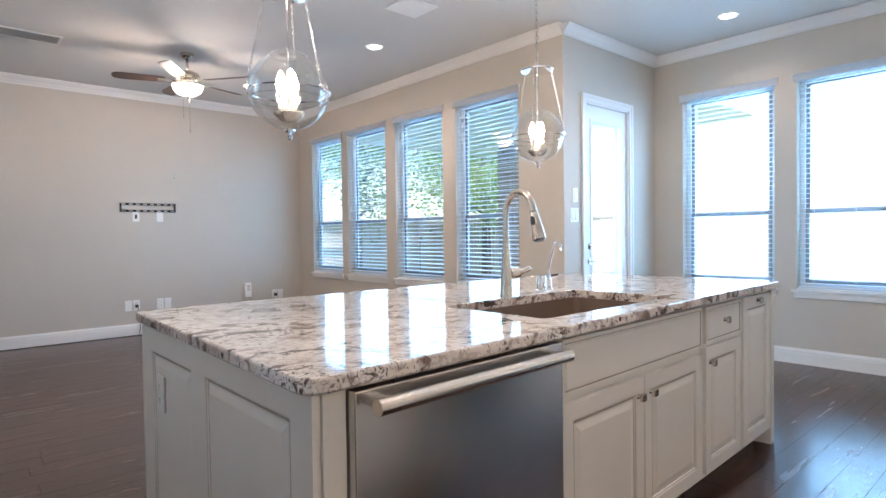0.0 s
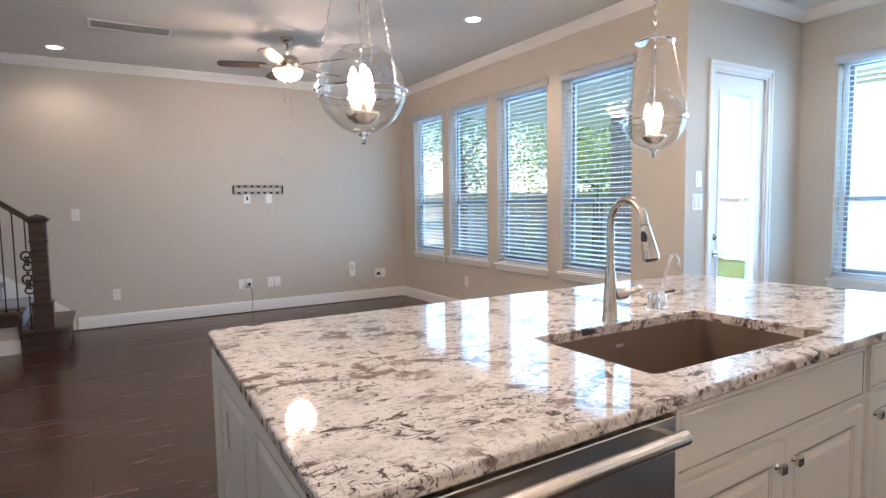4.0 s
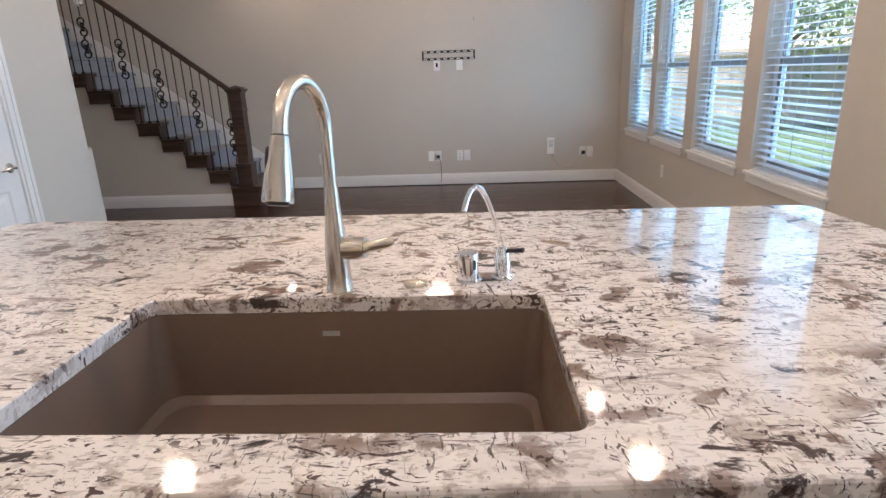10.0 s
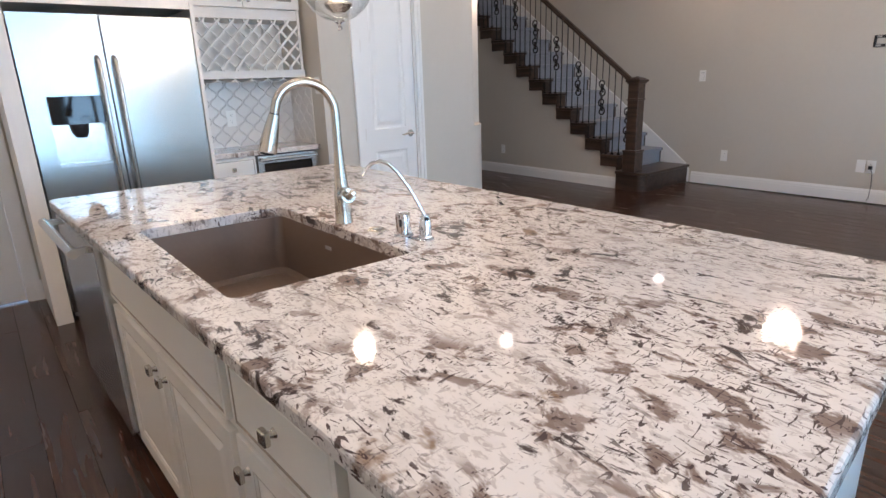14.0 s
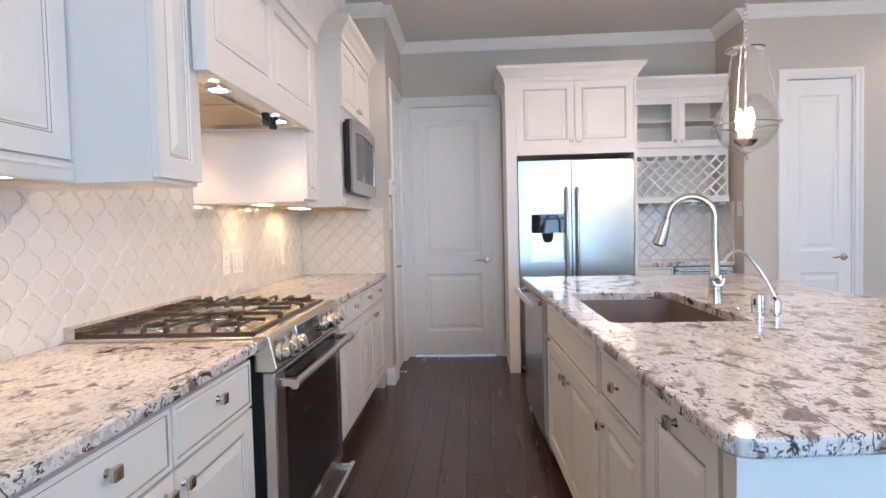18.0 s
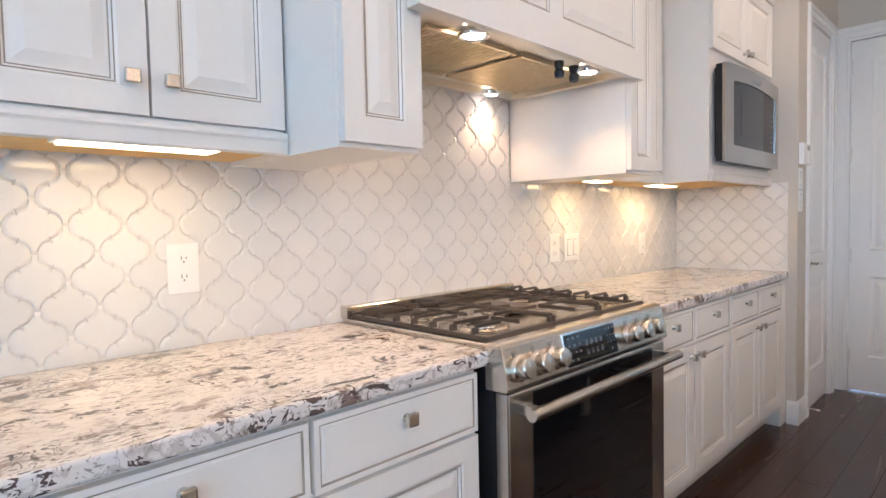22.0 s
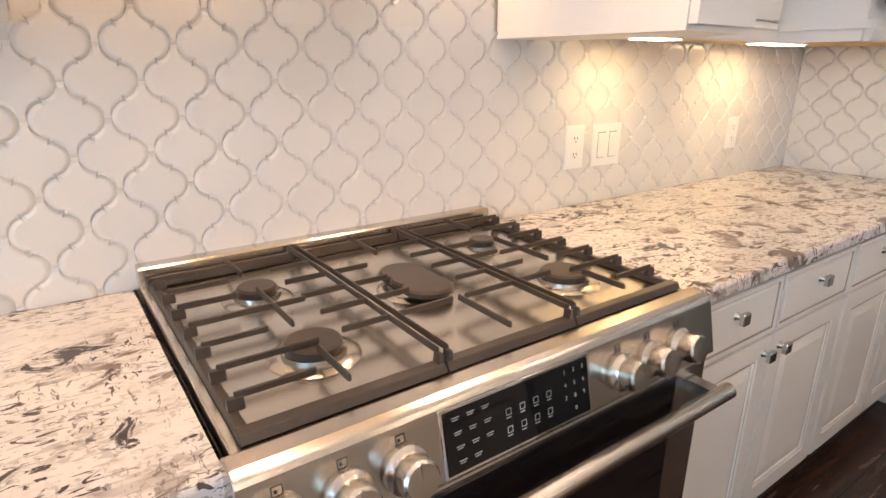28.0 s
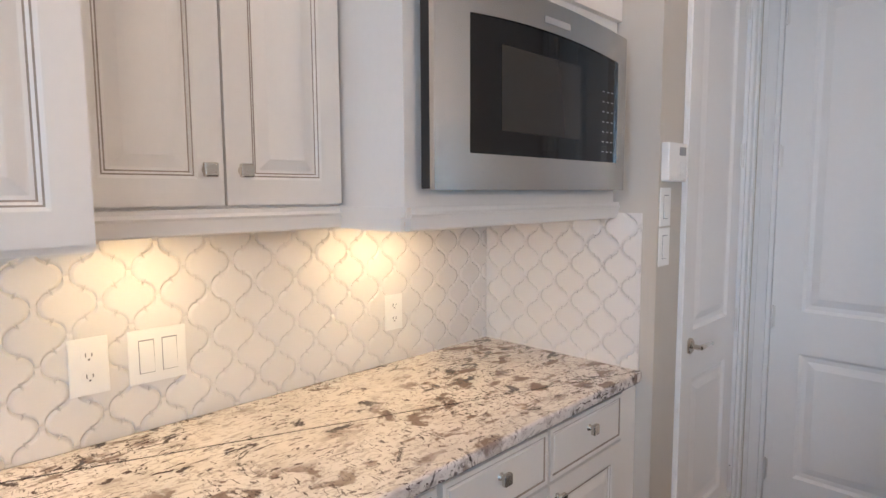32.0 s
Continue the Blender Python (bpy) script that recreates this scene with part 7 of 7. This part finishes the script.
def tree(x, y, h, spread, seed, leaves=16000):
    r = random.Random(seed)
    e = thing("garden_tree", pose(x, y, -0.16), "leafy green garden tree", "tree", "trees behind the fence")
    bm = bmesh.new()
    tube(bm, [(0, 0, 0), (0.05, 0.03, h * 0.25), (0.0, 0.08, h * 0.5), (0.05, 0.0, h * 0.8)], 0.1, 8, radii=[0.16, 0.12, 0.09, 0.03])
    tips = []
    for i in range(11):
        a, z = r.uniform(0, 6.28), h * r.uniform(0.28, 0.75)
        ln = spread * r.uniform(0.45, 0.95) * (1.1 - 0.5 * z / h)
        p = [(0.03, 0.05, z), (ln * 0.5 * math.cos(a), ln * 0.5 * math.sin(a), z + ln * 0.25), (ln * math.cos(a), ln * math.sin(a), z + ln * r.uniform(0.3, 0.6))]
        tube(bm, p, 0.03, 5, radii=[0.06, 0.035, 0.012])
        tips += p[1:]
    tips.append((0, 0, h * 0.95))
    part("trunk", bm, BARK, e)
    vs, fs = [], []
    for i in range(leaves):
        c = tips[r.randrange(len(tips))]
        o = [r.gauss(0, spread * 0.19) for _ in range(3)]
        p = Vector((c[0] + o[0], c[1] + o[1], c[2] + o[2] * 0.8 + 0.1))
        d, u = Vector((r.gauss(0, 1), r.gauss(0, 1), r.gauss(0, 0.6))).normalized(), Vector((r.gauss(0, 1), r.gauss(0, 1), r.gauss(0, 1))).normalized()
        w = d.cross(u).normalized() * r.uniform(0.022, 0.042)
        l = d * r.uniform(0.05, 0.09)
        b = len(vs)
        vs += [tuple(p - l), tuple(p + w), tuple(p + l), tuple(p - w)]
        fs.append((b, b + 1, b + 2, b + 3))
    me = bpy.data.meshes.new("crown")
    me.from_pydata(vs, [], fs)
    me.materials.append(LEAF)
    tagged(part("crown", me, None, e), kind="stuff")


for i, (x, y, h, s) in enumerate(((12.0, 13.6, 7.0, 3.0), (15.0, -9.5, 8.0, 3.6), (10.8, 10.8, 6.5, 2.8), (14.5, 12.5, 8.5, 3.8), (7.0, 17.5, 8.0, 3.6), (9.2, 14.6, 6.5, 3.0))):
    tree(x, y, h, s, 40 + i)

# ---- wall tiles ----
PX, PZ = 0.131, 0.0675


def lantern_outline():
    """Outline of an ogee lantern tile: round lobes left and right, a notch half way up, blunt tips above and below."""
    a, b, tip = PX / 2, PZ, 0.048 * PX
    mx, mz = a / 2, b / 2
    hx = mx - tip
    quarter = []
    for deg in (0, 9, 18, 27, 36, 45, 55, 64, 72):
        t = radians(deg)
        quarter.append((mx + hx * (-0.3 + 1.3 * math.cos(t)), mz * 0.97 * math.sin(t)))
    quarter.append((mx - hx * 0.01, mz * 0.85))
    quarter += [(a - x, b - z) for x, z in quarter[::-1]]
    out = []
    for sx, sz, rev in ((1, 1, False), (-1, 1, True), (-1, -1, False), (1, -1, True)):
        q = [(sx * x, sz * z) for x, z in quarter]
        if rev:
            q.reverse()
        out += q[:-1] if rev else q
    return out


OUT = lantern_outline()


def tile_bm():
    """One raised lantern tile, facing -y."""
    bm = bmesh.new()
    rings = []
    for d, y in ((0.996, 0.004), (0.992, -0.0022), (0.975, -0.0034), (0.875, -0.0071), (0.852, -0.0078), (0.83, -0.0080)):
        rings.append([bm.verts.new((x * d, y, z * d)) for x, z in OUT])
    m = len(OUT)
    for a, c in zip(rings, rings[1:]):
        for i in range(m):
            bm.faces.new((a[i], a[(i + 1) % m], c[(i + 1) % m], c[i])).smooth = True
    bm.faces.new(rings[-1])
    bmesh.ops.recalc_face_normals(bm, faces=bm.faces)
    bm.normal_update()
    return bm


b = tile_bm()
if sum(f.normal.y for f in b.faces) > 0:
    bmesh.ops.reverse_faces(b, faces=b.faces)
TILEMESH = mesh_of("tile", b, TILE)


def tiled(name, place, u0, u1, z0, z1, origin, label, holes=()):
    """Tiles over a wall patch; place(u, z) gives the pose (front to -y of the pose, u along its x); tiles over the rim are cut there."""
    bm = bmesh.new()
    box(bm, u0, u1, -0.0018, 0.003, z0, z1)
    root = part(name, bm, GROUT, None, at=place(0, 0))
    tagged(root, label, kind="structure")
    n = 0
    i0, i1 = int((u0 - origin[0]) / PX) - 2, int((u1 - origin[0]) / PX) + 2
    j0, j1 = int((z0 - origin[1]) / PZ) - 2, int((z1 - origin[1]) / PZ) + 2
    for j in range(j0, j1 + 1):
        for i in range(i0, i1 + 1):
            u = origin[0] + i * PX + (PX / 2 if j % 2 else 0)
            z = origin[1] + j * PZ
            if u + PX / 2 <= u0 + 0.004 or u - PX / 2 >= u1 - 0.004 or z + PZ <= z0 + 0.004 or z - PZ >= z1 - 0.004:
                continue
            if any(h[0] < u - PX * 0.3 and u + PX * 0.3 < h[1] and h[2] < z - PZ * 0.4 and z + PZ * 0.4 < h[3] for h in holes):
                continue
            m = pose(u, -0.0005, z)
            if u - PX / 2 >= u0 and u + PX / 2 <= u1 and z - PZ >= z0 and z + PZ <= z1:
                part("tile", TILEMESH, None, root, at=m)
            else:
                c = bmesh.new()
                c.from_mesh(TILEMESH)
                for lo, co, no in ((u0 - u, (u0 - u, 0, 0), (-1, 0, 0)), (0, (u1 - u, 0, 0), (1, 0, 0)), (0, (0, 0, z0 - z), (0, 0, -1)), (0, (0, 0, z1 - z), (0, 0, 1))):
                    if c.faces:
                        bmesh.ops.bisect_plane(c, geom=c.verts[:] + c.edges[:] + c.faces[:], plane_co=co, plane_no=no, clear_outer=True)
                if len(c.faces) > 3:
                    part("tile", c, TILE, root, at=m)
                else:
                    c.free()
    return root


# the pose turned by 180 degrees runs x backwards: u = -x
tiled("wall_tile_range", lambda u, z: SOUTH(0, YS - 0.003, 0), -3.60, 0.186, 0.9165, UB + 0.018, (-2.471, 1.395), "glossy white lantern tiles behind the range")
tiled("wall_tile_hood", lambda u, z: SOUTH(0, YS - 0.003, 0), -2.652, -1.603, UB + 0.0185, 1.804, (-2.471, 1.395), "glossy white lantern tiles under the hood")
tiled("wall_tile_side", lambda u, z: pose(-0.187, 0, 0, 0, 0, 90), YS + 0.008, 0.235, 0.9165, UB + 0.018, (-0.10, 1.395), "glossy white lantern tiles on the side wall")
tiled("wall_tile_bar", lambda u, z: pose(XW + 0.004, 0, 0, 0, 0, 90), 2.348, YQ - 0.012, 0.9165, 1.438, (2.5, 1.395), "glossy white lantern tiles behind the drinks bar")
tiled("wall_tile_bar_side", lambda u, z: pose(0, YQ - 0.004, 0, 0, 0, 0), XW + 0.012, -0.80, 0.9165, 1.438, (-0.9, 1.395), "glossy white lantern tiles beside the drinks bar")

# ---- floor planks ----
rnd = random.Random(11)
PW = 0.146
SHARED = {}


def plank_mesh(w, l):
    key = (round(w, 4), round(l, 2))
    if key not in SHARED:
        b = bmesh.new()
        g, c = 0.0004, 0.0012
        x0, x1, y0, y1 = g, l - g, g, w - g
        lo = [b.verts.new(v) for v in ((x0, y0, -0.011), (x1, y0, -0.011), (x1, y1, -0.011), (x0, y1, -0.011))]
        md = [b.verts.new(v) for v in ((x0, y0, -0.0012), (x1, y0, -0.0012), (x1, y1, -0.0012), (x0, y1, -0.0012))]
        hi = [b.verts.new(v) for v in ((x0 + c, y0 + c, 0), (x1 - c, y0 + c, 0), (x1 - c, y1 - c, 0), (x0 + c, y1 - c, 0))]
        for p, q in ((lo, md), (md, hi)):
            for i in range(4):
                b.faces.new((p[i], p[(i + 1) % 4], q[(i + 1) % 4], q[i]))
        b.faces.new(hi)
        SHARED[key] = mesh_of("plank", b, FLOOR)
    return SHARED[key]


floor_ob = bpy.data.objects["floor"]
rest_v, rest_f, count = [], [], 0
lengths = (0.6, 0.9, 1.2, 1.5, 1.8)
y = -0.55
while y < YT - PW:
    x, far = -5.0, (XE if y + PW < YD + 0.05 else XN) - 0.002
    first = rnd.uniform(0.3, 1.2)
    while x < far - 0.02:
        l = first or rnd.choice(lengths)
        first = 0
        l = round(min(l, far - x), 2)
        zt = rnd.uniform(-0.0006, 0.0)
        if -1.3 < x + l / 2 < 4.6 and y < 6.2 and count < 300:
            part("plank", plank_mesh(PW, l), None, floor_ob, at=pose(x, y, zt))
            count += 1
        else:
            me = plank_mesh(PW, l)
            b0 = len(rest_v)
            rest_v += [(v.co.x + x, v.co.y + y, v.co.z + zt) for v in me.vertices]
            rest_f += [tuple(b0 + i for i in p.vertices) for p in me.polygons]
        x += l
    y += PW
me = bpy.data.meshes.new("planks")
me.from_pydata(rest_v, [], rest_f)
me.materials.append(FLOOR)
tagged(part("planks", me, None, floor_ob), "dark wood planks further off", kind="stuff")
